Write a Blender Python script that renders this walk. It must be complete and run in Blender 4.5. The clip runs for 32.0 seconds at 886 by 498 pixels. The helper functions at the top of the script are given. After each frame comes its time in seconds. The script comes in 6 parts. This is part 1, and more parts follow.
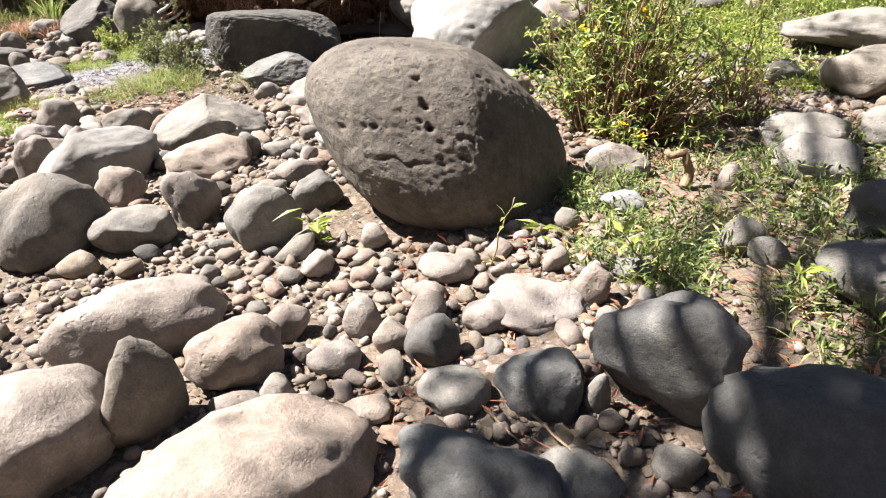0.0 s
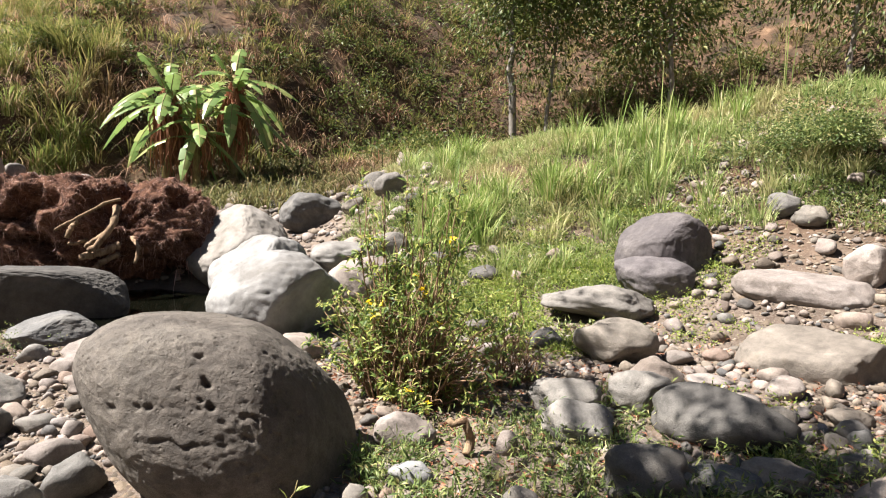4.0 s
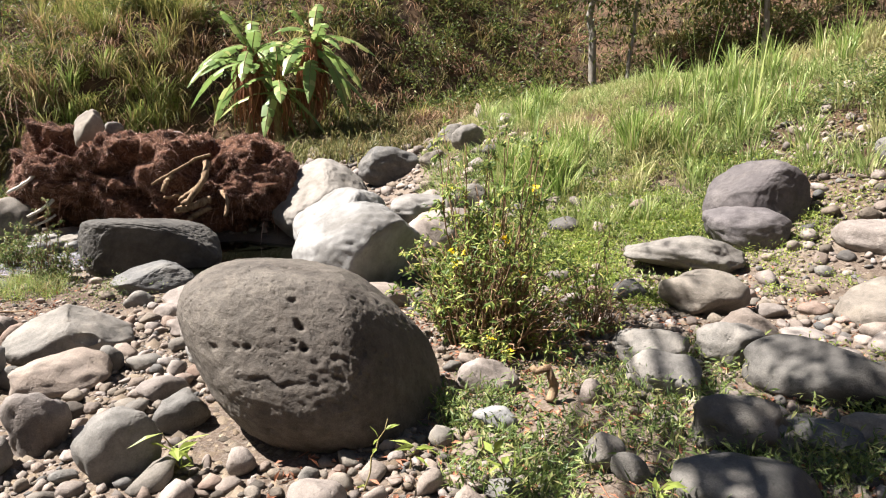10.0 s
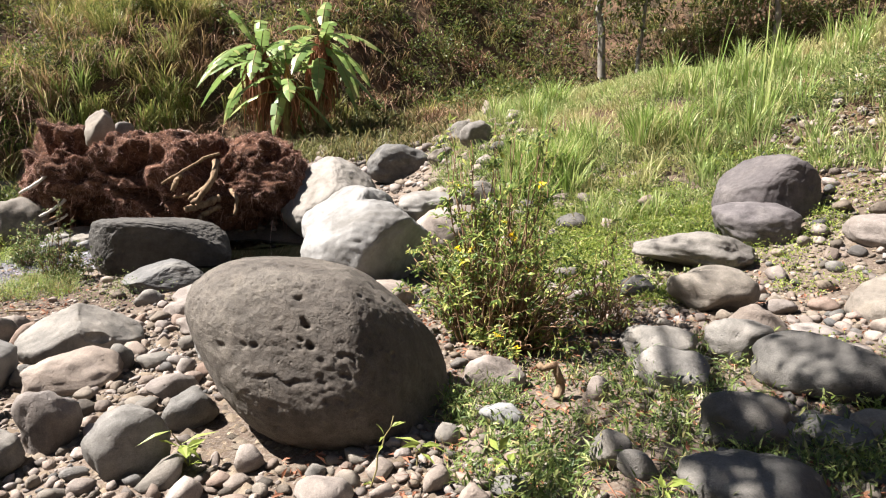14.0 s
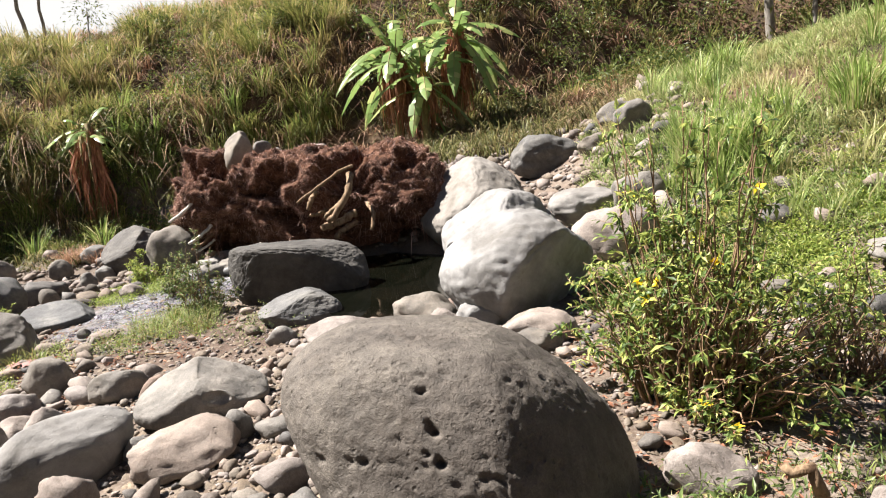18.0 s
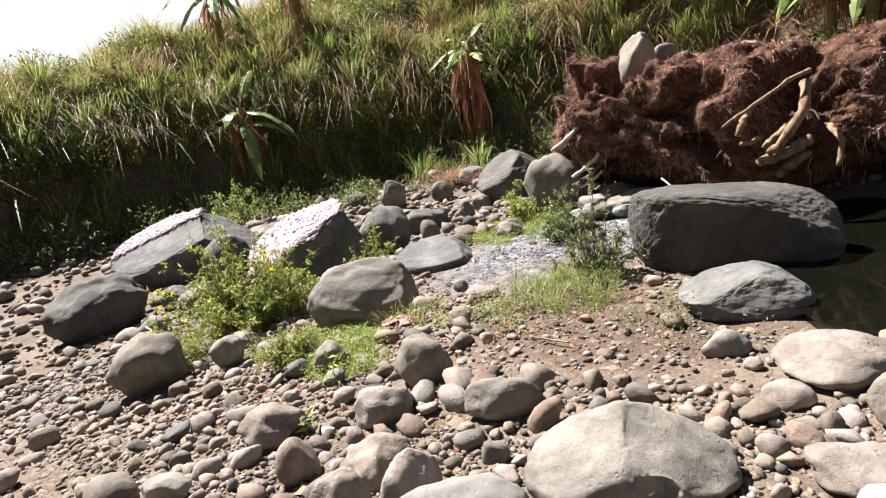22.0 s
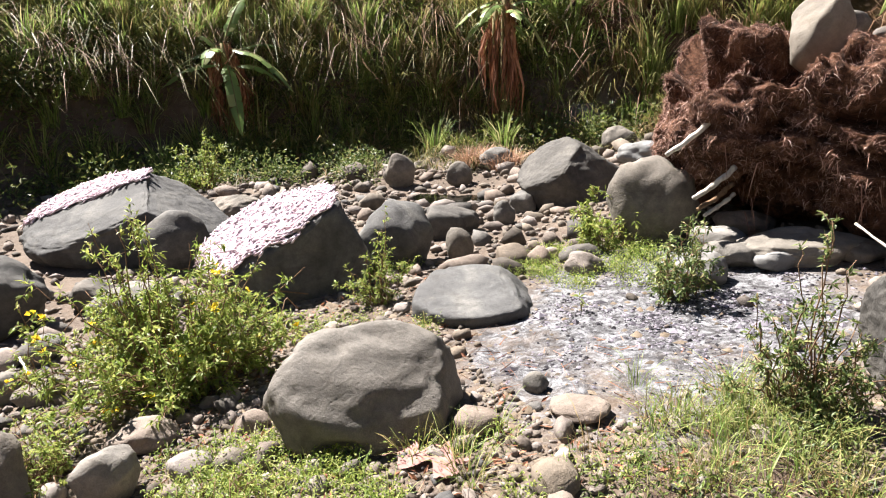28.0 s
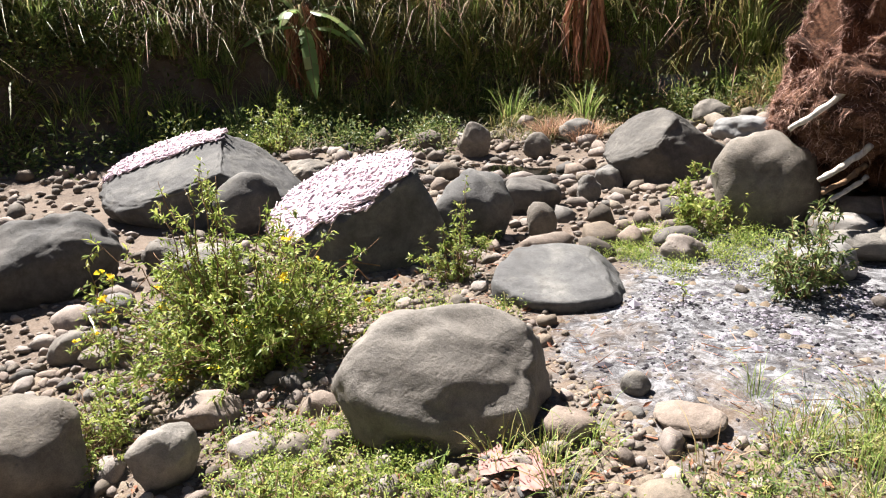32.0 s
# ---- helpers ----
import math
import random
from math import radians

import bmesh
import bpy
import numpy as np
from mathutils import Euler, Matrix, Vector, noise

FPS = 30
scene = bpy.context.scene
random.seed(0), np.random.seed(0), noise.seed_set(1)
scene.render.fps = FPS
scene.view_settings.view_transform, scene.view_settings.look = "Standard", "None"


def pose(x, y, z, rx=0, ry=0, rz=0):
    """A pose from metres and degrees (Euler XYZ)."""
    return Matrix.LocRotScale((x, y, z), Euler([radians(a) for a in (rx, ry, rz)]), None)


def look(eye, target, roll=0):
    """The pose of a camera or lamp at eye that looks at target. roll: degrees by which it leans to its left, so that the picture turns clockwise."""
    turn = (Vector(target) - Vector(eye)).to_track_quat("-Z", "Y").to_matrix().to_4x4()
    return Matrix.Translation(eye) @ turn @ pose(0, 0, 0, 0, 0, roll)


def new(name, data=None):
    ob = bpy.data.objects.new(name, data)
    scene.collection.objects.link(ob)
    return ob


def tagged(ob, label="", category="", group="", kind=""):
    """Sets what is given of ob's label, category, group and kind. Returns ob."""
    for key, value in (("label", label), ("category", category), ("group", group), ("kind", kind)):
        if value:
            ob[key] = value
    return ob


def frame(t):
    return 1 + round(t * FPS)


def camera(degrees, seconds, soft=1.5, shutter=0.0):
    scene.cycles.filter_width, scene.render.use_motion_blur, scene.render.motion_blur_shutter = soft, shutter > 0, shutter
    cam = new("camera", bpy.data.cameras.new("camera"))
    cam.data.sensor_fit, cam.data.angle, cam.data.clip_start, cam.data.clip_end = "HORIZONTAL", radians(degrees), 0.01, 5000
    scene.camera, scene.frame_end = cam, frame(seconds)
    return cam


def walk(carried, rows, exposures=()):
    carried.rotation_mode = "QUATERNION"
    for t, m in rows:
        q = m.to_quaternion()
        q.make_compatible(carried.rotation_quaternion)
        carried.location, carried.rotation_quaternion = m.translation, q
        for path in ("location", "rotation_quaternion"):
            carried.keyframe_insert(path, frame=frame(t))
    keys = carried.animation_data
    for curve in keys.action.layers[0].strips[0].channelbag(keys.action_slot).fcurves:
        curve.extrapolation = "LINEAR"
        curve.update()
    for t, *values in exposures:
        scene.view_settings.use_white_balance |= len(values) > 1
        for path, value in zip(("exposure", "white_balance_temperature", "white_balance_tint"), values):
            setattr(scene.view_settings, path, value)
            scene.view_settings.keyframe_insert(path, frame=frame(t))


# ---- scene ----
cam = camera(68.4, 32.0, 1.1)

PATH = [
    (0, (0, 0, 1.5), (-0.004, 1.786, 0.6), -1.2),
    (0.5, (-0.009, -0.047, 1.598), (0.057, 1.851, 0.97), 0.6),
    (1, (0.014, -0.058, 1.648), (0.167, 1.905, 1.297), 2.0),
    (1.5, (0.049, -0.072, 1.669), (0.414, 1.878, 1.409), 1.5),
    (2, (0.067, -0.074, 1.682), (0.522, 1.863, 1.481), 2.1),
    (2.5, (0.075, -0.082, 1.683), (0.592, 1.841, 1.496), 1.9),
    (3, (0.08, -0.081, 1.682), (0.654, 1.824, 1.477), 2.2),
    (3.5, (0.073, -0.074, 1.674), (0.644, 1.833, 1.482), 2.7),
    (5.5, (0.072, -0.046, 1.611), (0.709, 1.843, 1.456), 3.1),
    (6, (0.066, -0.044, 1.604), (0.657, 1.85, 1.355), 2.8),
    (6.5, (0.077, -0.057, 1.605), (0.692, 1.827, 1.336), 1.8),
    (7, (0.074, -0.057, 1.601), (0.687, 1.827, 1.326), 1.1),
    (7.5, (0.077, -0.052, 1.608), (0.685, 1.834, 1.338), 1.0),
    (8, (0.072, -0.038, 1.608), (0.619, 1.866, 1.332), 1.6),
    (8.5, (0.066, -0.037, 1.601), (0.559, 1.871, 1.257), 0.6),
    (9, (0.066, -0.028, 1.612), (0.558, 1.88, 1.27), 0.3),
    (9.5, (0.054, -0.017, 1.624), (0.468, 1.91, 1.282), -1.5),
    (10, (0.03, -0.051, 1.618), (0.392, 1.889, 1.294), 1.9),
    (10.5, (0.026, -0.058, 1.618), (0.367, 1.891, 1.328), 2.2),
    (11, (0.019, -0.059, 1.617), (0.302, 1.897, 1.306), 1.5),
    (11.5, (0.029, -0.045, 1.614), (0.309, 1.904, 1.262), 0.8),
    (12, (0.031, -0.054, 1.614), (0.349, 1.888, 1.252), 2.1),
    (12.5, (0.034, -0.072, 1.622), (0.394, 1.871, 1.313), 2.3),
    (13, (0.054, -0.073, 1.627), (0.406, 1.868, 1.295), 1.4),
    (13.5, (0.049, -0.064, 1.624), (0.392, 1.879, 1.295), 1.5),
    (15.5, (0.069, -0.032, 1.611), (0.314, 1.905, 1.18), -0.3),
    (16, (0.051, 0.124, 1.578), (0.211, 2.061, 1.106), -0.5),
    (16.5, (-0.026, 0.43, 1.558), (0.093, 2.383, 1.144), -1.8),
    (17, (-0.037, 0.55, 1.639), (0.123, 2.504, 1.243), -1.3),
    (17.5, (0.038, 0.697, 1.654), (0.151, 2.662, 1.299), -2.0),
    (18, (0.131, 1.007, 1.708), (0.006, 2.97, 1.35), -4.5),
    (18.5, (0.088, 1.143, 1.73), (-0.287, 3.079, 1.396), -3.4),
    (19, (-0.019, 1.485, 1.691), (-0.361, 3.445, 1.484), -2.7),
    (19.5, (-0.093, 1.76, 1.7), (-0.546, 3.684, 1.399), -6.2),
    (20, (-0.238, 2.041, 1.731), (-0.973, 3.864, 1.36), -5.8),
    (20.5, (-0.451, 2.164, 1.736), (-1.459, 3.834, 1.293), -6.5),
    (21, (-0.726, 2.294, 1.758), (-1.507, 4.055, 1.218), -7.0),
    (21.5, (-0.864, 2.524, 1.736), (-1.743, 4.265, 1.293), -5.9),
    (22, (-0.966, 2.776, 1.731), (-2.089, 4.354, 1.233), -8.6),
    (22.5, (-1.171, 2.924, 1.695), (-2.186, 4.591, 1.257), -3.4),
    (23, (-1.267, 3.025, 1.679), (-2.079, 4.775, 1.151), 1.9),
    (23.5, (-1.412, 3.238, 1.653), (-2.442, 4.868, 1.123), -3.0),
    (24, (-1.571, 3.395, 1.663), (-2.573, 5.06, 1.193), -3.8),
    (24.5, (-1.762, 3.374, 1.632), (-2.56, 5.182, 1.321), -2.6),
    (26.5, (-2.355, 4.326, 1.404), (-2.989, 6.162, 0.928), -1.9),
    (27, (-2.444, 4.643, 1.509), (-3.437, 6.281, 0.934), -3.3),
    (27.5, (-2.666, 4.727, 1.53), (-3.955, 6.147, 0.963), -3.9),
    (28, (-2.927, 4.78, 1.611), (-4.002, 6.357, 1.013), -2.0),
    (28.5, (-2.988, 4.733, 1.642), (-4.164, 6.268, 1.133), 1.4),
    (29, (-2.979, 4.753, 1.655), (-4.169, 6.284, 1.165), -1.8),
    (29.5, (-2.959, 4.787, 1.662), (-4.02, 6.416, 1.193), 0.1),
    (30, (-2.965, 4.797, 1.653), (-4.092, 6.367, 1.138), -0.4),
    (30.5, (-2.978, 4.798, 1.635), (-4.107, 6.34, 1.045), -0.2),
    (31, (-3.022, 4.808, 1.611), (-4.17, 6.308, 0.954), -0.4),
    (31.5, (-3.098, 4.926, 1.586), (-4.35, 6.372, 1.004), -2.0),
    (32, (-3.256, 5.021, 1.512), (-4.476, 6.455, 0.837), -1.3),
]
EXPOSURES = ((0.0, 2.3), (2.0, 1.97), (18.0, 1.97), (24.0, 2.1), (26.5, 2.24), (28.5, 2.06), (32.0, 2.03))
walk(cam, [(t, look(eye, target, roll)) for t, eye, target, roll in PATH], EXPOSURES)

# ---- sky and sun ----
SUN_AZ, SUN_EL = 79.0, 53.0  # degrees to the left of +y, degrees up
world = bpy.data.worlds.new("sky")
scene.world = world
world.use_nodes = True
wn, wl = world.node_tree.nodes, world.node_tree.links
sky = wn.new("ShaderNodeTexSky")
sky.sky_type, sky.sun_disc = "NISHITA", False
sky.sun_elevation, sky.sun_rotation = radians(SUN_EL), radians(-SUN_AZ)
sky.air_density, sky.dust_density, sky.ozone_density = 0.7, 0.5, 1.0
# bright haze low over the whole horizon, clear sky above
wc = wn.new("ShaderNodeTexCoord")
wz = wn.new("ShaderNodeSeparateXYZ")
wr = wn.new("ShaderNodeValToRGB")
wr.color_ramp.elements[0].position, wr.color_ramp.elements[0].color = 0.24, (1, 1, 1, 1)
wr.color_ramp.elements[1].position, wr.color_ramp.elements[1].color = 0.32, (0, 0, 0, 1)
haze = wn.new("ShaderNodeBackground")
haze.inputs[0].default_value, haze.inputs[1].default_value = (1.0, 0.99, 0.97, 1), 0.26
wm = wn.new("ShaderNodeMixShader")
wl.new(wc.outputs["Generated"], wz.inputs[0])
wl.new(wz.outputs["Z"], wr.inputs[0])
wl.new(wr.outputs[0], wm.inputs[0])
wl.new(wn["Background"].outputs[0], wm.inputs[1])
wl.new(haze.outputs[0], wm.inputs[2])
wl.new(wm.outputs[0], wn["World Output"].inputs[0])
wl.new(sky.outputs[0], wn["Background"].inputs[0])
wn["Background"].inputs[1].default_value = 0.025
sun_data = bpy.data.lights.new("sun", "SUN")
sun_data.energy, sun_data.angle, sun_data.color = 5.0, radians(0.6), (1.0, 0.935, 0.885)
sun = new("sun", sun_data)
sx = -math.sin(radians(SUN_AZ)) * math.cos(radians(SUN_EL))
sy = math.cos(radians(SUN_AZ)) * math.cos(radians(SUN_EL))
sun.matrix_world = look((sx * 60, sy * 60, math.sin(radians(SUN_EL)) * 60), (0, 0, 0))


# ---- materials ----
class Nodes:
    """A small builder for node materials."""

    def __init__(self, name, rough=0.8):
        self.mat = bpy.data.materials.new(name)
        self.mat.use_nodes = True
        self.n, self.l = self.mat.node_tree.nodes, self.mat.node_tree.links
        self.bsdf = self.n["Principled BSDF"]
        self.bsdf.inputs["Roughness"].default_value = rough
        self.bsdf.inputs["Specular IOR Level"].default_value = 0.3

    def node(self, kind, **inputs):
        nd = self.n.new(kind)
        for key, v in inputs.items():
            self.put(nd.inputs[key.replace("_", " ")], v)
        return nd

    def put(self, socket, v):
        if isinstance(v, bpy.types.NodeSocket):
            self.l.new(v, socket)
        else:
            socket.default_value = v

    def coord(self, kind="Object"):
        return self.node("ShaderNodeTexCoord").outputs[kind]

    def place(self):
        return self.node("ShaderNodeNewGeometry").outputs["Position"]

    def noise(self, vec, scale, detail=4.0, rough=0.55, dist=0.0):
        nd = self.node("ShaderNodeTexNoise", Vector=vec, Scale=scale, Detail=detail, Roughness=rough, Distortion=dist)
        return nd.outputs["Fac"]

    def ramp(self, fac, *stops):
        nd = self.node("ShaderNodeValToRGB", Fac=fac)
        el = nd.color_ramp.elements
        while len(el) < len(stops):
            el.new(0.5)
        for e, (pos, col) in zip(el, stops):
            e.position = pos
            e.color = (*col, 1) if isinstance(col, tuple) else (col, col, col, 1)
        return nd.outputs["Color"]

    def mix(self, fac, a, b, blend="MIX"):
        nd = self.n.new("ShaderNodeMix")
        nd.data_type, nd.blend_type = "RGBA", blend
        for s, v in ((nd.inputs[0], fac), (nd.inputs[6], a), (nd.inputs[7], b)):
            self.put(s, (*v, 1) if isinstance(v, tuple) and len(v) == 3 else v)
        return nd.outputs[2]

    def math(self, op, a, b=0.0):
        nd = self.n.new("ShaderNodeMath")
        nd.operation = op
        self.put(nd.inputs[0], a), self.put(nd.inputs[1], b)
        return nd.outputs[0]

    def bump(self, height, strength, dist, prev=None):
        nd = self.node("ShaderNodeBump", Height=height, Strength=strength, Distance=dist)
        if prev is not None:
            self.l.new(prev, nd.inputs["Normal"])
        return nd.outputs[0]

    def done(self, color, normal=None, rough=None):
        self.put(self.bsdf.inputs["Base Color"], (*color, 1) if isinstance(color, tuple) else color)
        if normal is not None:
            self.l.new(normal, self.bsdf.inputs["Normal"])
        if rough is not None:
            self.put(self.bsdf.inputs["Roughness"], rough)
        return self.mat


def stone_material(name, dark, mid, light, pits=0.5, vary=0.25, many=False, grain=1.0):
    """Water-worn river stone: smooth, softly mottled, with sandy grain, mineral specks, stains and small pits."""
    b = Nodes(name, 0.82)
    p = b.place()
    rnd = b.node("ShaderNodeNewGeometry").outputs["Random Per Island"] if many else b.node("ShaderNodeObjectInfo").outputs["Random"]
    shift = b.node("ShaderNodeVectorMath", Vector=p)
    b.l.new(b.node("ShaderNodeCombineXYZ", X=b.math("MULTIPLY", rnd, 37.0), Y=b.math("MULTIPLY", rnd, 17.0), Z=rnd).outputs[0], shift.inputs[1])
    q = shift.outputs[0]
    big = b.noise(q, 1.9, 6, 0.6, 0.6)
    col = b.ramp(big, (0.32, dark), (0.5, mid), (0.7, light))
    mottle = b.noise(q, 13, 7, 0.72)
    col = b.mix(0.6 * grain, col, b.ramp(mottle, (0.33, 0.28), (0.67, 0.74)), "OVERLAY")
    fine = b.noise(q, 150, 4, 0.75)
    col = b.mix(0.28 * grain, col, b.ramp(fine, (0.36, 0.22), (0.64, 0.78)), "OVERLAY")
    stain = b.ramp(b.noise(q, 4.5, 6, 0.68, 1.2), (0.57, 0.0), (0.70, 1.0))
    col = b.mix(b.math("MULTIPLY", stain, 0.4), col, (dark[0] * 0.75, dark[1] * 0.66, dark[2] * 0.55))
    crust = b.ramp(b.noise(q, 3.1, 8, 0.72, 0.4), (0.57, 0.0), (0.70, 0.4))
    col = b.mix(crust, col, (light[0] * 1.15, light[1] * 1.12, light[2] * 1.05))
    tint = b.ramp(rnd, (0.0, (1 - vary, 1 - vary, 1 - vary)), (0.35, (1.02, 0.95, 0.87)), (0.65, (0.94, 0.96, 0.98)), (1.0, (1 + vary * 0.5, 1 + vary * 0.4, 1 + vary * 0.25)))
    col = b.mix(1.0, col, tint, "MULTIPLY")
    vor = b.node("ShaderNodeTexVoronoi", Vector=q, Scale=26.0)
    hole = b.ramp(vor.outputs["Distance"], (0.0, 0.0), (0.24, 1.0))
    keep = b.ramp(b.noise(q, 5, 2), (0.5, 1.0), (0.6, 0.0))
    pit = b.math("MAXIMUM", hole, keep)
    nrm = b.bump(big, 0.35, 0.05)
    nrm = b.bump(mottle, 0.42 * grain, 0.026, nrm)
    nrm = b.bump(pit, pits, 0.010, nrm)
    small = b.node("ShaderNodeTexVoronoi", Vector=q, Scale=70.0)
    grit = b.ramp(small.outputs["Distance"], (0.05, 0.0), (0.3, 1.0))
    some = b.ramp(b.noise(q, 17, 3), (0.46, 1.0), (0.58, 0.0))
    nrm = b.bump(b.math("MAXIMUM", grit, some), 0.6 * pits, 0.005, nrm)
    nrm = b.bump(b.noise(q, 48, 5, 0.7), 0.6 * grain, 0.007, nrm)
    nrm = b.bump(fine, 0.4 * grain, 0.002, nrm)
    return b.done(col, nrm, b.ramp(mottle, (0.3, 0.72), (0.7, 0.92)))


MAT = {
    "grey": stone_material("grey_stone", (0.093, 0.087, 0.080), (0.146, 0.137, 0.123), (0.222, 0.203, 0.178)),
    "tan": stone_material("tan_stone", (0.126, 0.106, 0.092), (0.194, 0.168, 0.149), (0.269, 0.241, 0.220)),
    "rose": stone_material("rose_brown_stone", (0.117, 0.084, 0.067), (0.176, 0.129, 0.103), (0.258, 0.205, 0.171)),
    "dark": stone_material("dark_stone", (0.063, 0.062, 0.062), (0.100, 0.100, 0.098), (0.168, 0.163, 0.150)),
    "black": stone_material("black_stone", (0.034, 0.034, 0.034), (0.062, 0.061, 0.058), (0.103, 0.096, 0.090)),
    "pale": stone_material("pale_stone", (0.118, 0.112, 0.103), (0.189, 0.186, 0.178), (0.253, 0.251, 0.245), 0.35, 0.1, False, 0.5),
    "chalk": stone_material("chalky_stone", (0.145, 0.130, 0.110), (0.225, 0.203, 0.172), (0.30, 0.275, 0.24), 0.35, 0.1, False, 0.6),
    "purple": stone_material("purple_grey_stone", (0.059, 0.051, 0.053), (0.093, 0.084, 0.085), (0.140, 0.127, 0.124), 0.2),
    "brown": stone_material("brown_grey_stone", (0.100, 0.090, 0.079), (0.139, 0.127, 0.112), (0.188, 0.173, 0.152), 0.3),
    "big": stone_material("pitted_grey_brown_stone", (0.065, 0.057, 0.049), (0.093, 0.083, 0.072), (0.125, 0.114, 0.099), 1.0, 0.02, False, 1.35),
    "slab": stone_material("slab_stone", (0.049, 0.046, 0.042), (0.075, 0.071, 0.065), (0.118, 0.111, 0.099), 0.4),
}


MAT["tan_many"] = stone_material("tan_pebbles", (0.138, 0.113, 0.098), (0.206, 0.176, 0.155), (0.281, 0.244, 0.224), 0.2, 0.5, True)
MAT["grey_many"] = stone_material("grey_pebbles", (0.090, 0.076, 0.062), (0.143, 0.123, 0.101), (0.212, 0.181, 0.147), 0.2, 0.5, True)
MAT["dark_many"] = stone_material("dark_pebbles", (0.056, 0.056, 0.053), (0.095, 0.091, 0.088), (0.151, 0.143, 0.129), 0.2, 0.4, True)
MAT["gravel"] = stone_material("gravel", (0.103, 0.081, 0.059), (0.149, 0.120, 0.089), (0.207, 0.171, 0.131), 0.1, 0.6, True)


def ground_material():
    """Sandy gravel on the bar, ash where a fire burned, dry earth on the banks."""
    b = Nodes("ground", 0.95)
    p = b.place()
    xyz = b.node("ShaderNodeSeparateXYZ", Vector=p)
    n1, n2, n3 = b.noise(p, 0.9, 5), b.noise(p, 9, 5, 0.65), b.noise(p, 55, 4, 0.7)
    soil = b.ramp(n1, (0.35, (0.066, 0.046, 0.033)), (0.55, (0.110, 0.081, 0.060)), (0.7, (0.158, 0.128, 0.099)))
    soil = b.mix(0.6, soil, b.ramp(n2, (0.3, 0.22), (0.7, 0.72)), "OVERLAY")
    soil = b.mix(b.ramp(n3, (0.45, 0.0), (0.7, 0.55)), soil, (0.22, 0.195, 0.165))
    # ash
    ax = b.math("DIVIDE", b.math("ADD", xyz.outputs[0], 4.0), 1.5)
    ay = b.math("DIVIDE", b.math("SUBTRACT", xyz.outputs[1], 9.2), 2.0)
    d = b.math("ADD", b.math("MULTIPLY", ax, ax), b.math("MULTIPLY", ay, ay))
    d = b.math("ADD", d, b.math("MULTIPLY", b.math("SUBTRACT", b.noise(p, 2.6, 5, 0.7), 0.5), 2.6))
    ash = b.ramp(d, (0.3, 0.9), (1.1, 0.0))
    ashcol = b.ramp(b.noise(p, 10, 9, 0.82, 0.6), (0.41, (0.02, 0.02, 0.024)), (0.49, (0.085, 0.088, 0.095)), (0.60, (0.25, 0.256, 0.27)))
    col = b.mix(ash, soil, ashcol)
    # damp red-brown earth by the slab
    ex = b.math("DIVIDE", b.math("ADD", xyz.outputs[0], 2.5), 1.15)
    ey = b.math("DIVIDE", b.math("SUBTRACT", xyz.outputs[1], 6.95), 0.85)
    e = b.math("ADD", b.math("MULTIPLY", ex, ex), b.math("MULTIPLY", ey, ey))
    e = b.math("ADD", e, b.math("MULTIPLY", b.math("SUBTRACT", n2, 0.5), 2.0))
    col = b.mix(b.ramp(e, (0.5, 0.85), (1.3, 0.0)), col, b.ramp(n3, (0.35, (0.040, 0.025, 0.018)), (0.65, (0.105, 0.070, 0.050))))
    # dry earth on the banks
    up = b.ramp(b.math("MULTIPLY", xyz.outputs[2], 0.25), (0.22, 0.0), (0.42, 1.0))
    earth = b.ramp(b.noise(p, 1.4, 6, 0.65), (0.35, (0.028, 0.021, 0.012)), (0.55, (0.085, 0.050, 0.029)), (0.72, (0.19, 0.118, 0.070)))
    col = b.mix(up, col, earth)
    nrm = b.bump(n2, 0.6, 0.04)
    nrm = b.bump(n3, 0.6, 0.012, nrm)
    return b.done(col, nrm)


def plant_material(name, stops, rough=0.6, clear=0.35, brown=None, patch=0.35):
    """Leaf or blade: a colour for each, translucent, with dry patches by place."""
    b = Nodes(name, rough)
    g = b.node("ShaderNodeNewGeometry")
    col = b.ramp(g.outputs["Random Per Island"], *stops)
    if brown:
        dry = b.ramp(b.noise(g.outputs["Position"], patch, 3, 0.6), (0.51, 0.0), (0.64, 1.0))
        col = b.mix(b.math("MULTIPLY", dry, 0.85), col, b.ramp(g.outputs["Random Per Island"], *brown))
    col = b.mix(1.0, col, (1.03, 0.95, 1.12), "MULTIPLY")
    b.done(col)
    tr = b.node("ShaderNodeBsdfTranslucent", Color=col)
    mx = b.node("ShaderNodeMixShader", Fac=clear)
    b.l.new(b.bsdf.outputs[0], mx.inputs[1]), b.l.new(tr.outputs[0], mx.inputs[2])
    b.l.new(mx.outputs[0], b.n["Material Output"].inputs[0])
    return b.mat


def bark_material(name, a, c, scale=14):
    b = Nodes(name, 0.9)
    p = b.place()
    m = b.node("ShaderNodeMapping", Vector=p, Scale=(1, 1, 0.25))
    n = b.noise(m.outputs[0], scale, 5, 0.7)
    return b.done(b.ramp(n, (0.35, a), (0.65, c)), b.bump(n, 0.6, 0.02))


def clod_material():
    """Earth clogged with fine roots."""
    b = Nodes("matted_roots", 0.95)
    p = b.place()
    n, m = b.noise(p, 6, 8, 0.8, 0.8), b.noise(p, 45, 5, 0.75, 1.5)
    col = b.ramp(n, (0.36, (0.030, 0.015, 0.009)), (0.52, (0.145, 0.066, 0.038)), (0.68, (0.31, 0.165, 0.098)))
    col = b.mix(0.8, col, b.ramp(m, (0.35, 0.2), (0.65, 0.8)), "OVERLAY")
    return b.done(col, b.bump(m, 1.0, 0.02, b.bump(n, 1.0, 0.08)))


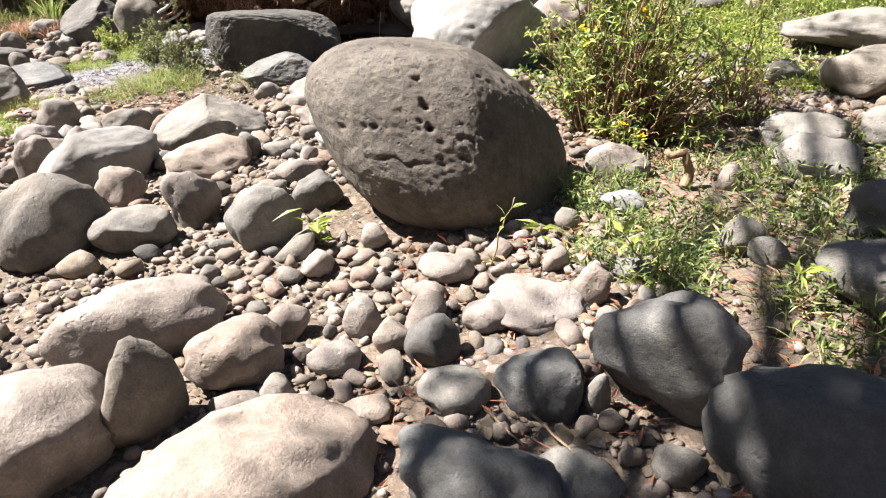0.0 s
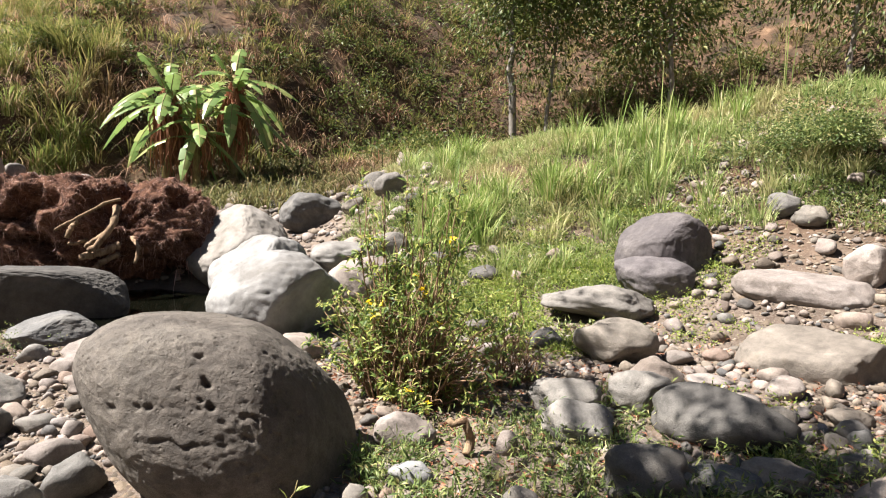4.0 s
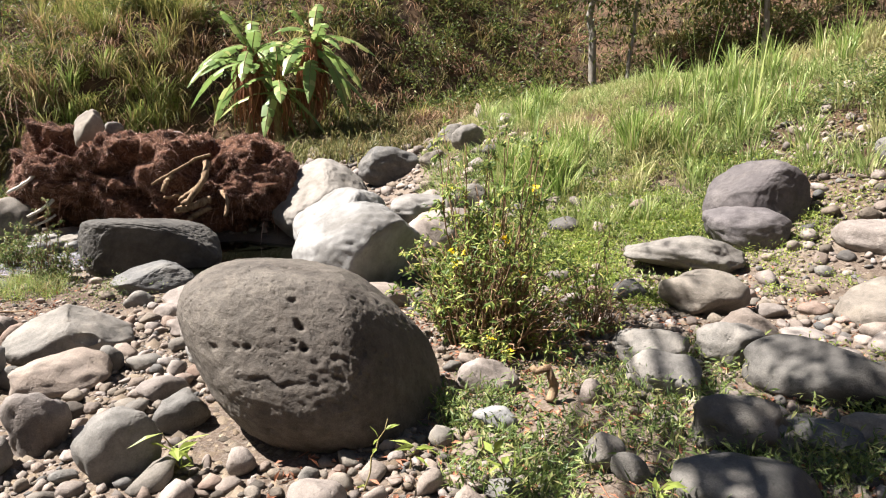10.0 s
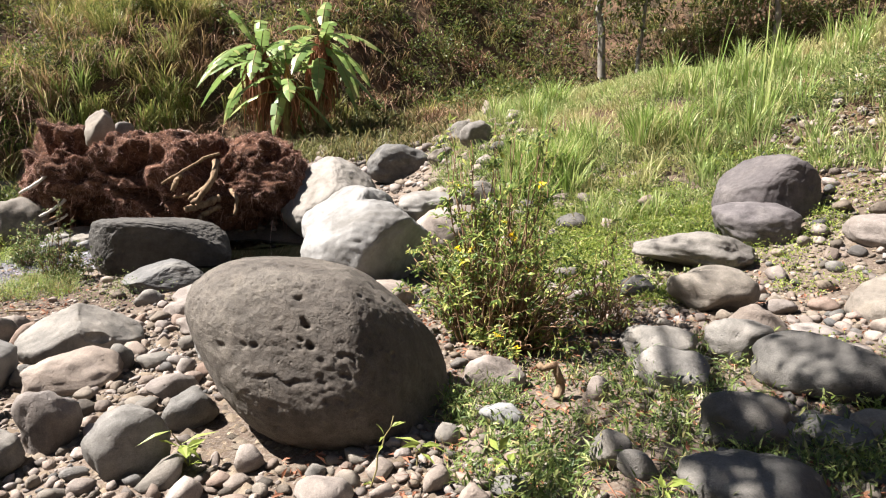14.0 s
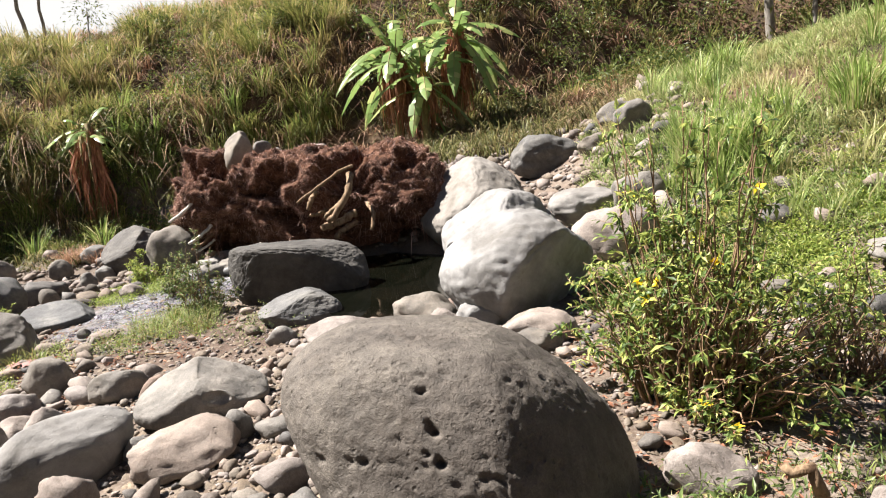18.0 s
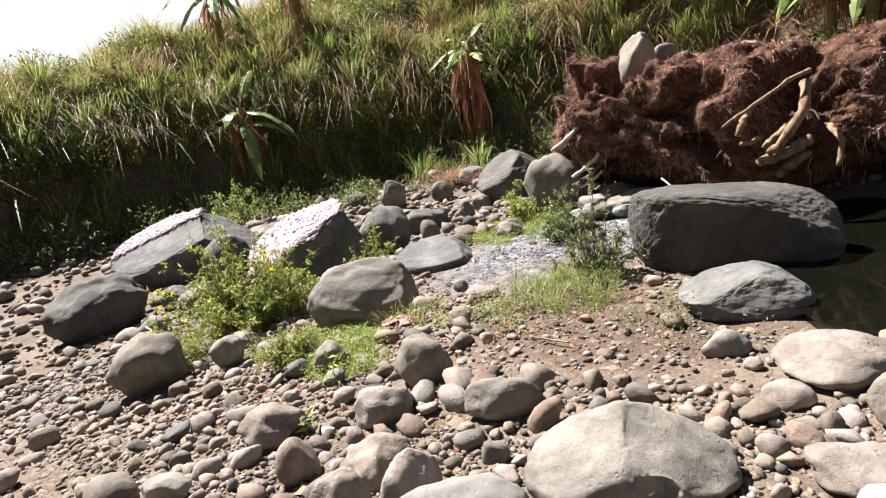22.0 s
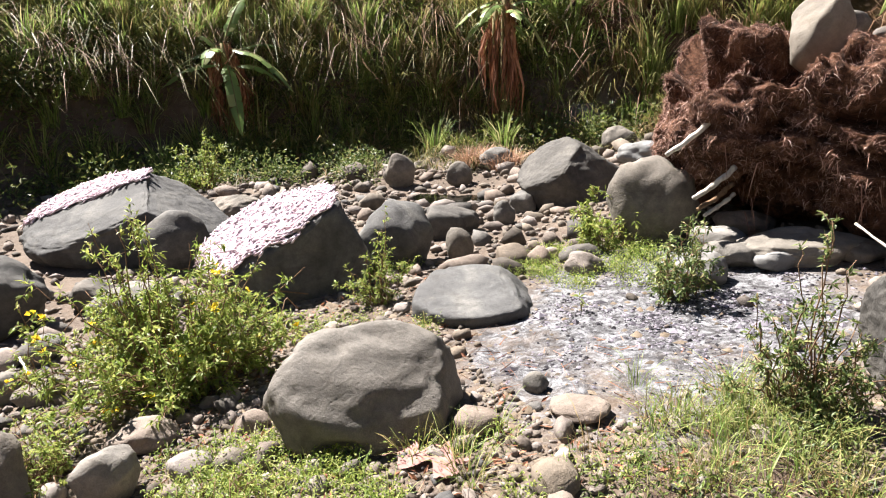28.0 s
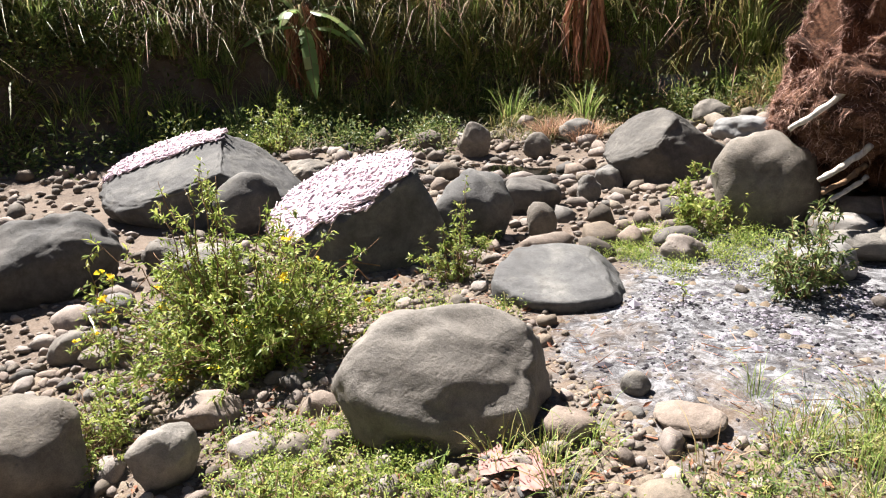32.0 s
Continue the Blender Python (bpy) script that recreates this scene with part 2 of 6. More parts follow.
GROUND = ground_material()
GRASS = plant_material("fresh_grass", ((0.0, (0.124, 0.216, 0.041)), (0.45, (0.220, 0.329, 0.068)), (0.8, (0.335, 0.421, 0.118)), (1.0, (0.498, 0.473, 0.218))), 0.45, 0.4)
MOUND_GRASS = plant_material("mound_grass", ((0.0, (0.143, 0.240, 0.055)), (0.5, (0.268, 0.370, 0.103)), (0.8, (0.393, 0.450, 0.174)), (1.0, (0.536, 0.530, 0.261))), 0.5, 0.35, ((0.0, (0.303, 0.270, 0.103)), (1.0, (0.517, 0.490, 0.237))), 0.6)
BANK_GRASS = plant_material("bank_grass", ((0.0, (0.097, 0.132, 0.031)), (0.45, (0.194, 0.229, 0.053)), (0.8, (0.334, 0.334, 0.097)), (1.0, (0.458, 0.378, 0.167))), 0.5, 0.35, ((0.0, (0.114, 0.066, 0.031)), (0.5, (0.238, 0.150, 0.070)), (1.0, (0.405, 0.299, 0.167))), 0.35)
OLIVE_GRASS = plant_material("olive_grass", ((0.0, (0.05, 0.06, 0.018)), (0.5, (0.11, 0.125, 0.035)), (0.85, (0.19, 0.19, 0.06)), (1.0, (0.28, 0.22, 0.10))), 0.6, 0.3, ((0.0, (0.09, 0.055, 0.03)), (1.0, (0.26, 0.18, 0.10))), 0.5)
BROWN_GRASS = plant_material("dry_grass", ((0.0, (0.160, 0.085, 0.045)), (0.5, (0.320, 0.200, 0.100)), (1.0, (0.520, 0.380, 0.220))), 0.6, 0.3)
BUSH_LEAF = plant_material("bush_leaf", ((0.0, (0.062, 0.115, 0.030)), (0.45, (0.155, 0.245, 0.056)), (0.8, (0.37, 0.47, 0.105)), (1.0, (0.60, 0.62, 0.17))), 0.45, 0.5)
LEAF = plant_material("shrub_leaf", ((0.0, (0.117, 0.192, 0.032)), (0.5, (0.232, 0.324, 0.059)), (1.0, (0.407, 0.456, 0.109))), 0.45, 0.45)
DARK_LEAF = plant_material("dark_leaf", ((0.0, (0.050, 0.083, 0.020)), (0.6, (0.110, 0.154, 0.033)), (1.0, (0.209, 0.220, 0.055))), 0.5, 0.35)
HERB_LEAF = plant_material("herb_leaf", ((0.0, (0.05, 0.09, 0.025)), (0.5, (0.12, 0.18, 0.045)), (0.85, (0.22, 0.28, 0.075)), (1.0, (0.34, 0.33, 0.13))), 0.45, 0.35)
PETAL = plant_material("yellow_petal", ((0.0, (0.85, 0.66, 0.02)), (1.0, (0.95, 0.80, 0.06))), 0.5, 0.35)
BANANA = plant_material("banana_leaf", ((0.0, (0.128, 0.225, 0.059)), (0.7, (0.215, 0.332, 0.087)), (1.0, (0.352, 0.411, 0.137))), 0.35, 0.4)
DEAD_LEAF = plant_material("dead_leaf", ((0.0, (0.168, 0.075, 0.036)), (0.6, (0.302, 0.145, 0.072)), (1.0, (0.470, 0.246, 0.128))), 0.8, 0.2)
STEM = bark_material("green_stem", (0.12, 0.085, 0.045), (0.27, 0.24, 0.10), 20)
TWIG = bark_material("brown_twig", (0.12, 0.07, 0.04), (0.26, 0.17, 0.10), 30)
BARK = bark_material("grey_bark", (0.132, 0.115, 0.096), (0.277, 0.257, 0.224), 10)
WOOD = bark_material("bleached_wood", (0.094, 0.054, 0.029), (0.302, 0.218, 0.134), 22)
WHITE_WOOD = bark_material("whitened_stick", (0.42, 0.38, 0.32), (0.72, 0.68, 0.60), 25)
ROOT = clod_material()
FIBRE = plant_material("root_fibre", ((0.0, (0.114, 0.064, 0.043)), (0.5, (0.305, 0.186, 0.122)), (0.85, (0.534, 0.366, 0.244)), (1.0, (0.824, 0.656, 0.473))), 0.8, 0.1)
ASH = plant_material("ash_crumb", ((0.0, (0.015, 0.015, 0.015)), (0.35, (0.05, 0.05, 0.05)), (0.6, (0.155, 0.155, 0.155)), (1.0, (0.27, 0.27, 0.265))), 0.95, 0.0)
HUSK = plant_material("white_strips", ((0.0, (0.46, 0.37, 0.34)), (0.5, (0.62, 0.55, 0.52)), (1.0, (0.72, 0.66, 0.63))), 0.7, 0.1)
RAG = plant_material("faded_rag", ((0.0, (0.275, 0.150, 0.110)), (1.0, (0.330, 0.210, 0.160))), 0.9, 0.1)
SCRAP = plant_material("white_scrap", ((0.0, (0.62, 0.62, 0.62)), (1.0, (0.75, 0.75, 0.75))), 0.5, 0.2)
YELLOWED = plant_material("yellowed_leaf", ((0.0, (0.42, 0.25, 0.05)), (1.0, (0.58, 0.40, 0.10))), 0.6, 0.3)


def water_material():
    b = Nodes("stream_water", 0.03)
    p = b.place()
    b.bsdf.inputs["Specular IOR Level"].default_value = 0.5
    b.bsdf.inputs["IOR"].default_value = 1.33
    b.bsdf.inputs["Transmission Weight"].default_value = 0.0
    b.bsdf.inputs["Alpha"].default_value = 0.9
    return b.done((0.003, 0.0034, 0.002), b.bump(b.noise(p, 5, 3), 0.06, 0.02))


WATER = water_material()


# ---- lie of the land ----
def smooth(a, b, v):
    u = min(1.0, max(0.0, (v - a) / (b - a)))
    return u * u * (3 - 2 * u)
def bank_foot(az):
    """How far the foot of the bank lies from the bar's middle, by direction."""
    return 17.0 - 1.9 * smooth(50, 75, az) + 9 * smooth(2, -32, az)


def ground_z(x, y):
    """Height of the bare ground: gravel bar, stream bed, far bank, grassy mound and an added rear rise."""
    z = 0.05 + 0.085 * max(-9.0, min(5.0, x)) + 0.01 * min(y, 10.0) - 0.05 * max(0.0, min(-4.5 - x, 5.0))
    z -= 0.34 * math.exp(-((x + 0.85 + 0.15 * (y - 8.4)) / 0.95) ** 2 - ((y - 8.6) / 1.5) ** 2)
    z -= 0.25 * math.exp(-((x + 9.5) / 3.5) ** 2 - ((y - 14.2) / 1.3) ** 2)
    z += 0.12 * max(0.0, min(y, 24.0) - 9.5) * smooth(-9.0, 0.5, x)
    dx, dy = x + 2.0, y - 4.0
    r = math.hypot(dx, dy)
    az = math.degrees(math.atan2(-dx, dy))
    if -120 < az < 150:
        rise = 5.0 - 1.2 * smooth(48, 70, az) + 2.5 * smooth(55, 32, az) + 1.9 * smooth(28, 24.5, az) + 3.2 * smooth(22, 5, az) + 14 * smooth(5, -25, az)
        rise *= smooth(150, 110, az) * smooth(-120, -80, az)
        foot = bank_foot(az)
        up = max(0.0, r - foot) * (1.05 + 0.8 * smooth(38, 62, az))
        if up > 0:
            u = up / rise
            step = 0.30 * smooth(0.0, 0.26, u) + 0.70 * math.tanh(max(0.0, u - 0.06) * 1.05)
            k = smooth(0, 12, az)
            z += rise * (k * step + (1 - k) * math.tanh(u ** 1.05))
    # unseen rise added behind the camera to block sky light from that side
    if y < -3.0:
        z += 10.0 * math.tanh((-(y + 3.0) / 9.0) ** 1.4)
    rm = math.hypot(x, y)
    am = math.degrees(math.atan2(x, y))
    if -10 < am < 130:
        top = 1.35 * smooth(4, 16, am) + 0.75 * smooth(16, 30, am) + 0.9 * smooth(30, 48, am)
        z += top * smooth(6.0, 12.5, rm) * (1 - 0.75 * smooth(14.0, 18.5, rm))
    return z


# ---- builders ----
RNG = np.random.default_rng(7)


def mesh_of(name, verts, faces, mat, flat=False):
    me = bpy.data.meshes.new(name)
    me.from_pydata(np.asarray(verts).tolist(), [], faces)
    me.materials.append(mat)
    if not flat:
        me.shade_smooth()
    return me


def part(name, me, parent=None, label=""):
    """A mesh object, at world zero, under a thing or part."""
    ob = new(name, me)
    if parent is not None:
        ob.parent = parent
        ob.matrix_parent_inverse = parent.matrix_basis.inverted()
    return tagged(ob, label)


def thing(name, x, y, z, label, category, group="", kind=""):
    """An Empty at the base of a thing; its parts hang under it."""
    ob = new(name)
    ob.empty_display_size = 0.1
    ob.location = (x, y, z)
    ob.matrix_basis = Matrix.Translation((x, y, z))
    return tagged(ob, label, category, group, kind)


def unit(v):
    return v / np.maximum(np.linalg.norm(v, axis=-1, keepdims=True), 1e-9)


def ico(level):
    bm = bmesh.new()
    bmesh.ops.create_icosphere(bm, subdivisions=level, radius=1.0)
    v = np.array([p.co[:] for p in bm.verts])
    f = [tuple(q.index for q in face.verts) for face in bm.faces]
    bm.free()
    return v, f


ICO = {n: ico(n) for n in (1, 2, 3, 4, 5, 6, 7)}


def lumps(v, scale, seed, octaves=3):
    """Smooth noise in -1..1 at points v."""
    out = []
    off = Vector((seed * 7.31, seed * 3.17, seed * 1.93))
    for q in v:
        out.append(noise.fractal(Vector(q) * scale + off, 0.9, 2.0, octaves))
    return np.array(out)


def soft_over(d, k):
    """How far past a plane, eased in over k so that the edge is worn round."""
    return np.maximum(0.5 * (d + np.sqrt(d * d + k * k)) - 0.12 * k, 0)


def rock_shape(w, d, h, seed, level, rough=0.2, square=0.0, sink=0.25, cuts=3, hard=0.66, planes=(), bites=(), edge=0.07):
    """A water-worn stone: an egg with a few flattened sides and soft lumps, its base at z = 0 sunk by part of its height."""
    v, f = ICO[level]
    rng = np.random.default_rng(seed)
    q = v.copy()
    if square:
        q = np.sign(q) * np.abs(q) ** (1 - square)
        q /= np.abs(q).max(axis=0)
    for _ in range(cuts):
        n = unit(rng.normal(size=3) * (1, 1, 0.7))
        lim = rng.uniform(hard, 0.88)
        q = q - np.outer(soft_over(q @ n - lim, 0.16) * 0.85, n)
    for n, lim in planes:
        n = unit(np.array(n, float))
        q = q - np.outer(soft_over(q @ n - lim, edge) * 0.94, n)
    relief = 1 + rough * lumps(v, 1.0, seed, 2) + 0.35 * rough * lumps(v, 2.6, seed + 5, 3)
    if level >= 4:
        relief += 0.022 * lumps(v, 4.5, seed + 9, 4) + 0.010 * lumps(v, 11.0, seed + 3, 4)
    q = q * relief[:, None]
    q /= np.abs(q).max(axis=0)
    for c, r in bites:
        off = q - np.array(c, float)
        dist = np.linalg.norm(off, axis=1)
        inside = dist < r
        q[inside] = np.array(c) + off[inside] / dist[inside, None] * (r - 0.15 * (r - dist[inside]))[:, None]
    full = h / (1 - sink)
    q = q * (w / 2, d / 2, full / 2)
    q[:, 2] += full / 2 - sink * full
    return q, f


def turn_z(v, deg):
    c, s = math.cos(radians(deg)), math.sin(radians(deg))
    return v @ np.array([[c, s, 0], [-s, c, 0], [0, 0, 1]])


ROCKS = []  # x, y, radius: kept free of loose stones


def rock(x, y, w, d, h, yaw, kind, seed, name="rock", label="", category="rock", group="", tilt=0.0, rough=0.2, square=0.0, sink=0.22, cuts=6, level=0, lift=0.0, planes=(), bites=(), edge=0.07):
    if w > 0.7 and cuts == 6:
        cuts = 3
    level = level or (5 if w > 0.9 else 4 if w > 0.3 else 3)
    v, f = rock_shape(w, d, h, seed, level, rough, square, sink, cuts, 0.6, planes, bites, edge)
    if tilt:
        v = np.array([Matrix.Rotation(radians(tilt), 3, "Y") @ Vector(p) for p in v])
    v = turn_z(v, yaw)
    z = ground_z(x, y) + lift
    ob = new(name, mesh_of(name, v, f, MAT[kind]))
    ob.location = (x, y, z)
    ROCKS.append((x, y, w / 2, d / 2, yaw))
    return tagged(ob, label, category, group)


def free_of_rocks(x, y, grow=0.0, factor=0.85):
    for rx, ry, a, b, yaw in ROCKS:
        if abs(x - rx) < a + b and abs(y - ry) < a + b:
            c, s = math.cos(radians(-yaw)), math.sin(radians(-yaw))
            u, v = c * (x - rx) - s * (y - ry), s * (x - rx) + c * (y - ry)
            if (u / (a * factor + grow)) ** 2 + (v / (b * factor + grow)) ** 2 < 1:
                return False
    return True


def blades(name, roots, height, width, lean, mat, seed, curl=0.5, spread=1.0):
    """Many grass blades as one mesh: each a tapering strip that bends over."""
    rng = np.random.default_rng(seed)
    roots, away = roots if isinstance(roots, tuple) else (roots, None)
    n = len(roots)
    roots = np.asarray(roots, float)
    h = np.asarray(height) * rng.uniform(0.55, 1.15, n)
    a = away + rng.normal(size=n) * 0.5 if away is not None else rng.uniform(0, 2 * np.pi, n)
    out = np.stack([np.cos(a), np.sin(a), np.zeros(n)], -1)
    side = np.stack([-np.sin(a), np.cos(a), np.zeros(n)], -1)
    twist = rng.uniform(-0.8, 0.8, n)[:, None]
    side = unit(side + out * twist)
    bend = lean * rng.uniform(0.2, 1.3, n)
    wd = width * rng.uniform(0.6, 1.3, n)
    rings = []
    for u, wf in ((0.0, 0.7), (0.4, 1.0), (0.75, 0.7)):
        c = roots + out * (h * bend * u ** 2)[:, None] + np.array([0, 0, 1.0]) * (h * (u - curl * bend * u ** 3 * 0.55))[:, None]
        rings += [c - side * (wd * wf / 2)[:, None], c + side * (wd * wf / 2)[:, None]]
    u = 1.0
    tip = roots + out * (h * bend)[:, None] + np.array([0, 0, 1.0]) * (h * (1 - curl * bend * 0.62))[:, None]
    verts = np.stack(rings + [tip], 1).reshape(-1, 3)
    base = np.arange(n) * 7
    faces = []
    for b in base.tolist():
        faces += [(b, b + 1, b + 3, b + 2), (b + 2, b + 3, b + 5, b + 4), (b + 4, b + 5, b + 6)]
    return mesh_of(name, verts, faces, mat)


def leaves(name, places, outward, length, width, mat, seed, droop=0.3, simple=False):
    """Many small folded leaves as one mesh."""
    rng = np.random.default_rng(seed)
    n = len(places)
    p = np.asarray(places, float)
    d = unit(np.asarray(outward, float) + rng.normal(size=(n, 3)) * 0.55 - np.array([0, 0, droop]))
    up = unit(np.array([0, 0, 1.0]) + rng.normal(size=(n, 3)) * 0.5)
    s = unit(np.cross(d, up))
    nn = np.cross(s, d)
    ln = (length * rng.uniform(0.55, 1.25, n))[:, None]
    wd = (width * rng.uniform(0.6, 1.25, n))[:, None]
    a, t = p, p + d * ln - nn * ln * 0.12
    m = p + d * ln * 0.45
    l, r = m - s * wd / 2 + nn * wd * 0.18, m + s * wd / 2 + nn * wd * 0.18
    faces = []
    if simple:
        verts = np.stack([a, l, t, r], 1).reshape(-1, 3)
        for b in (np.arange(n) * 4).tolist():
            faces += [(b, b + 2, b + 1), (b, b + 3, b + 2)]
        return mesh_of(name, verts, faces, mat, True)
    verts = np.stack([a, l, t, r, m], 1).reshape(-1, 3)
    for b in (np.arange(n) * 5).tolist():
        faces += [(b, b + 4, b + 1), (b + 4, b + 2, b + 1), (b, b + 3, b + 4), (b + 4, b + 3, b + 2)]
    return mesh_of(name, verts, faces, mat, True)


def tube(points, radii, sides=7):
    """A bent tapering tube along points."""
    pts = np.asarray(points, float)
    rad = np.broadcast_to(np.asarray(radii, float), len(pts))
    tan = unit(np.gradient(pts, axis=0))
    ref = np.array([0.31, 0.87, 0.38])
    s = unit(np.cross(tan, ref))
    b = np.cross(tan, s)
    ang = np.linspace(0, 2 * np.pi, sides, endpoint=False)
    ring = np.cos(ang)[None, :, None] * s[:, None] + np.sin(ang)[None, :, None] * b[:, None]
    v = (pts[:, None] + ring * rad[:, None, None]).reshape(-1, 3)
    f = []
    for i in range(len(pts) - 1):
        for j in range(sides):
            k = (j + 1) % sides
            f.append((i * sides + j, i * sides + k, (i + 1) * sides + k, (i + 1) * sides + j))
    f.append(tuple(range(sides))[::-1])
    f.append(tuple(range((len(pts) - 1) * sides, len(pts) * sides)))
    return v, f


def joined(pieces):
    vs, fs, n = [], [], 0
    for v, f in pieces:
        vs.append(v)
        fs += [tuple(i + n for i in q) for q in f]
        n += len(v)
    return np.concatenate(vs), fs


def arc(a, b, sag, n=8, wob=0.0, seed=0):
    rng = np.random.default_rng(seed)
    u = np.linspace(0, 1, n)[:, None]
    p = np.asarray(a) * (1 - u) + np.asarray(b) * u
    p[:, 2] += (sag * 4 * u * (1 - u))[:, 0]
    w = rng.normal(size=(n, 3)) * wob
    w[0] = w[-1] = 0
    return p + w


def great_boulder(x, y, z):
    """The egg-shaped boulder: it leans down to one side, with a ridge, a broken crack, holes and pits."""
    v, f = ICO[7]
    q = v.copy()
    for n, lim, k in (((0.695, -0.53, 0.484), 0.72, 0.07), ((-0.22, -0.90, 0.40), 0.90, 0.2), ((-0.32, -0.92, 0.15), 0.87, 0.15), ((0.40, -0.12, 0.91), 0.86, 0.15), ((-0.5, 0.1, 0.86), 0.92, 0.2), ((-0.75, -0.4, -0.45), 0.90, 0.2)):
        n = unit(np.array(n))
        q = q - np.outer(soft_over(q @ n - lim, k) * 0.82, n)
    q = q * (1 + 0.030 * lumps(v, 1.4, 21, 2) + 0.010 * lumps(v, 5.0, 22, 4) + 0.006 * lumps(v, 17.0, 23, 4))[:, None]
    dents = [((-0.264, -0.828, 0.495), 0.032, 0.055), ((-0.189, -0.923, 0.335), 0.030, 0.036), ((-0.262, -0.896, 0.359), 0.020, 0.024), ((-0.688, -0.723, -0.068), 0.042, 0.022), ((-0.509, -0.853, 0.115), 0.026, 0.026), ((-0.48, -0.616, 0.625), 0.015, 0.024), ((-0.373, -0.671, 0.64), 0.030, 0.026), ((-0.384, -0.571, 0.726), 0.018, 0.020), ((-0.273, -0.547, 0.791), 0.014, 0.018), ((-0.753, -0.485, 0.444), 0.030, 0.010), ((0.111, -0.965, 0.236), 0.030, 0.020), ((0.027, -0.997, -0.066), 0.016, 0.014), ((0.217, -0.929, -0.301), 0.030, 0.014), ((0.277, -0.96, -0.051), 0.035, 0.014), ((-0.253, -0.9, -0.355), 0.016, 0.010), ((0.432, -0.898, -0.084), 0.030, 0.010)]
    crack = ((-0.457, -0.871, -0.181), (-0.378, -0.918, -0.117), (-0.318, -0.948, -0.028), (-0.229, -0.971, -0.067), (-0.151, -0.988, 0.02), (-0.078, -0.986, 0.15), (-0.01, -0.953, 0.303), (0.04, -0.919, 0.392), (0.127, -0.909, 0.396))
    rng = np.random.default_rng(76)
    holes, dents = dents, []
    for (hx, hy, hz), r, deep in holes:
        for k in range(4):
            j = rng.normal(size=3) * r * (0.0 if k == 0 else 0.7)
            dents.append(((hx + j[0], hy + j[1], hz + j[2]), r * rng.uniform(0.45, 0.9), deep * rng.uniform(0.25, 0.7)))
    gap = np.full(len(v), 9.0)
    above = np.zeros(len(v))
    bent = v + 0.020 * np.stack([lumps(v, 11.0, 31 + k, 3) for k in range(3)], -1)
    for k in range(len(crack) - 1):
        a, b = unit(np.array(crack[k])), unit(np.array(crack[k + 1]))
        u = np.clip((bent - a) @ (b - a) / ((b - a) @ (b - a)), 0, 1)[:, None]
        off = bent - a - u * (b - a)
        d = np.sqrt((off ** 2).sum(1))
        above = np.where(d < gap, off[:, 2], above)
        gap = np.minimum(gap, d)
    wide = 0.010 + 0.016 * np.clip(lumps(v, 9.0, 27, 3) + 0.35, 0, 1.0)
    depth = 0.034 * np.clip(1.5 * lumps(v, 8.0, 26, 3) + 0.62 + 0.5 * np.clip(v[:, 0] + 0.25, 0, 0.4), 0, 1.0)
    worn = 0.010 * np.clip(lumps(v, 21.0, 29, 3), 0, 1) * np.exp(-(gap / 0.12) ** 2)
    q = q * (1 - depth * np.exp(-(gap / wide) ** 2) - worn + 0.008 * np.exp(-((above - 0.05) / 0.05) ** 2 - (gap / 0.09) ** 2))[:, None]
    rng = np.random.default_rng(77)
    for k in range(700):
        c = unit(rng.normal(size=3) - (0, 0.7, 0))
        dents.append((tuple(c), rng.uniform(0.008, 0.017), rng.uniform(0.003, 0.008)) if k % 9 else (tuple(c), rng.uniform(0.02, 0.03), rng.uniform(0.006, 0.012)))
    for c, r, deep in dents:
        c = unit(np.array(c))
        d2 = ((v - c) ** 2).sum(1)
        q = q * (1 - 1.8 * deep * np.exp(-(d2 / r ** 2) ** 1.5))[:, None]
    q = q * (0.78, 0.66, 0.51)
    th = radians(25)
    q = q @ np.array([[math.cos(th), 0, -math.sin(th)], [0, 1, 0], [math.sin(th), 0, math.cos(th)]])
    ob = new("boulder", mesh_of("boulder", q, f, MAT["big"]))
    ob.location = (x, y, z)
    ROCKS.append((x, y, 0.74, 0.6, 0))
    tagged(ob, "huge egg-shaped grey-brown boulder with pits and a crack", "boulder")


# ---- ground ----
def graded(lo, hi, mid, n, fine):
    """Coordinates from lo to hi, close together round mid."""
    k = 3.0
    u = np.linspace(-1, 1, n)
    c = np.sinh(k * u * fine) / np.sinh(k * fine)
    return np.where(c < 0, mid + c * (mid - lo), mid + c * (hi - mid))


def land(x, y):
    """The ground with its small unevenness."""
    q = Vector((x, y, 0))
    z = ground_z(x, y) + 0.03 * noise.fractal(q * 1.7, 1.0, 2.0, 4)
    far = math.hypot(x + 2, y - 4)
    if far > 14:
        z += min(1.0, (far - 14) / 6) * (0.5 * noise.fractal(q * 0.35, 1.0, 2.0, 4) + 0.28 * noise.fractal(q * 0.9, 1.0, 2.0, 3))
    return z


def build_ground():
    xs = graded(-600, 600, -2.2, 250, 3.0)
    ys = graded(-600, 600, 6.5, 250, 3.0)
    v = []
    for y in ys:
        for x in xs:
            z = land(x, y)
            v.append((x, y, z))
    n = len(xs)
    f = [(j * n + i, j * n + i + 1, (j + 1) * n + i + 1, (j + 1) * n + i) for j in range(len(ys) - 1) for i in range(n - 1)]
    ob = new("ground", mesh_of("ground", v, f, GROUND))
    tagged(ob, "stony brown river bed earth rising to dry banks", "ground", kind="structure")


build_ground()


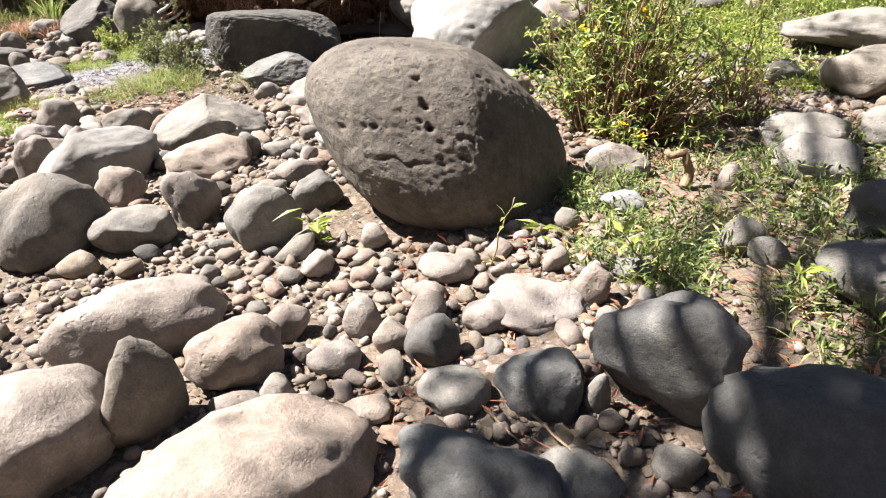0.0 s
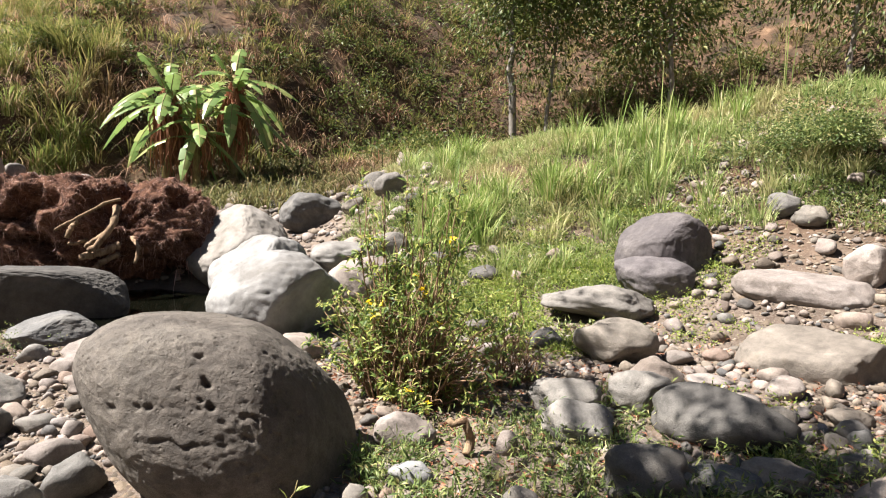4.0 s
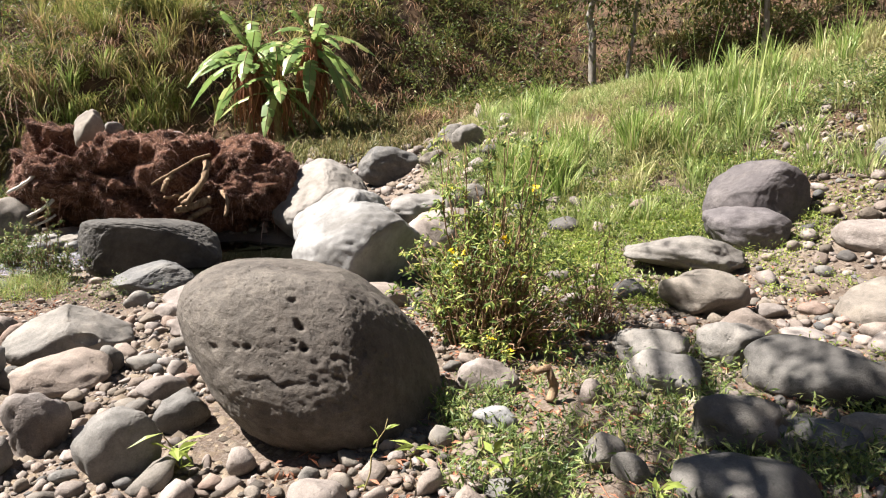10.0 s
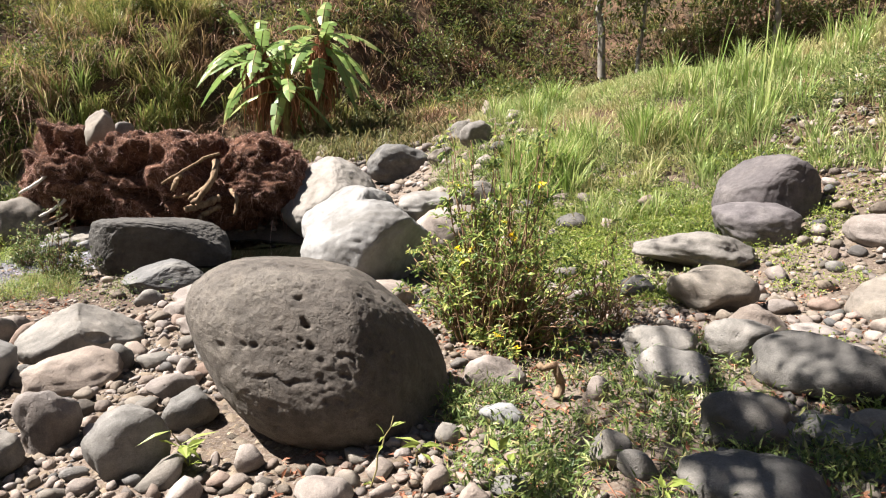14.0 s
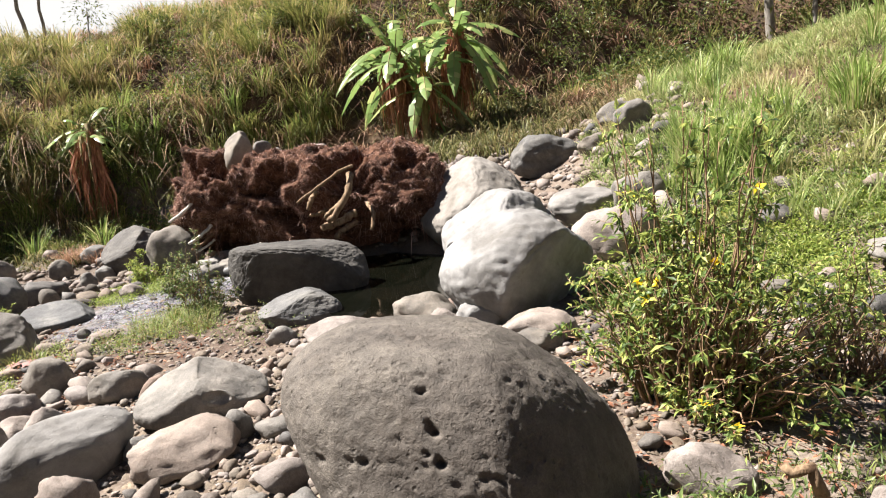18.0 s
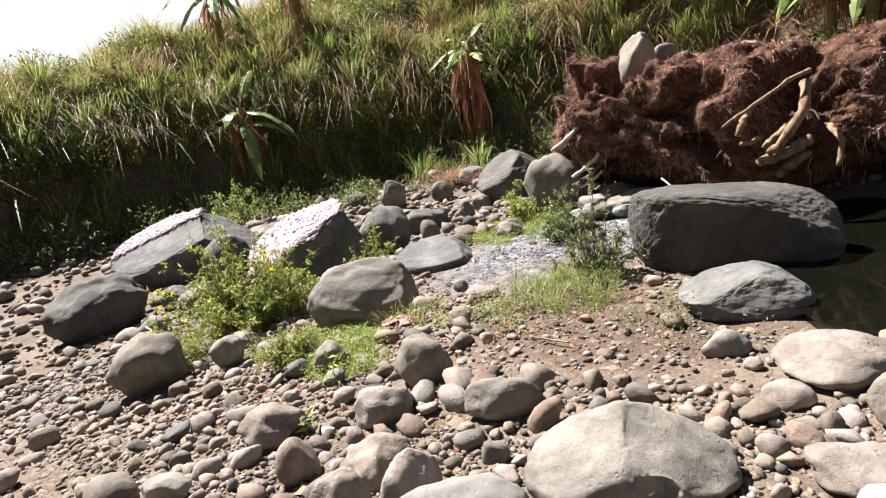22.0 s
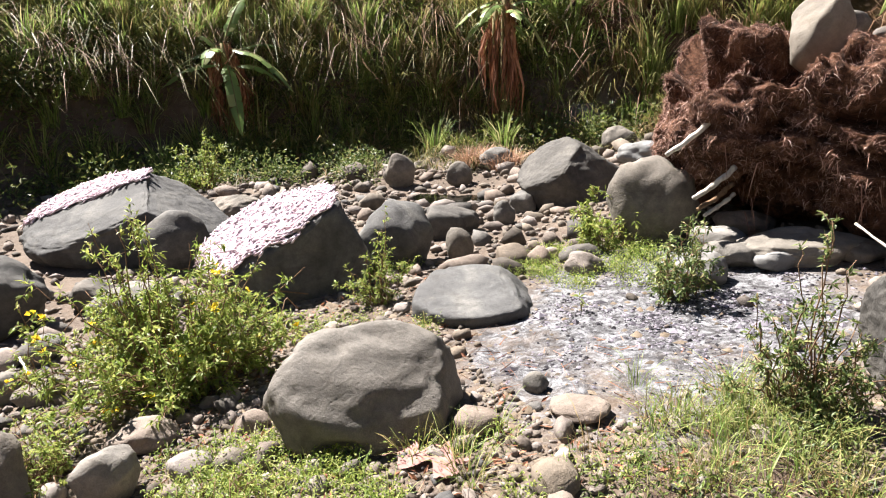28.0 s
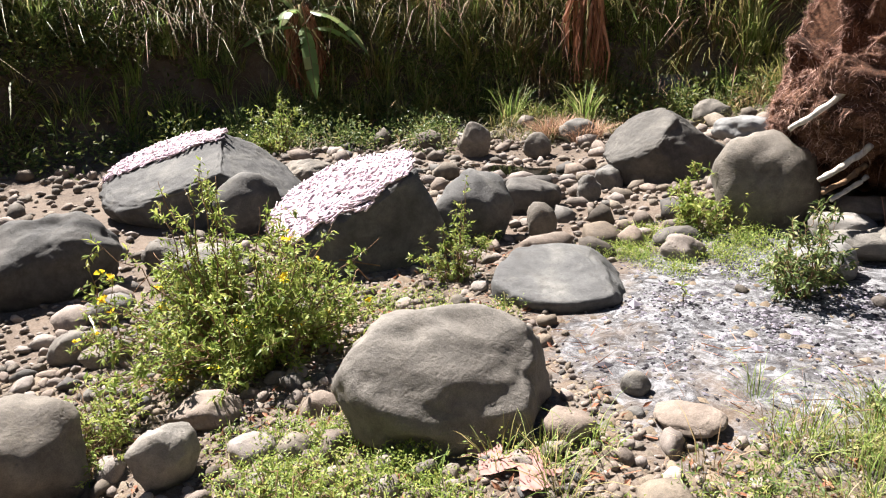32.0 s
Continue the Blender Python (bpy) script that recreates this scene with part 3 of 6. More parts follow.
def pool(name, cx, cy, a, b, z, label):
    bm = bmesh.new()
    bmesh.ops.create_circle(bm, cap_ends=True, segments=48, radius=1.0)
    for p in bm.verts:
        ang = math.atan2(p.co.y, p.co.x)
        k = 1 + 0.12 * math.sin(3 * ang + cx) + 0.08 * math.sin(5 * ang)
        p.co = (cx + p.co.x * a * k, cy + p.co.y * b * k, z)
    me = bpy.data.meshes.new(name)
    bm.to_mesh(me)
    bm.free()
    me.materials.append(WATER)
    tagged(new(name, me), label, "water", kind="structure")


pool("water", -0.75, 8.72, 1.15, 2.05, 0.02, "still dark greenish pool between the boulders")
pool("water", -8.6, 14.1, 1.2, 0.5, -0.99, "shallow trickle of stream water among stones")

great_boulder(-0.01, 3.48, 0.45)

# ---- rocks and boulders ----
rock(-2.10, 8.31, 1.78, 0.90, 0.84, 3, "slab", 2, "boulder", "long flat-topped dark slab boulder with a chipped end", "boulder", level=7, square=0.12, rough=0.06, cuts=0, sink=0.16, edge=0.20, planes=(((0.03, 0.02, 1.0), 0.68), ((0.0, -1.0, -0.22), 0.62), ((-1.0, -0.35, -0.05), 0.82), ((-0.72, -0.69, 0.06), 0.80), ((0.75, -0.25, 0.65), 0.82)), bites=(((-1.06, -1.10, 0.14), 0.50),))
rock(-1.76, 7.26, 0.86, 0.66, 0.33, -4, "dark", 3, "boulder", "low sloping grey boulder at the pool's edge", "boulder", level=6, rough=0.10, cuts=1, edge=0.06, planes=(((-0.55, -0.3, 0.78), 0.55), ((0.45, -0.75, 0.45), 0.62)), bites=(((-0.72, -0.85, -0.35), 0.33),))
rock(0.45, 6.60, 1.46, 1.21, 0.86, -6, "pale", 4, "boulder", "pale smooth boulder with an angular shaded side", "boulder", level=6, cuts=0, rough=0.05, edge=0.05, planes=(((0.78, -0.57, -0.25), 0.47), ((-0.62, -0.35, 0.70), 0.86), ((0.75, 0.1, 0.66), 0.86)), bites=(((-0.28, -0.62, 0.80), 0.07), ((0.02, -0.7, 0.74), 0.05)))
rock(0.34, 8.54, 1.42, 1.40, 0.92, -3, "pale", 5, "boulder", "long pale boulder with small holes above the pool", "boulder", level=6, cuts=0, rough=0.10, edge=0.12, planes=(((-0.55, -0.45, 0.70), 0.66), ((0.55, -0.6, 0.55), 0.74)), bites=(((-0.62, -0.62, 0.38), 0.10), ((-0.30, -0.80, 0.5), 0.07), ((-0.80, -0.5, -0.05), 0.16)))
rock(0.0, 10.35, 1.6, 1.75, 1.12, 0, "pale", 6, "boulder", "bleached pale slab boulder sloping into the pool", "boulder", level=6, rough=0.06, cuts=0, edge=0.14, planes=(((-0.62, -0.42, 0.66), 0.60), ((0.5, -0.4, 0.75), 0.76)))
rock(4.60, 6.20, 1.08, 0.91, 0.74, -36, "purple", 7, "boulder", "dark purple-grey boulder at the foot of the mound", "boulder", level=6, square=0.1, rough=0.10, cuts=2, lift=-0.10, edge=0.1, planes=(((-0.45, -0.45, 0.75), 0.72), ((0.6, -0.8, 0.1), 0.68)))
rock(4.30, 5.95, 0.86, 0.66, 0.42, -35, "purple", 8, "boulder", "reddish brown low rock before a larger dark boulder", "boulder", level=5, square=0.1, rough=0.14, cuts=3, lift=-0.05)
rock(3.51, 5.66, 1.21, 0.69, 0.34, -31, "brown", 9, "boulder", "flat grey water-worn boulder on the gravel bar", "boulder", "river boulders")
rock(3.00, 4.58, 0.74, 0.56, 0.34, -32, "grey", 10, "rock", "rounded grey river rock half sunk in gravel", "stone", "river rocks")
rock(2.14, 3.72, 0.51, 0.40, 0.22, -29, "grey", 11, "rock", "rounded grey river rock half sunk in gravel", "stone", "river rocks")
rock(2.58, 3.54, 0.42, 0.33, 0.27, -35, "grey", 12, "rock", "rounded grey river rock half sunk in gravel", "stone", "river rocks")
rock(2.89, 3.78, 0.42, 0.32, 0.25, -36, "tan", 13, "rock", "rounded tan river rock half sunk in gravel", "stone", "river rocks")
rock(1.99, 3.26, 0.46, 0.36, 0.21, -30, "grey", 14, "rock", "rounded grey river rock half sunk in gravel", "stone", "river rocks")
rock(2.73, 2.98, 0.84, 0.58, 0.30, -41, "slab", 15, "boulder", "rounded dark grey water-worn boulder on the gravel bar", "boulder", "river boulders", rough=0.14, cuts=4, planes=(((-0.4, -0.6, 0.7), 0.66),))
rock(1.98, 2.58, 0.46, 0.38, 0.24, -35, "dark", 16, "rock", "rounded dark grey river rock half sunk in gravel", "stone", "river rocks")
rock(1.70, 2.06, 0.62, 0.49, 0.20, -37, "dark", 17, "rock", "rounded dark grey river rock half sunk in gravel", "stone", "river rocks")
rock(1.00, 3.52, 0.39, 0.23, 0.20, -15, "tan", 18, "rock", "rounded tan river rock half sunk in gravel", "stone", "river rocks")
rock(1.29, 2.54, 0.20, 0.15, 0.16, -25, "grey", 21, "cobble", "smooth rounded grey cobble among river stones", "stone", "river cobbles")
rock(1.35, 2.41, 0.18, 0.14, 0.13, -28, "grey", 22, "cobble", "smooth rounded grey cobble among river stones", "stone", "river cobbles")
rock(0.92, 3.06, 0.25, 0.19, 0.11, -15, "pale", 23, "cobble", "smooth rounded pale grey cobble among river stones", "stone", "river cobbles")
rock(2.09, 2.47, 0.25, 0.19, 0.13, -39, "grey", 24, "cobble", "smooth rounded grey cobble among river stones", "stone", "river cobbles")
rock(2.37, 2.43, 0.42, 0.32, 0.12, -43, "dark", 25, "rock", "flat dark grey river rock half sunk in gravel", "stone", "river rocks")
rock(2.61, 2.38, 0.39, 0.30, 0.13, -46, "grey", 26, "rock", "flat grey river rock half sunk in gravel", "stone", "river rocks")
rock(-1.69, 4.38, 0.70, 0.54, 0.25, 21, "tan", 28, "rock", "rounded tan river rock half sunk in gravel", "stone", "river rocks")
rock(-1.46, 3.50, 0.35, 0.27, 0.35, 23, "tan", 29, "rock", "rounded tan river rock half sunk in gravel", "stone", "river rocks")
rock(-0.91, 3.08, 0.43, 0.25, 0.35, 17, "grey", 30, "rock", "rounded grey river rock half sunk in gravel", "stone", "river rocks")
rock(-0.73, 3.53, 0.31, 0.24, 0.23, 12, "grey", 31, "cobble", "smooth rounded grey cobble among river stones", "stone", "river cobbles")
rock(2.10, 3.54, 0.11, 0.09, 0.07, -30, "grey", 32, "cobble", "smooth rounded grey cobble among river stones", "stone", "river cobbles")
rock(5.36, 5.00, 1.30, 0.70, 0.32, -46, "tan", 33, "boulder", "flat tan water-worn boulder on the gravel bar", "boulder", "river boulders", square=0.2, rough=0.10, cuts=2, lift=-0.09, planes=(((0.1, -0.1, 1.0), 0.55),))
rock(4.22, 3.74, 1.10, 0.80, 0.40, -48, "brown", 34, "boulder", "flat-topped brown-grey boulder sloping into the gravel", "boulder", "river boulders", square=0.15, rough=0.12, cuts=2, lift=-0.06, planes=(((-0.2, -0.35, 0.9), 0.55),))
rock(6.09, 6.11, 0.41, 0.32, 0.27, -44, "grey", 35, "rock", "rounded grey river rock half sunk in gravel", "stone", "river rocks")
rock(6.18, 5.80, 0.44, 0.35, 0.21, -46, "grey", 36, "rock", "rounded grey river rock half sunk in gravel", "stone", "river rocks")
rock(1.50, 3.20, 0.13, 0.10, 0.15, -24, "tan", 39, "cobble", "smooth rounded tan cobble among river stones", "stone", "river cobbles")
rock(-2.17, 3.24, 0.68, 0.53, 0.44, 34, "grey", 42, "rock", "rounded grey river rock half sunk in gravel", "stone", "river rocks")
rock(-1.20, 2.19, 0.72, 0.42, 0.32, 30, "tan", 43, "boulder", "rounded tan water-worn boulder on the gravel bar", "boulder", "river boulders")
rock(-1.01, 1.71, 0.29, 0.22, 0.36, 31, "grey", 44, "cobble", "smooth rounded grey cobble among river stones", "stone", "river cobbles")
rock(-0.78, 1.95, 0.38, 0.29, 0.23, 22, "tan", 45, "rock", "rounded tan river rock half sunk in gravel", "stone", "river rocks")
rock(-1.33, 1.53, 0.62, 0.46, 0.32, 41, "tan", 46, "rock", "rounded tan river rock half sunk in gravel", "stone", "river rocks")
rock(-0.56, 1.36, 0.80, 0.46, 0.25, 24, "tan", 47, "boulder", "rounded tan water-worn boulder on the gravel bar", "boulder", "river boulders")
rock(0.06, 1.31, 0.49, 0.38, 0.22, -3, "dark", 48, "rock", "rounded dark grey river rock half sunk in gravel", "stone", "river rocks")
rock(0.72, 1.64, 0.57, 0.32, 0.37, -24, "dark", 49, "rock", "rounded dark grey river rock half sunk in gravel", "stone", "river rocks")
rock(1.02, 1.22, 0.74, 0.42, 0.33, -39, "dark", 50, "rock", "rounded dark grey river rock half sunk in gravel", "stone", "river rocks")
rock(0.31, 1.67, 0.33, 0.25, 0.18, -11, "dark", 51, "cobble", "smooth rounded dark grey cobble among river stones", "stone", "river cobbles")
rock(0.34, 2.23, 0.50, 0.42, 0.10, -9, "tan", 52, "rock", "flat tan river rock half sunk in gravel", "stone", "river rocks")
rock(0.59, 2.25, 0.18, 0.14, 0.17, -15, "tan", 53, "cobble", "smooth rounded tan cobble among river stones", "stone", "river cobbles")
rock(-0.05, 1.96, 0.21, 0.16, 0.18, 2, "dark", 54, "cobble", "smooth rounded dark grey cobble among river stones", "stone", "river cobbles")
rock(-0.62, 2.19, 0.19, 0.15, 0.15, 16, "tan", 55, "cobble", "smooth rounded tan cobble among river stones", "stone", "river cobbles")
rock(0.16, 2.14, 0.23, 0.18, 0.12, -4, "tan", 56, "cobble", "smooth rounded tan cobble among river stones", "stone", "river cobbles")
rock(0.01, 2.56, 0.26, 0.20, 0.12, -0, "tan", 57, "cobble", "smooth rounded tan cobble among river stones", "stone", "river cobbles")
rock(0.00, 1.72, 0.30, 0.23, 0.11, -0, "grey", 58, "cobble", "smooth rounded grey cobble among river stones", "stone", "river cobbles")
rock(-0.40, 1.96, 0.23, 0.18, 0.12, 11, "tan", 59, "cobble", "smooth rounded tan cobble among river stones", "stone", "river cobbles")
rock(-0.27, 1.68, 0.20, 0.15, 0.08, 9, "tan", 60, "cobble", "smooth rounded tan cobble among river stones", "stone", "river cobbles")
rock(-1.71, 3.23, 0.48, 0.37, 0.25, 28, "grey", 62, "rock", "rounded grey river rock half sunk in gravel", "stone", "river rocks")
rock(-2.06, 3.88, 0.35, 0.28, 0.26, 28, "tan", 64, "rock", "rounded tan river rock half sunk in gravel", "stone", "river rocks")
rock(-0.35, 2.94, 0.16, 0.12, 0.12, 7, "tan", 67, "cobble", "smooth rounded tan cobble among river stones", "stone", "river cobbles")
rock(-0.32, 2.18, 0.18, 0.14, 0.15, 8, "tan", 68, "cobble", "smooth rounded tan cobble among river stones", "stone", "river cobbles")
rock(-0.20, 2.06, 0.16, 0.13, 0.13, 6, "tan", 69, "cobble", "smooth rounded tan cobble among river stones", "stone", "river cobbles")
rock(0.63, 1.32, 0.15, 0.12, 0.11, -25, "grey", 70, "cobble", "smooth rounded grey cobble among river stones", "stone", "river cobbles")
rock(0.47, 1.61, 0.09, 0.07, 0.15, -16, "grey", 71, "cobble", "smooth rounded grey cobble among river stones", "stone", "river cobbles")
rock(0.35, 1.33, 0.28, 0.21, 0.06, -15, "grey", 72, "cobble", "smooth flat grey cobble among river stones", "stone", "river cobbles")
rock(-0.58, 1.79, 0.13, 0.10, 0.11, 18, "grey", 73, "cobble", "smooth rounded grey cobble among river stones", "stone", "river cobbles")
rock(-0.72, 1.76, 0.19, 0.15, 0.07, 22, "tan", 74, "cobble", "smooth flat tan cobble among river stones", "stone", "river cobbles")
rock(-0.66, 1.37, 0.12, 0.09, 0.10, 26, "grey", 75, "cobble", "smooth rounded grey cobble among river stones", "stone", "river cobbles")
rock(-1.84, 5.08, 0.89, 0.50, 0.40, 22, "grey", 76, "boulder", "peaked grey boulder with a hollow in its side", "boulder", level=5, cuts=0, rough=0.1, planes=(((-0.7, -0.2, 0.7), 0.5), ((0.6, -0.3, 0.75), 0.5)), bites=(((0.25, -0.9, 0.1), 0.25),))
rock(-2.34, 4.30, 0.98, 0.44, 0.42, 68, "pale", 77, "boulder", "long pale grey water-worn boulder on the gravel bar", "boulder", "river boulders", rough=0.1, cuts=1)
rock(-2.69, 4.71, 0.32, 0.25, 0.35, 39, "tan", 78, "cobble", "smooth rounded tan cobble among river stones", "stone", "river cobbles")
rock(-3.08, 4.90, 0.40, 0.31, 0.21, 42, "tan", 79, "rock", "rounded tan river rock half sunk in gravel", "stone", "river rocks")
rock(-4.07, 5.05, 0.44, 0.34, 0.22, 50, "tan", 80, "rock", "rounded tan river rock half sunk in gravel", "stone", "river rocks")
rock(-3.53, 4.78, 0.26, 0.21, 0.25, 48, "tan", 81, "cobble", "smooth rounded tan cobble among river stones", "stone", "river cobbles")
rock(-2.86, 4.43, 0.31, 0.24, 0.36, 45, "tan", 82, "cobble", "smooth rounded tan cobble among river stones", "stone", "river cobbles")
rock(-3.47, 5.42, 0.40, 0.31, 0.23, 41, "tan", 83, "rock", "rounded tan river rock half sunk in gravel", "stone", "river rocks")
rock(-3.52, 5.90, 0.45, 0.35, 0.33, 38, "grey", 84, "rock", "rounded grey river rock half sunk in gravel", "stone", "river rocks")
rock(-2.74, 5.60, 0.49, 0.28, 0.23, 31, "grey", 85, "rock", "rounded grey river rock half sunk in gravel", "stone", "river rocks")
rock(-4.47, 5.99, 0.34, 0.27, 0.23, 45, "grey", 86, "cobble", "smooth rounded grey cobble among river stones", "stone", "river cobbles")
rock(-1.14, 6.33, 0.65, 0.50, 0.20, 6, "tan", 87, "rock", "flat tan river rock half sunk in gravel", "stone", "river rocks")
rock(-0.65, 5.67, 0.58, 0.44, 0.38, -1, "grey", 88, "rock", "rounded grey river rock half sunk in gravel", "stone", "river rocks")
rock(-0.41, 5.28, 0.32, 0.25, 0.33, -6, "tan", 89, "cobble", "smooth rounded tan cobble among river stones", "stone", "river cobbles")
rock(-0.91, 5.05, 0.27, 0.21, 0.25, 4, "tan", 90, "cobble", "smooth rounded tan cobble among river stones", "stone", "river cobbles")
rock(-0.86, 5.87, 0.33, 0.26, 0.24, 2, "grey", 91, "cobble", "smooth rounded grey cobble among river stones", "stone", "river cobbles")
rock(-0.44, 6.53, 0.64, 0.49, 0.30, -4, "grey", 92, "rock", "rounded grey river rock half sunk in gravel", "stone", "river rocks")
rock(-0.49, 4.80, 0.32, 0.25, 0.28, -5, "pale", 93, "cobble", "smooth rounded pale grey cobble among river stones", "stone", "river cobbles")
rock(-0.23, 5.89, 0.31, 0.24, 0.27, -8, "tan", 94, "cobble", "smooth rounded tan cobble among river stones", "stone", "river cobbles")
rock(0.05, 6.23, 0.43, 0.34, 0.23, -11, "pale", 95, "rock", "rounded pale grey river rock half sunk in gravel", "stone", "river rocks")
rock(-1.02, 5.38, 0.42, 0.32, 0.14, 5, "tan", 96, "rock", "flat tan river rock half sunk in gravel", "stone", "river rocks")
rock(-0.13, 5.37, 0.57, 0.54, 0.34, -11, "tan", 97, "rock", "rounded tan river rock half sunk in gravel", "stone", "river rocks")
rock(-1.34, 5.95, 0.25, 0.20, 0.13, 9, "tan", 98, "cobble", "smooth rounded tan cobble among river stones", "stone", "river cobbles")
rock(-1.78, 4.56, 0.27, 0.21, 0.14, 25, "tan", 99, "cobble", "smooth rounded tan cobble among river stones", "stone", "river cobbles")
rock(-1.44, 4.63, 0.21, 0.16, 0.19, 17, "grey", 100, "cobble", "smooth rounded grey cobble among river stones", "stone", "river cobbles")
rock(-1.20, 4.63, 0.27, 0.21, 0.10, 11, "grey", 101, "cobble", "smooth rounded grey cobble among river stones", "stone", "river cobbles")
rock(-2.00, 4.51, 0.19, 0.15, 0.14, 30, "grey", 102, "cobble", "smooth rounded grey cobble among river stones", "stone", "river cobbles")
rock(-0.80, 4.66, 0.31, 0.24, 0.14, 2, "pale", 103, "cobble", "smooth rounded pale grey cobble among river stones", "stone", "river cobbles")
rock(-5.00, 7.10, 1.12, 0.81, 0.56, 41, "brown", 104, "boulder", "rounded brown-grey boulder with a flat worn face", "boulder", level=5, square=0.1, rough=0.13, cuts=0, planes=(((0.0, -0.65, 0.76), 0.6), ((1.0, -0.25, 0.15), 0.82)), bites=(((-0.35, -1.05, -0.5), 0.4), ((0.25, -1.0, -0.6), 0.3)))
rock(-7.59, 8.98, 1.71, 1.40, 1.12, 48, "dark", 105, "boulder", "dark boulder with a slanting top spread with white strips", "boulder", level=5, rough=0.1, cuts=0, planes=(((-0.45, -0.2, 0.85), 0.45), ((0.2, -1.0, 0.05), 0.72), ((0.9, 0.0, 0.3), 0.75)))
rock(-11.05, 9.30, 2.80, 1.9, 1.12, 37, "dark", 106, "boulder", "wide grey peaked boulder with white strips on its ridge", "boulder", level=6, rough=0.07, cuts=0, planes=(((-0.50, -0.40, 0.77), 0.40), ((0.80, -0.1, 0.6), 0.62), ((0.2, -1.0, 0.05), 0.80)))
rock(-9.90, 9.26, 0.85, 0.7, 0.72, 37, "dark", 1106, "boulder", "dark humped boulder leaning on a wider one", "boulder", rough=0.1, cuts=2)
rock(-9.85, 7.00, 1.38, 0.92, 0.80, 71, "black", 107, "boulder", "rounded blackish boulder half hidden by a bush", "boulder", level=5)
rock(-5.39, 8.88, 1.05, 0.90, 0.34, 31, "dark", 108, "boulder", "flat-topped grey slab rock leaning on the bar", "boulder", level=5, square=0.25, rough=0.12, cuts=2, sink=0.3, lift=-0.04, planes=(((-0.15, -0.35, 0.9), 0.5),))
rock(-6.99, 9.85, 0.83, 0.64, 0.69, 39, "dark", 109, "boulder", "rounded dark grey water-worn boulder on the gravel bar", "boulder", "river boulders")
rock(-7.07, 11.02, 0.71, 0.55, 0.40, 33, "dark", 110, "rock", "rounded dark grey river rock half sunk in gravel", "stone", "river rocks")
rock(-6.23, 12.68, 1.62, 1.20, 0.90, 23, "slab", 111, "boulder", "angular dark grey boulder with pale veins by the stream", "boulder", level=6, rough=0.10, cuts=2, edge=0.05, planes=(((-0.6, -0.4, 0.68), 0.55), ((0.5, -0.75, 0.4), 0.55), ((0.6, 0.1, 0.75), 0.66), ((-0.3, -0.95, -0.1), 0.7)))
rock(-4.61, 10.69, 0.83, 0.64, 0.83, 16, "grey", 112, "boulder", "rounded grey water-worn boulder on the gravel bar", "boulder", "river boulders")
rock(-10.78, 14.88, 0.62, 0.49, 0.67, 38, "grey", 113, "rock", "rounded grey river rock half sunk in gravel", "stone", "river rocks")
rock(-6.28, 5.60, 0.72, 0.54, 0.50, 79, "grey", 114, "rock", "rounded grey river rock half sunk in gravel", "stone", "river rocks")
rock(-3.96, 10.34, 0.50, 0.40, 0.24, 19, "pale", 115, "rock", "rounded pale grey river rock half sunk in gravel", "stone", "river rocks")
rock(-3.48, 10.15, 0.50, 0.39, 0.16, 16, "pale", 116, "rock", "rounded pale grey river rock half sunk in gravel", "stone", "river rocks")
rock(-3.92, 9.69, 0.42, 0.33, 0.24, 20, "pale", 117, "rock", "rounded pale grey river rock half sunk in gravel", "stone", "river rocks")
rock(-5.81, 6.07, 0.33, 0.26, 0.27, 68, "grey", 120, "cobble", "smooth rounded grey cobble among river stones", "stone", "river cobbles")
rock(-5.65, 6.82, 0.20, 0.15, 0.11, 53, "tan", 121, "cobble", "smooth rounded tan cobble among river stones", "stone", "river cobbles")
rock(-5.65, 6.38, 0.28, 0.21, 0.09, 60, "tan", 122, "cobble", "smooth flat tan cobble among river stones", "stone", "river cobbles")
rock(-11.11, 11.06, 0.96, 0.75, 0.43, 52, "grey", 123, "boulder", "rounded grey water-worn boulder on the gravel bar", "boulder", "river boulders")
rock(-8.79, 8.01, 0.92, 0.71, 0.33, 61, "grey", 124, "boulder", "rounded grey water-worn boulder on the gravel bar", "boulder", "river boulders")
rock(-9.56, 7.96, 0.60, 0.47, 0.30, 64, "grey", 125, "rock", "rounded grey river rock half sunk in gravel", "stone", "river rocks")
rock(-4.43, 7.21, 0.27, 0.21, 0.14, 31, "tan", 126, "cobble", "smooth rounded tan cobble among river stones", "stone", "river cobbles")
rock(-4.35, 7.73, 0.16, 0.13, 0.11, 25, "grey", 127, "cobble", "smooth rounded grey cobble among river stones", "stone", "river cobbles")
rock(-3.80, 10.12, 0.44, 0.35, 0.20, 8, "grey", 128, "rock", "rounded grey river rock half sunk in gravel", "stone", "river rocks")
rock(-3.32, 10.30, 1.05, 0.60, 0.24, 20, "chalk", 129, "rock", "rounded pale grey river rock half sunk in gravel", "stone", "river rocks")
rock(-8.99, 19.92, 1.07, 0.84, 0.84, 22, "dark", 130, "boulder", "rounded dark grey water-worn boulder on the gravel bar", "boulder", "river boulders")
rock(-6.11, 15.41, 0.93, 0.72, 0.38, 17, "pale", 131, "boulder", "rounded pale grey water-worn boulder on the gravel bar", "boulder", "river boulders")
rock(-4.02, 7.58, 0.32, 0.25, 0.08, 21, "tan", 132, "cobble", "smooth flat tan cobble among river stones", "stone", "river cobbles")
rock(-9.50, 16.44, 0.71, 0.56, 0.46, 29, "grey", 133, "rock", "rounded grey river rock half sunk in gravel", "stone", "river rocks")
rock(-9.68, 15.32, 0.55, 0.44, 0.44, 33, "grey", 134, "rock", "rounded grey river rock half sunk in gravel", "stone", "river rocks")
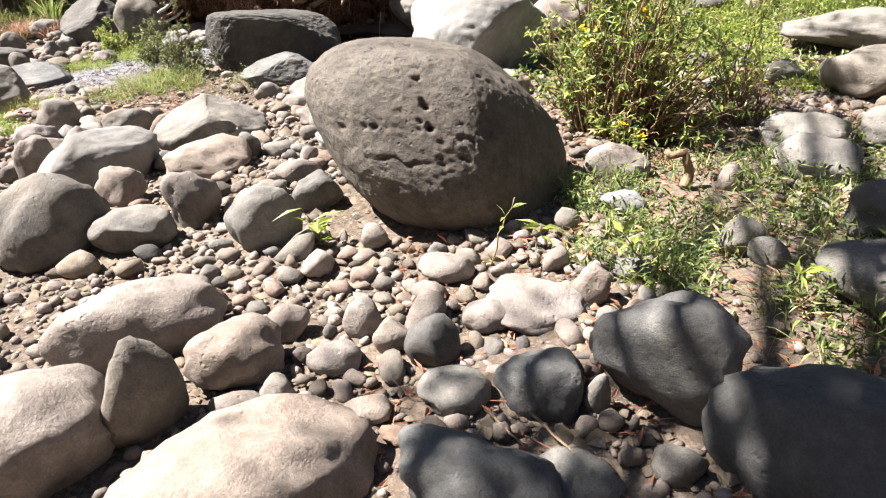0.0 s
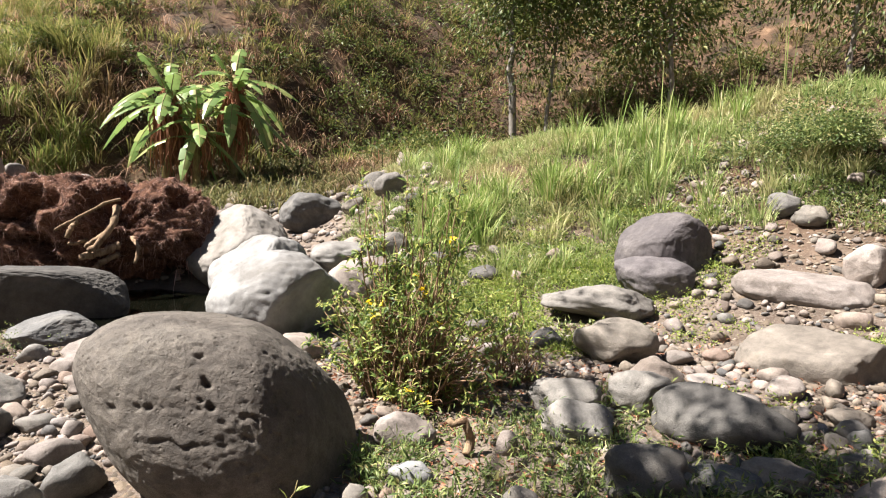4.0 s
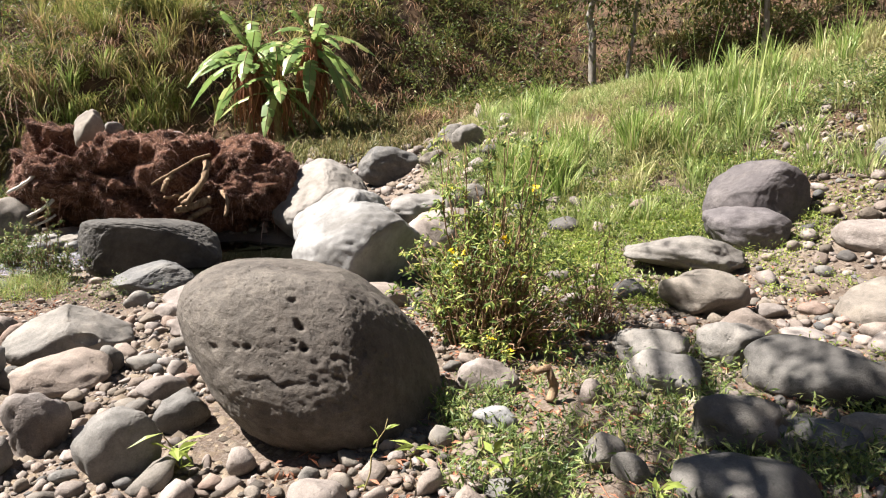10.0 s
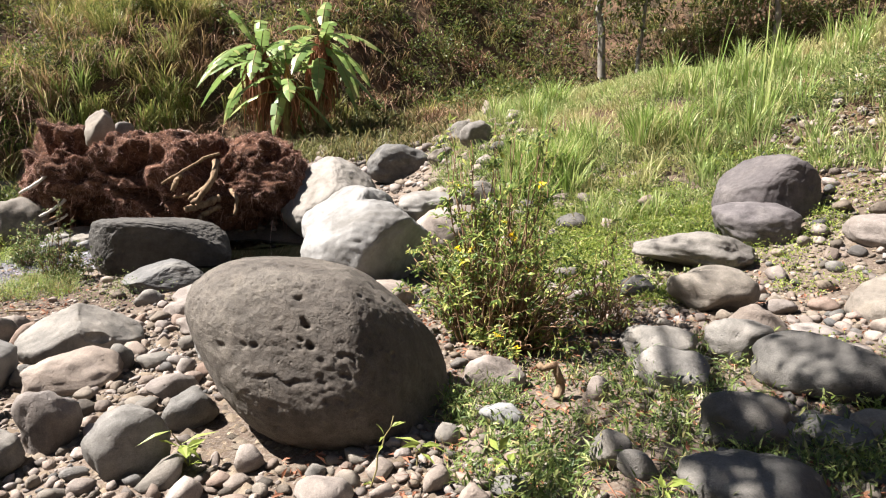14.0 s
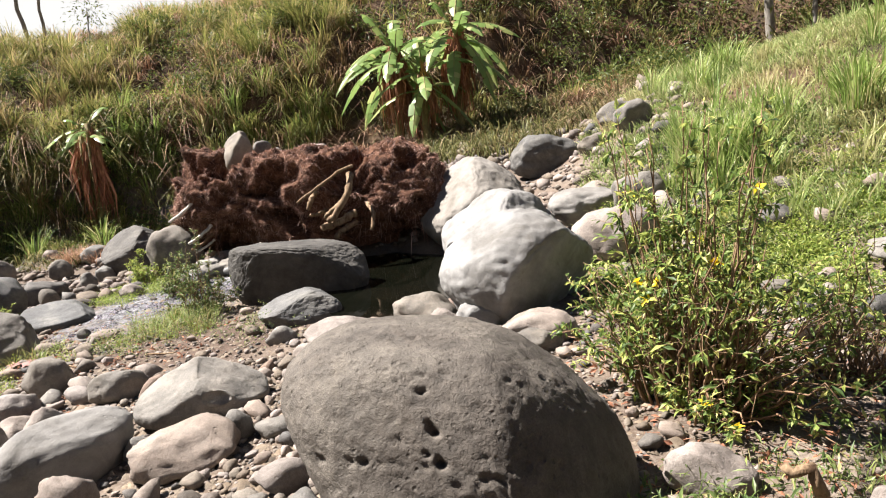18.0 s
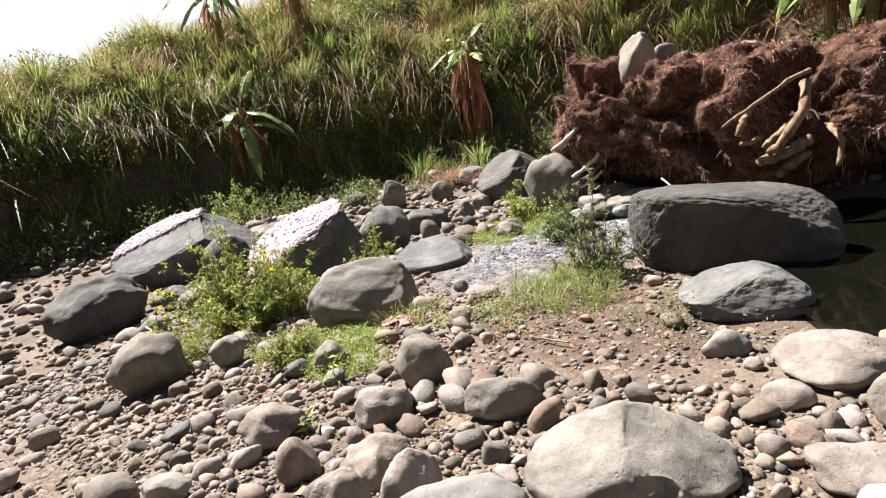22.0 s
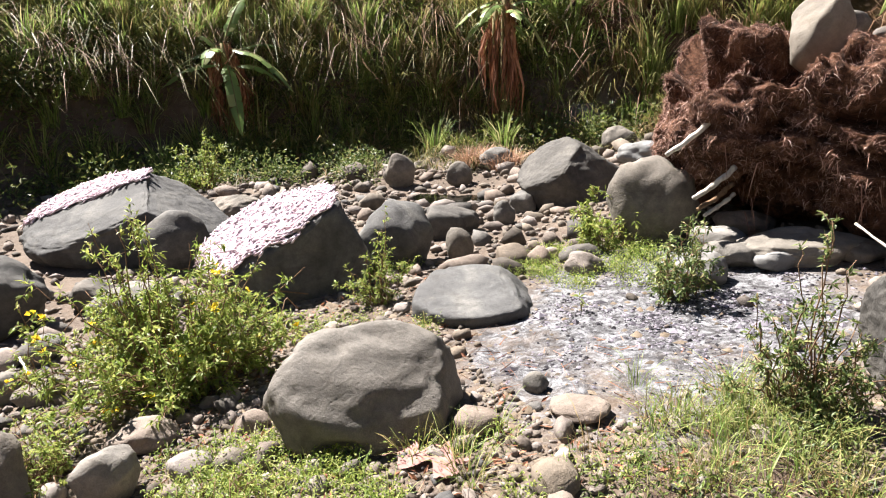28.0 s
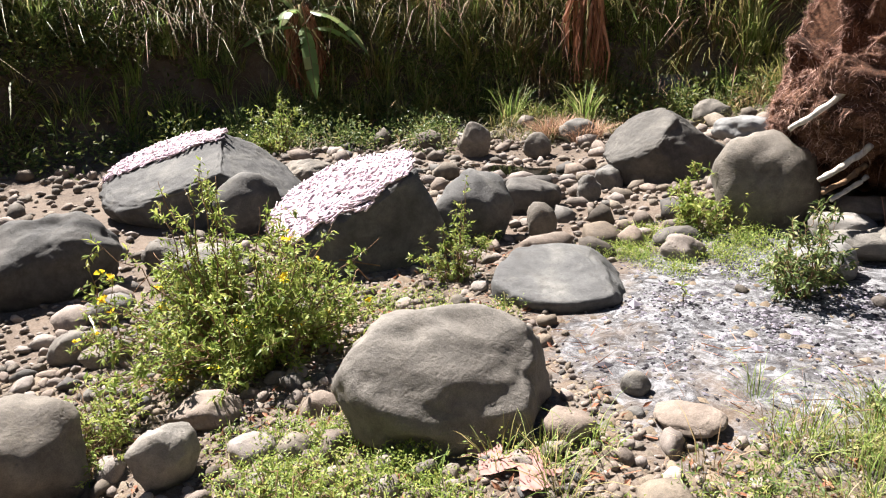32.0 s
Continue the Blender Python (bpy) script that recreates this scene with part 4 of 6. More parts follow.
rock(-6.31, 10.05, 0.29, 0.22, 0.33, 33, "grey", 135, "cobble", "smooth rounded grey cobble among river stones", "stone", "river cobbles")
rock(-7.45, 17.98, 0.73, 0.58, 0.49, 19, "grey", 136, "rock", "rounded grey river rock half sunk in gravel", "stone", "river rocks")
rock(-6.14, 6.44, 0.40, 0.31, 0.16, 63, "tan", 137, "rock", "rounded tan river rock half sunk in gravel", "stone", "river rocks")
rock(-6.55, 6.08, 0.27, 0.21, 0.14, 70, "tan", 138, "cobble", "smooth rounded tan cobble among river stones", "stone", "river cobbles")
rock(-7.91, 6.44, 0.35, 0.27, 0.25, 72, "grey", 139, "cobble", "smooth rounded grey cobble among river stones", "stone", "river cobbles")
rock(-7.62, 6.57, 0.38, 0.30, 0.13, 69, "grey", 140, "rock", "flat grey river rock half sunk in gravel", "stone", "river rocks")
rock(-4.90, 9.78, 0.35, 0.27, 0.18, 21, "tan", 141, "cobble", "smooth rounded tan cobble among river stones", "stone", "river cobbles")
rock(-2.99, 10.37, 0.46, 0.35, 0.15, 0, "grey", 142, "rock", "rounded grey river rock half sunk in gravel", "stone", "river rocks")
rock(-6.62, 11.50, 0.31, 0.24, 0.29, 29, "grey", 143, "cobble", "smooth rounded grey cobble among river stones", "stone", "river cobbles")
rock(-6.66, 12.14, 0.37, 0.29, 0.27, 27, "dark", 144, "rock", "rounded dark grey river rock half sunk in gravel", "stone", "river rocks")
rock(-3.88, 10.95, 0.56, 0.44, 0.21, 8, "tan", 145, "rock", "rounded tan river rock half sunk in gravel", "stone", "river rocks")
rock(0.50, 5.68, 0.63, 0.59, 0.22, -7, "tan", 153, "rock", "flat tan river rock half sunk in gravel", "stone", "river rocks")
rock(0.46, 5.45, 0.39, 0.30, 0.15, -7, "grey", 154, "rock", "rounded grey river rock half sunk in gravel", "stone", "river rocks")
rock(1.43, 9.04, 0.95, 0.73, 0.39, -11, "pale", 155, "boulder", "rounded pale grey water-worn boulder on the gravel bar", "boulder", "river boulders")
rock(1.44, 7.43, 0.90, 0.69, 0.51, -14, "tan", 156, "boulder", "rounded tan water-worn boulder on the gravel bar", "boulder", "river boulders")
rock(1.36, 13.27, 1.44, 1.11, 0.69, -7, "dark", 157, "boulder", "rounded dark grey water-worn boulder on the gravel bar", "boulder", "river boulders")
rock(1.90, 8.37, 0.63, 0.49, 0.41, -16, "grey", 158, "rock", "rounded grey river rock half sunk in gravel", "stone", "river rocks")
rock(2.46, 12.22, 0.62, 0.49, 0.38, -13, "grey", 159, "rock", "rounded grey river rock half sunk in gravel", "stone", "river rocks")
rock(2.01, 11.69, 0.59, 0.46, 0.31, -11, "grey", 163, "rock", "rounded grey river rock half sunk in gravel", "stone", "river rocks")
rock(2.47, 10.98, 0.59, 0.46, 0.42, -12, "grey", 164, "rock", "rounded grey river rock half sunk in gravel", "stone", "river rocks")

rock(3.59, 3.35, 0.29, 0.21, 0.14, -18, "tan", 703, "cobble", "smooth rounded tan cobble among river stones", "stone", "river cobbles")
rock(3.14, 2.94, 0.19, 0.14, 0.14, -18, "brown", 704, "cobble", "smooth rounded brown-grey cobble among river stones", "stone", "river cobbles")
rock(3.56, 2.85, 0.34, 0.24, 0.10, -18, "brown", 705, "cobble", "smooth rounded brown-grey cobble among river stones", "stone", "river cobbles")
rock(3.33, 2.55, 0.16, 0.12, 0.12, -18, "dark", 706, "cobble", "smooth rounded dark grey cobble among river stones", "stone", "river cobbles")
rock(3.22, 2.64, 0.14, 0.10, 0.08, -18, "brown", 707, "cobble", "smooth rounded brown-grey cobble among river stones", "stone", "river cobbles")
rock(2.37, 2.62, 0.15, 0.11, 0.08, -18, "grey", 711, "cobble", "smooth rounded grey cobble among river stones", "stone", "river cobbles")
rock(1.78, 2.41, 0.09, 0.06, 0.07, -18, "grey", 712, "cobble", "smooth rounded grey cobble among river stones", "stone", "river cobbles")
rock(3.06, 2.34, 0.26, 0.19, 0.11, -18, "grey", 713, "cobble", "smooth rounded grey cobble among river stones", "stone", "river cobbles")
rock(2.63, 5.07, 0.33, 0.24, 0.18, -18, "dark", 716, "cobble", "smooth rounded dark grey cobble among river stones", "stone", "river cobbles")
rock(3.29, 3.74, 0.35, 0.25, 0.08, -18, "tan", 717, "cobble", "smooth rounded tan cobble among river stones", "stone", "river cobbles")
rock(3.22, 3.28, 0.22, 0.16, 0.10, -18, "tan", 718, "cobble", "smooth rounded tan cobble among river stones", "stone", "river cobbles")
rock(3.74, 4.21, 0.25, 0.18, 0.10, -18, "rose", 719, "cobble", "smooth rounded reddish brown cobble among river stones", "stone", "river cobbles")
rock(3.42, 4.29, 0.25, 0.18, 0.10, -18, "tan", 720, "cobble", "smooth rounded tan cobble among river stones", "stone", "river cobbles")
rock(5.91, 4.78, 0.49, 0.35, 0.37, -18, "tan", 721, "rock", "rounded tan river rock half sunk in gravel", "stone", "river rocks")
rock(3.75, 3.62, 0.27, 0.19, 0.11, -18, "tan", 722, "cobble", "smooth rounded tan cobble among river stones", "stone", "river cobbles")
rock(-2.54, 5.17, 0.16, 0.12, 0.12, 22, "grey", 723, "cobble", "smooth rounded grey cobble among river stones", "stone", "river cobbles")
rock(-1.73, 6.50, 0.30, 0.22, 0.15, 22, "grey", 735, "cobble", "smooth rounded grey cobble among river stones", "stone", "river cobbles")
rock(-4.18, 4.38, 0.31, 0.22, 0.17, 22, "grey", 741, "cobble", "smooth rounded grey cobble among river stones", "stone", "river cobbles")
rock(-1.02, 4.92, 0.21, 0.15, 0.10, 22, "grey", 742, "cobble", "smooth rounded grey cobble among river stones", "stone", "river cobbles")

# ---- loose cobbles, pebbles and gravel ----
def in_pool(x, y):
    return ((x + 0.9) / 1.3) ** 2 + ((y - 8.7) / 1.75) ** 2 < 1 or ((x + 8.6) / 1.0) ** 2 + ((y - 14.1) / 0.35) ** 2 < 1


def stone_bed(x, y):
    """How thick loose stones lie at a place, 0 to 1."""
    bar = smooth(-10.5, -8.5, x) * smooth(1.3, 0.4, x) * smooth(0.2, 0.8, y) * smooth(7.6, 6.2, y + 0.35 * min(0.0, x + 2))
    side = smooth(1.4, 2.2, x) * smooth(8.5, 6.5, x) * smooth(0.5, 1.5, y) * smooth(7.2, 5.5, y - 0.25 * x)
    if math.hypot(x, y) > 6.6 and y > 1.4 * x:
        side = 0.0
    bed = smooth(-14, -12, x) * smooth(-3.2, -4.4, x) * smooth(9.6, 10.8, y) * smooth(18.5, 16, y) * 0.95
    up = smooth(-2.4, -1.0, x) * smooth(4.2, 2.6, x) * smooth(6.4, 7.2, y) * smooth(21, 18, y) * 0.9
    if -1.3 < x < 0.9 and 1.5 < y < 3.1 or -8.6 < x < -5.2 and 4.6 < y < 7.0:
        return 0.95
    if -16 < x < -8.4 and 3.5 < y < 12.5:
        return 0.85
    if -3.7 < x < -1.0 and 6.0 < y < 7.75:
        return 0.14
    if -7.5 < x < -2.5 and 6.4 < y < 11.0:
        return 0.012 if ((x + 4.1) / 1.25) ** 2 + ((y - 9.1) / 1.5) ** 2 < 1 else 0.6
    if -9 < x < 7 and -3.5 < y < 0.8:
        return 0.7
    if -3.0 < x < 0.4 and 6.2 < y < 8.3:
        return 0.75
    patch = 0.85 + 0.7 * noise.noise(Vector((x * 0.9, y * 0.9, 3.3)))
    return max(bar, side, bed, up) * max(0.12, min(1.0, patch))


COBBLE_MESH = []
for k in range(14):
    cv, cf = rock_shape(1.0, RNG.uniform(0.55, 0.9), RNG.uniform(0.34, 0.6), 200 + k, 2, 0.3, 0.0, 0.15, 8, 0.45)
    COBBLE_MESH.append((cv, cf, {m: mesh_of("cobble", cv, cf, MAT[m]) for m in ("tan", "grey", "rose", "dark")}))
COBBLE_MIX = ("tan", "rose", "tan", "grey", "rose", "tan", "tan", "grey", "dark", "grey")
COBBLE_LABEL = {"tan": "small tan river cobble lying on gravel", "grey": "small smooth grey cobble lying on gravel", "rose": "small reddish brown cobble lying on gravel", "dark": "small dark grey cobble lying on gravel"}


def scatter_stones():
    laid, count, rest = {}, 0, {"tan": [], "grey": [], "dark": []}
    tries = [(RNG.uniform(-1.3, 0.9), RNG.uniform(1.5, 3.1), 0.21) for _ in range(2600)]
    tries += [(RNG.uniform(-15.5, -8.4), RNG.uniform(3.6, 12.4), 0.4) for _ in range(900)]
    tries += [(RNG.uniform(-6.5, 0.0), RNG.uniform(4.4, 8.0), 0.05) for _ in range(16000)]
    tries += [(RNG.uniform(-5.0, 0.4), RNG.uniform(3.7, 6.9), 0.32) for _ in range(420)]
    tries += [(RNG.uniform(-5.0, 0.4), RNG.uniform(3.7, 6.9), 0.19) for _ in range(1500)]
    tries += [(RNG.uniform(-8.6, -5.2), RNG.uniform(4.6, 7.2), 0.2) for _ in range(900)]
    tries += [(RNG.uniform(-3.6, 2.6), RNG.uniform(0.7, 6.4), 0.15) for _ in range(3000)]
    tries += [(RNG.uniform(-14, -4.5), RNG.uniform(9.0, 18.0), 0.55) for _ in range(900)]
    tries += [(RNG.uniform(-13, -3.2), RNG.uniform(9.6, 17.5), 0.28) for _ in range(2600)]
    tries += [(RNG.uniform(-11, -3.2), RNG.uniform(9.6, 16.0), 0.14) for _ in range(4500)]
    tries += [(RNG.uniform(-0.5, 4.5), RNG.uniform(6.8, 20.5), 0.45) for _ in range(1500)]
    tries += [(RNG.uniform(-1.5, 4.0), RNG.uniform(6.8, 20.5), 0.2) for _ in range(4000)]
    tries += [(RNG.uniform(1.8, 8.0), RNG.uniform(1.0, 8.0), 0.3) for _ in range(700)]
    tries += [(RNG.uniform(1.8, 8.0), RNG.uniform(1.0, 8.0), 0.17) for _ in range(4500)]
    tries += [(RNG.uniform(1.8, 6.5), RNG.uniform(1.5, 7.0), 0.09) for _ in range(6000)]
    tries += [(RNG.uniform(-10.5, 4.0), RNG.uniform(0.5, 9.0), 0.13) for _ in range(14000)]
    tries += [(RNG.uniform(-5.0, 2.6), RNG.uniform(0.5, 7.0), 0.075) for _ in range(30000)]
    tries += [(RNG.uniform(-14, 7.0), RNG.uniform(0.5, 20.0), 0.2) for _ in range(6000)]
    tries += [(RNG.uniform(-7.5, -2.5), RNG.uniform(6.4, 11.0), 0.16) for _ in range(1500)]
    tries += [(RNG.uniform(-8.6, -2.5), RNG.uniform(4.6, 9.8), 0.09) for _ in range(6000)]
    tries += [(RNG.uniform(-9.0, 7.0), RNG.uniform(-3.5, 0.8), 0.3) for _ in range(1100)]
    tries += [(RNG.uniform(-9.0, 7.0), RNG.uniform(-3.5, 0.8), 0.13) for _ in range(2500)]
    tries += [(RNG.uniform(-3.0, 0.4), RNG.uniform(6.0, 8.3), 0.12) for _ in range(1600)]
    tries.sort(key=lambda q: -q[2])
    for x, y, top in tries:
        if RNG.random() > stone_bed(x, y) or in_pool(x, y) or top > 0.1 and -3.4 < x < -1.6 and 6.1 < y < 7.3 and RNG.random() < 0.75:
            continue
        s = min(top * 1.5, float(np.exp(RNG.normal(math.log(top * 0.55), 0.38))))
        if not free_of_rocks(x, y, s * 0.4, 0.9):
            continue
        cell = (int(x * 3), int(y * 3))
        near = [q for i in (-1, 0, 1) for j in (-1, 0, 1) for q in laid.get((cell[0] + i, cell[1] + j), ())]
        if any((x - a) ** 2 + (y - b) ** 2 < (0.32 * (s + c)) ** 2 for a, b, c in near):
            continue
        laid.setdefault(cell, []).append((x, y, s))
        k, m = int(RNG.integers(14)), COBBLE_MIX[int(RNG.integers(10))]
        turn = Euler((RNG.normal() * 0.25, RNG.normal() * 0.25, RNG.uniform(0, 6.28))).to_matrix()
        z = land(x, y) - s * 0.04
        cv, cf, shared = COBBLE_MESH[k]
        if count < 260 and s > 0.115 and -8.6 < x < 2.6 and 0.6 < y < 7.2:
            ob = new("cobble", shared[m])
            ob.matrix_basis = Matrix.Translation((x, y, z)) @ turn.to_4x4() @ Matrix.Diagonal((s, s, s, 1))
            tagged(ob, COBBLE_LABEL[m], "stone", "loose river cobbles")
            count += 1
        else:
            lv, lf, _ = PEBBLE[k % 6] if s < 0.09 or y < 0.6 or y > 10.5 or x < -8.8 else (cv, cf, None)
            rest["tan" if m == "rose" else m].append((lv * s @ np.array(turn).T + (x, y, z), lf))
    for m, pieces in rest.items():
        if not pieces:
            continue
        v, f = joined(pieces)
        tagged(new("pebbles", mesh_of("pebbles", v, f, MAT[m + "_many"])), "loose rounded %s pebbles strewn over the river bed" % m, "pebbles", kind="stuff")
    # gravel
    n = 66000
    pts = []
    while len(pts) < n:
        x, y = RNG.uniform(-8, 8), RNG.uniform(0.4, 9.5)
        if RNG.random() < 0.02 + 0.98 * stone_bed(x, y) ** 0.6 and not in_pool(x, y):
            pts.append((x, y, land(x, y)))
    pts = np.array(pts)
    s = np.exp(RNG.normal(math.log(0.017), 0.5, n))[:, None, None]
    octa = np.array([(1, 0, 0), (0, 0.8, 0), (-0.9, 0.1, 0), (0, -0.75, 0.1), (0.1, 0, 0.55), (0, 0.1, -0.5)])
    v = octa[None] * (1 + RNG.normal(size=(n, 6, 3)) * 0.18) * s
    a = RNG.uniform(0, 6.28, n)
    c, sn = np.cos(a), np.sin(a)
    v = np.stack([v[..., 0] * c[:, None] - v[..., 1] * sn[:, None], v[..., 0] * sn[:, None] + v[..., 1] * c[:, None], v[..., 2]], -1) + pts[:, None]
    tri = ((0, 1, 4), (1, 2, 4), (2, 3, 4), (3, 0, 4))
    f = [(b + i, b + j, b + k) for b in range(0, 6 * n, 6) for i, j, k in tri]
    tagged(new("gravel", mesh_of("gravel", v.reshape(-1, 3), f, MAT["gravel"])), "coarse angular gravel between the river stones", "gravel", kind="stuff")


PEBBLE = []
for k in range(6):
    pv, pf = rock_shape(1.0, 0.55 + 0.07 * k, 0.35 + 0.05 * k, 300 + k, 1, 0.3, 0.0, 0.15, 6, 0.4)
    PEBBLE.append((pv, pf, None))
scatter_stones()


# ---- uprooted bamboo root mass ----
def strands(name, start, direction, length, width, mat, seed, sag=0.5):
    """Thin bent fibres as one mesh."""
    rng = np.random.default_rng(seed)
    p = np.asarray(start, float)
    n = len(p)
    d = unit(np.asarray(direction, float))
    ln = (length * rng.uniform(0.4, 1.5, n))[:, None]
    s = unit(np.cross(d, rng.normal(size=(n, 3)))) * (width * rng.uniform(0.6, 1.4, n))[:, None]
    down = np.array([0, 0, -1.0])
    rows = []
    for u, w in ((0, 1.0), (0.5, 0.8), (1.0, 0.15)):
        c = p + d * ln * u + down * ln * sag * u * u
        rows += [c - s * w, c + s * w]
    v = np.stack(rows, 1).reshape(-1, 3)
    f = []
    for b in range(0, 6 * n, 6):
        f += [(b, b + 1, b + 3, b + 2), (b + 2, b + 3, b + 5, b + 4)]
    return mesh_of(name, v, f, mat)


def root_mass():
    cx, cy = -2.5, 10.75
    base = land(cx, cy)
    top = thing("root_mass", cx, cy, base, "uprooted mass of brown matted bamboo roots on the bar", "root mass")
    v, f = ICO[7]
    q = v / ((np.abs(v) ** 3.6).sum(1) ** (1 / 3.6))[:, None]
    nn = unit(v * (0.5, 1.0, 1.1))
    q = q * (2.08, 0.95, 0.72)
    low = np.clip(-q[:, 2], 0, 1)
    q[:, 1] += np.where(q[:, 1] < 0, low * 0.95, 0)
    q[:, 2] -= 0.03 * q[:, 0] / 2
    q[:, 2] *= np.where(q[:, 2] > 0, 1 + 0.34 * np.clip((np.abs(q[:, 0] - 0.1) - 0.8) / 1.0, 0, 1), 1.0)
    q[:, 1] += 0.5 * np.clip((0.3 - q[:, 0]) / 1.2, 0, 1)
    ledge = lumps(q * (0.75, 1.0, 1.9), 2.1, 12, 3)
    hollow = np.clip(lumps(q * (0.8, 1.0, 1.3), 1.9, 17, 3) - 0.10, 0, 0.5) * (nn[:, 1] < 0.2)
    bulk = 0.24 * lumps(q, 1.05, 11, 2) + 0.15 * (0.5 - np.abs(ledge)) + 0.075 * lumps(q, 5.5, 13, 4) + 0.035 * lumps(q, 15.0, 14, 4) - 0.95 * hollow
    q = q + nn * bulk[:, None]
    q[:, 2] = np.maximum(q[:, 2] + 0.72, -0.05)
    q += (cx - 0.06, cy, base)
    me = mesh_of("root_clod", q, f, ROOT)
    part("root_clod", me, top, "dark brown matted root clod")
    nrm = np.array([p.normal[:] for p in me.vertices])
    pick = RNG.choice(len(q), 170000)
    keep = pick[(q[pick, 2] > base + 0.2) & (nrm[pick, 2] > -0.8)]
    wild = RNG.normal(size=(len(keep), 3))
    tang = wild - nrm[keep] * (wild * nrm[keep]).sum(1)[:, None] + nrm[keep] * RNG.uniform(0.0, 0.55, (len(keep), 1))
    st = strands("root_fibre", q[keep] - nrm[keep] * 0.008 + RNG.normal(size=(len(keep), 3)) * 0.012, tang, 0.055, 0.0016, FIBRE, 31, 0.45)
    tagged(part("root_fibre", st, top, "reddish brown fine root fibres"), kind="stuff")
    hang = []
    hv = []
    for k in range(130):
        x = RNG.uniform(-1.6, -0.35) if k % 3 else RNG.uniform(-4.2, -0.4)
        hang.append((x, 9.95 + RNG.uniform(-0.1, 0.5), base + RNG.uniform(0.25, 0.8)))
        hv.append((RNG.normal() * 0.3, -0.3, -1))
    tagged(part("hanging_root", strands("hanging_root", hang, hv, 0.17, 0.0035, FIBRE, 32, 0.45), top, "pale thin roots hanging from the mass"), kind="stuff")

    def stub(name, pts, rad, mat, lab, seed):
        pts = np.asarray(pts, float)
        u = np.linspace(0, 1, len(pts))
        g = np.linspace(0, 1, 12)
        line = np.stack([np.interp(g, u, pts[:, i]) for i in range(3)], -1)
        ring = 1 + 0.22 * (np.arange(12) % 3 == 0)
        line = line + RNG.normal(size=line.shape) * rad * 0.12
        tv, tf = tube(line, 0.66 * rad * ring * (1 - 0.15 * g), 10)
        part(name, mesh_of(name, tv, tf, mat), top, lab)

    stub("bamboo_stub", ((-1.58, 9.85, 1.33), (-1.72, 9.60, 1.27), (-1.89, 9.50, 1.16), (-2.07, 9.42, 1.04), (-2.26, 9.36, 0.92)), 0.030, WOOD, "long bleached bent bamboo rhizome", 1)
    stub("bamboo_stub", ((-2.06, 9.75, 1.06), (-2.10, 9.55, 0.96), (-2.14, 9.45, 0.83)), 0.050, WOOD, "short cut bleached bamboo stub", 2)
    stub("bamboo_stub", ((-1.61, 9.80, 1.21), (-1.58, 9.55, 1.07), (-1.67, 9.45, 0.90), (-1.80, 9.36, 0.70), (-1.86, 9.33, 0.66)), 0.068, WOOD, "thick split bleached bamboo stub", 3)
    stub("bamboo_stub", ((-1.72, 9.70, 0.87), (-1.81, 9.50, 0.80), (-1.91, 9.40, 0.70)), 0.050, WOOD, "split bleached bamboo stub", 4)
    stub("bamboo_stub", ((-1.96, 9.70, 0.77), (-2.03, 9.50, 0.74), (-2.12, 9.40, 0.74)), 0.032, WOOD, "thin broken bamboo stub", 5)
    stub("bamboo_stub", ((-1.58, 9.75, 0.71), (-1.74, 9.50, 0.61), (-1.95, 9.34, 0.58)), 0.075, WOOD, "cut bleached bamboo stub with a round end", 6)
    stub("bamboo_stub", ((-1.59, 9.75, 0.57), (-1.71, 9.50, 0.51), (-1.80, 9.40, 0.43)), 0.055, WOOD, "cut bleached bamboo stub", 9)
    stub("bamboo_stub", ((-1.42, 9.85, 0.80), (-1.30, 9.60, 0.70), (-1.33, 9.50, 0.48)), 0.040, WOOD, "bent brown root", 10)
    stub("burnt_stick", ((-4.05, 10.45, 1.00), (-4.20, 10.30, 0.84), (-4.35, 10.10, 0.71)), 0.034, WHITE_WOOD, "whitened half-burnt bamboo stick", 30)
    stub("burnt_stick", ((-3.89, 10.45, 0.58), (-4.01, 10.30, 0.45), (-4.12, 10.10, 0.37)), 0.034, WHITE_WOOD, "whitened half-burnt bamboo stick", 31)
    stub("burnt_stick", ((-3.90, 10.45, 0.44), (-3.99, 10.30, 0.34), (-4.08, 10.10, 0.29)), 0.030, TWIG, "charred bamboo stick", 32)
    stub("burnt_stick", ((-3.88, 10.45, 0.36), (-3.96, 10.30, 0.28), (-4.02, 10.10, 0.25)), 0.026, WHITE_WOOD, "whitened half-burnt bamboo stick", 33)
    stub("twig", ((-3.0, 9.9, 0.35), (-2.7, 9.6, 0.22), (-2.45, 9.5, 0.2)), 0.012, WHITE_WOOD, "", 20)
    for k, (x, y, w, h, m, z) in enumerate(((-3.46, 10.70, 0.52, 0.62, "chalk", 1.44), (-3.28, 11.35, 0.30, 0.24, "brown", 1.62), (-3.02, 11.2, 0.20, 0.16, "tan", 1.55), (-3.85, 11.2, 0.16, 0.14, "grey", 1.5), (-2.25, 11.0, 0.36, 0.18, "tan", 1.54), (-1.75, 10.9, 0.26, 0.16, "tan", 1.5), (-2.6, 11.1, 0.15, 0.12, "tan", 1.55), (-1.45, 11.0, 0.15, 0.1, "grey", 1.44), (-1.9, 10.4, 0.22, 0.13, "tan", 1.46), (-2.9, 10.8, 0.14, 0.1, "tan", 1.54))):
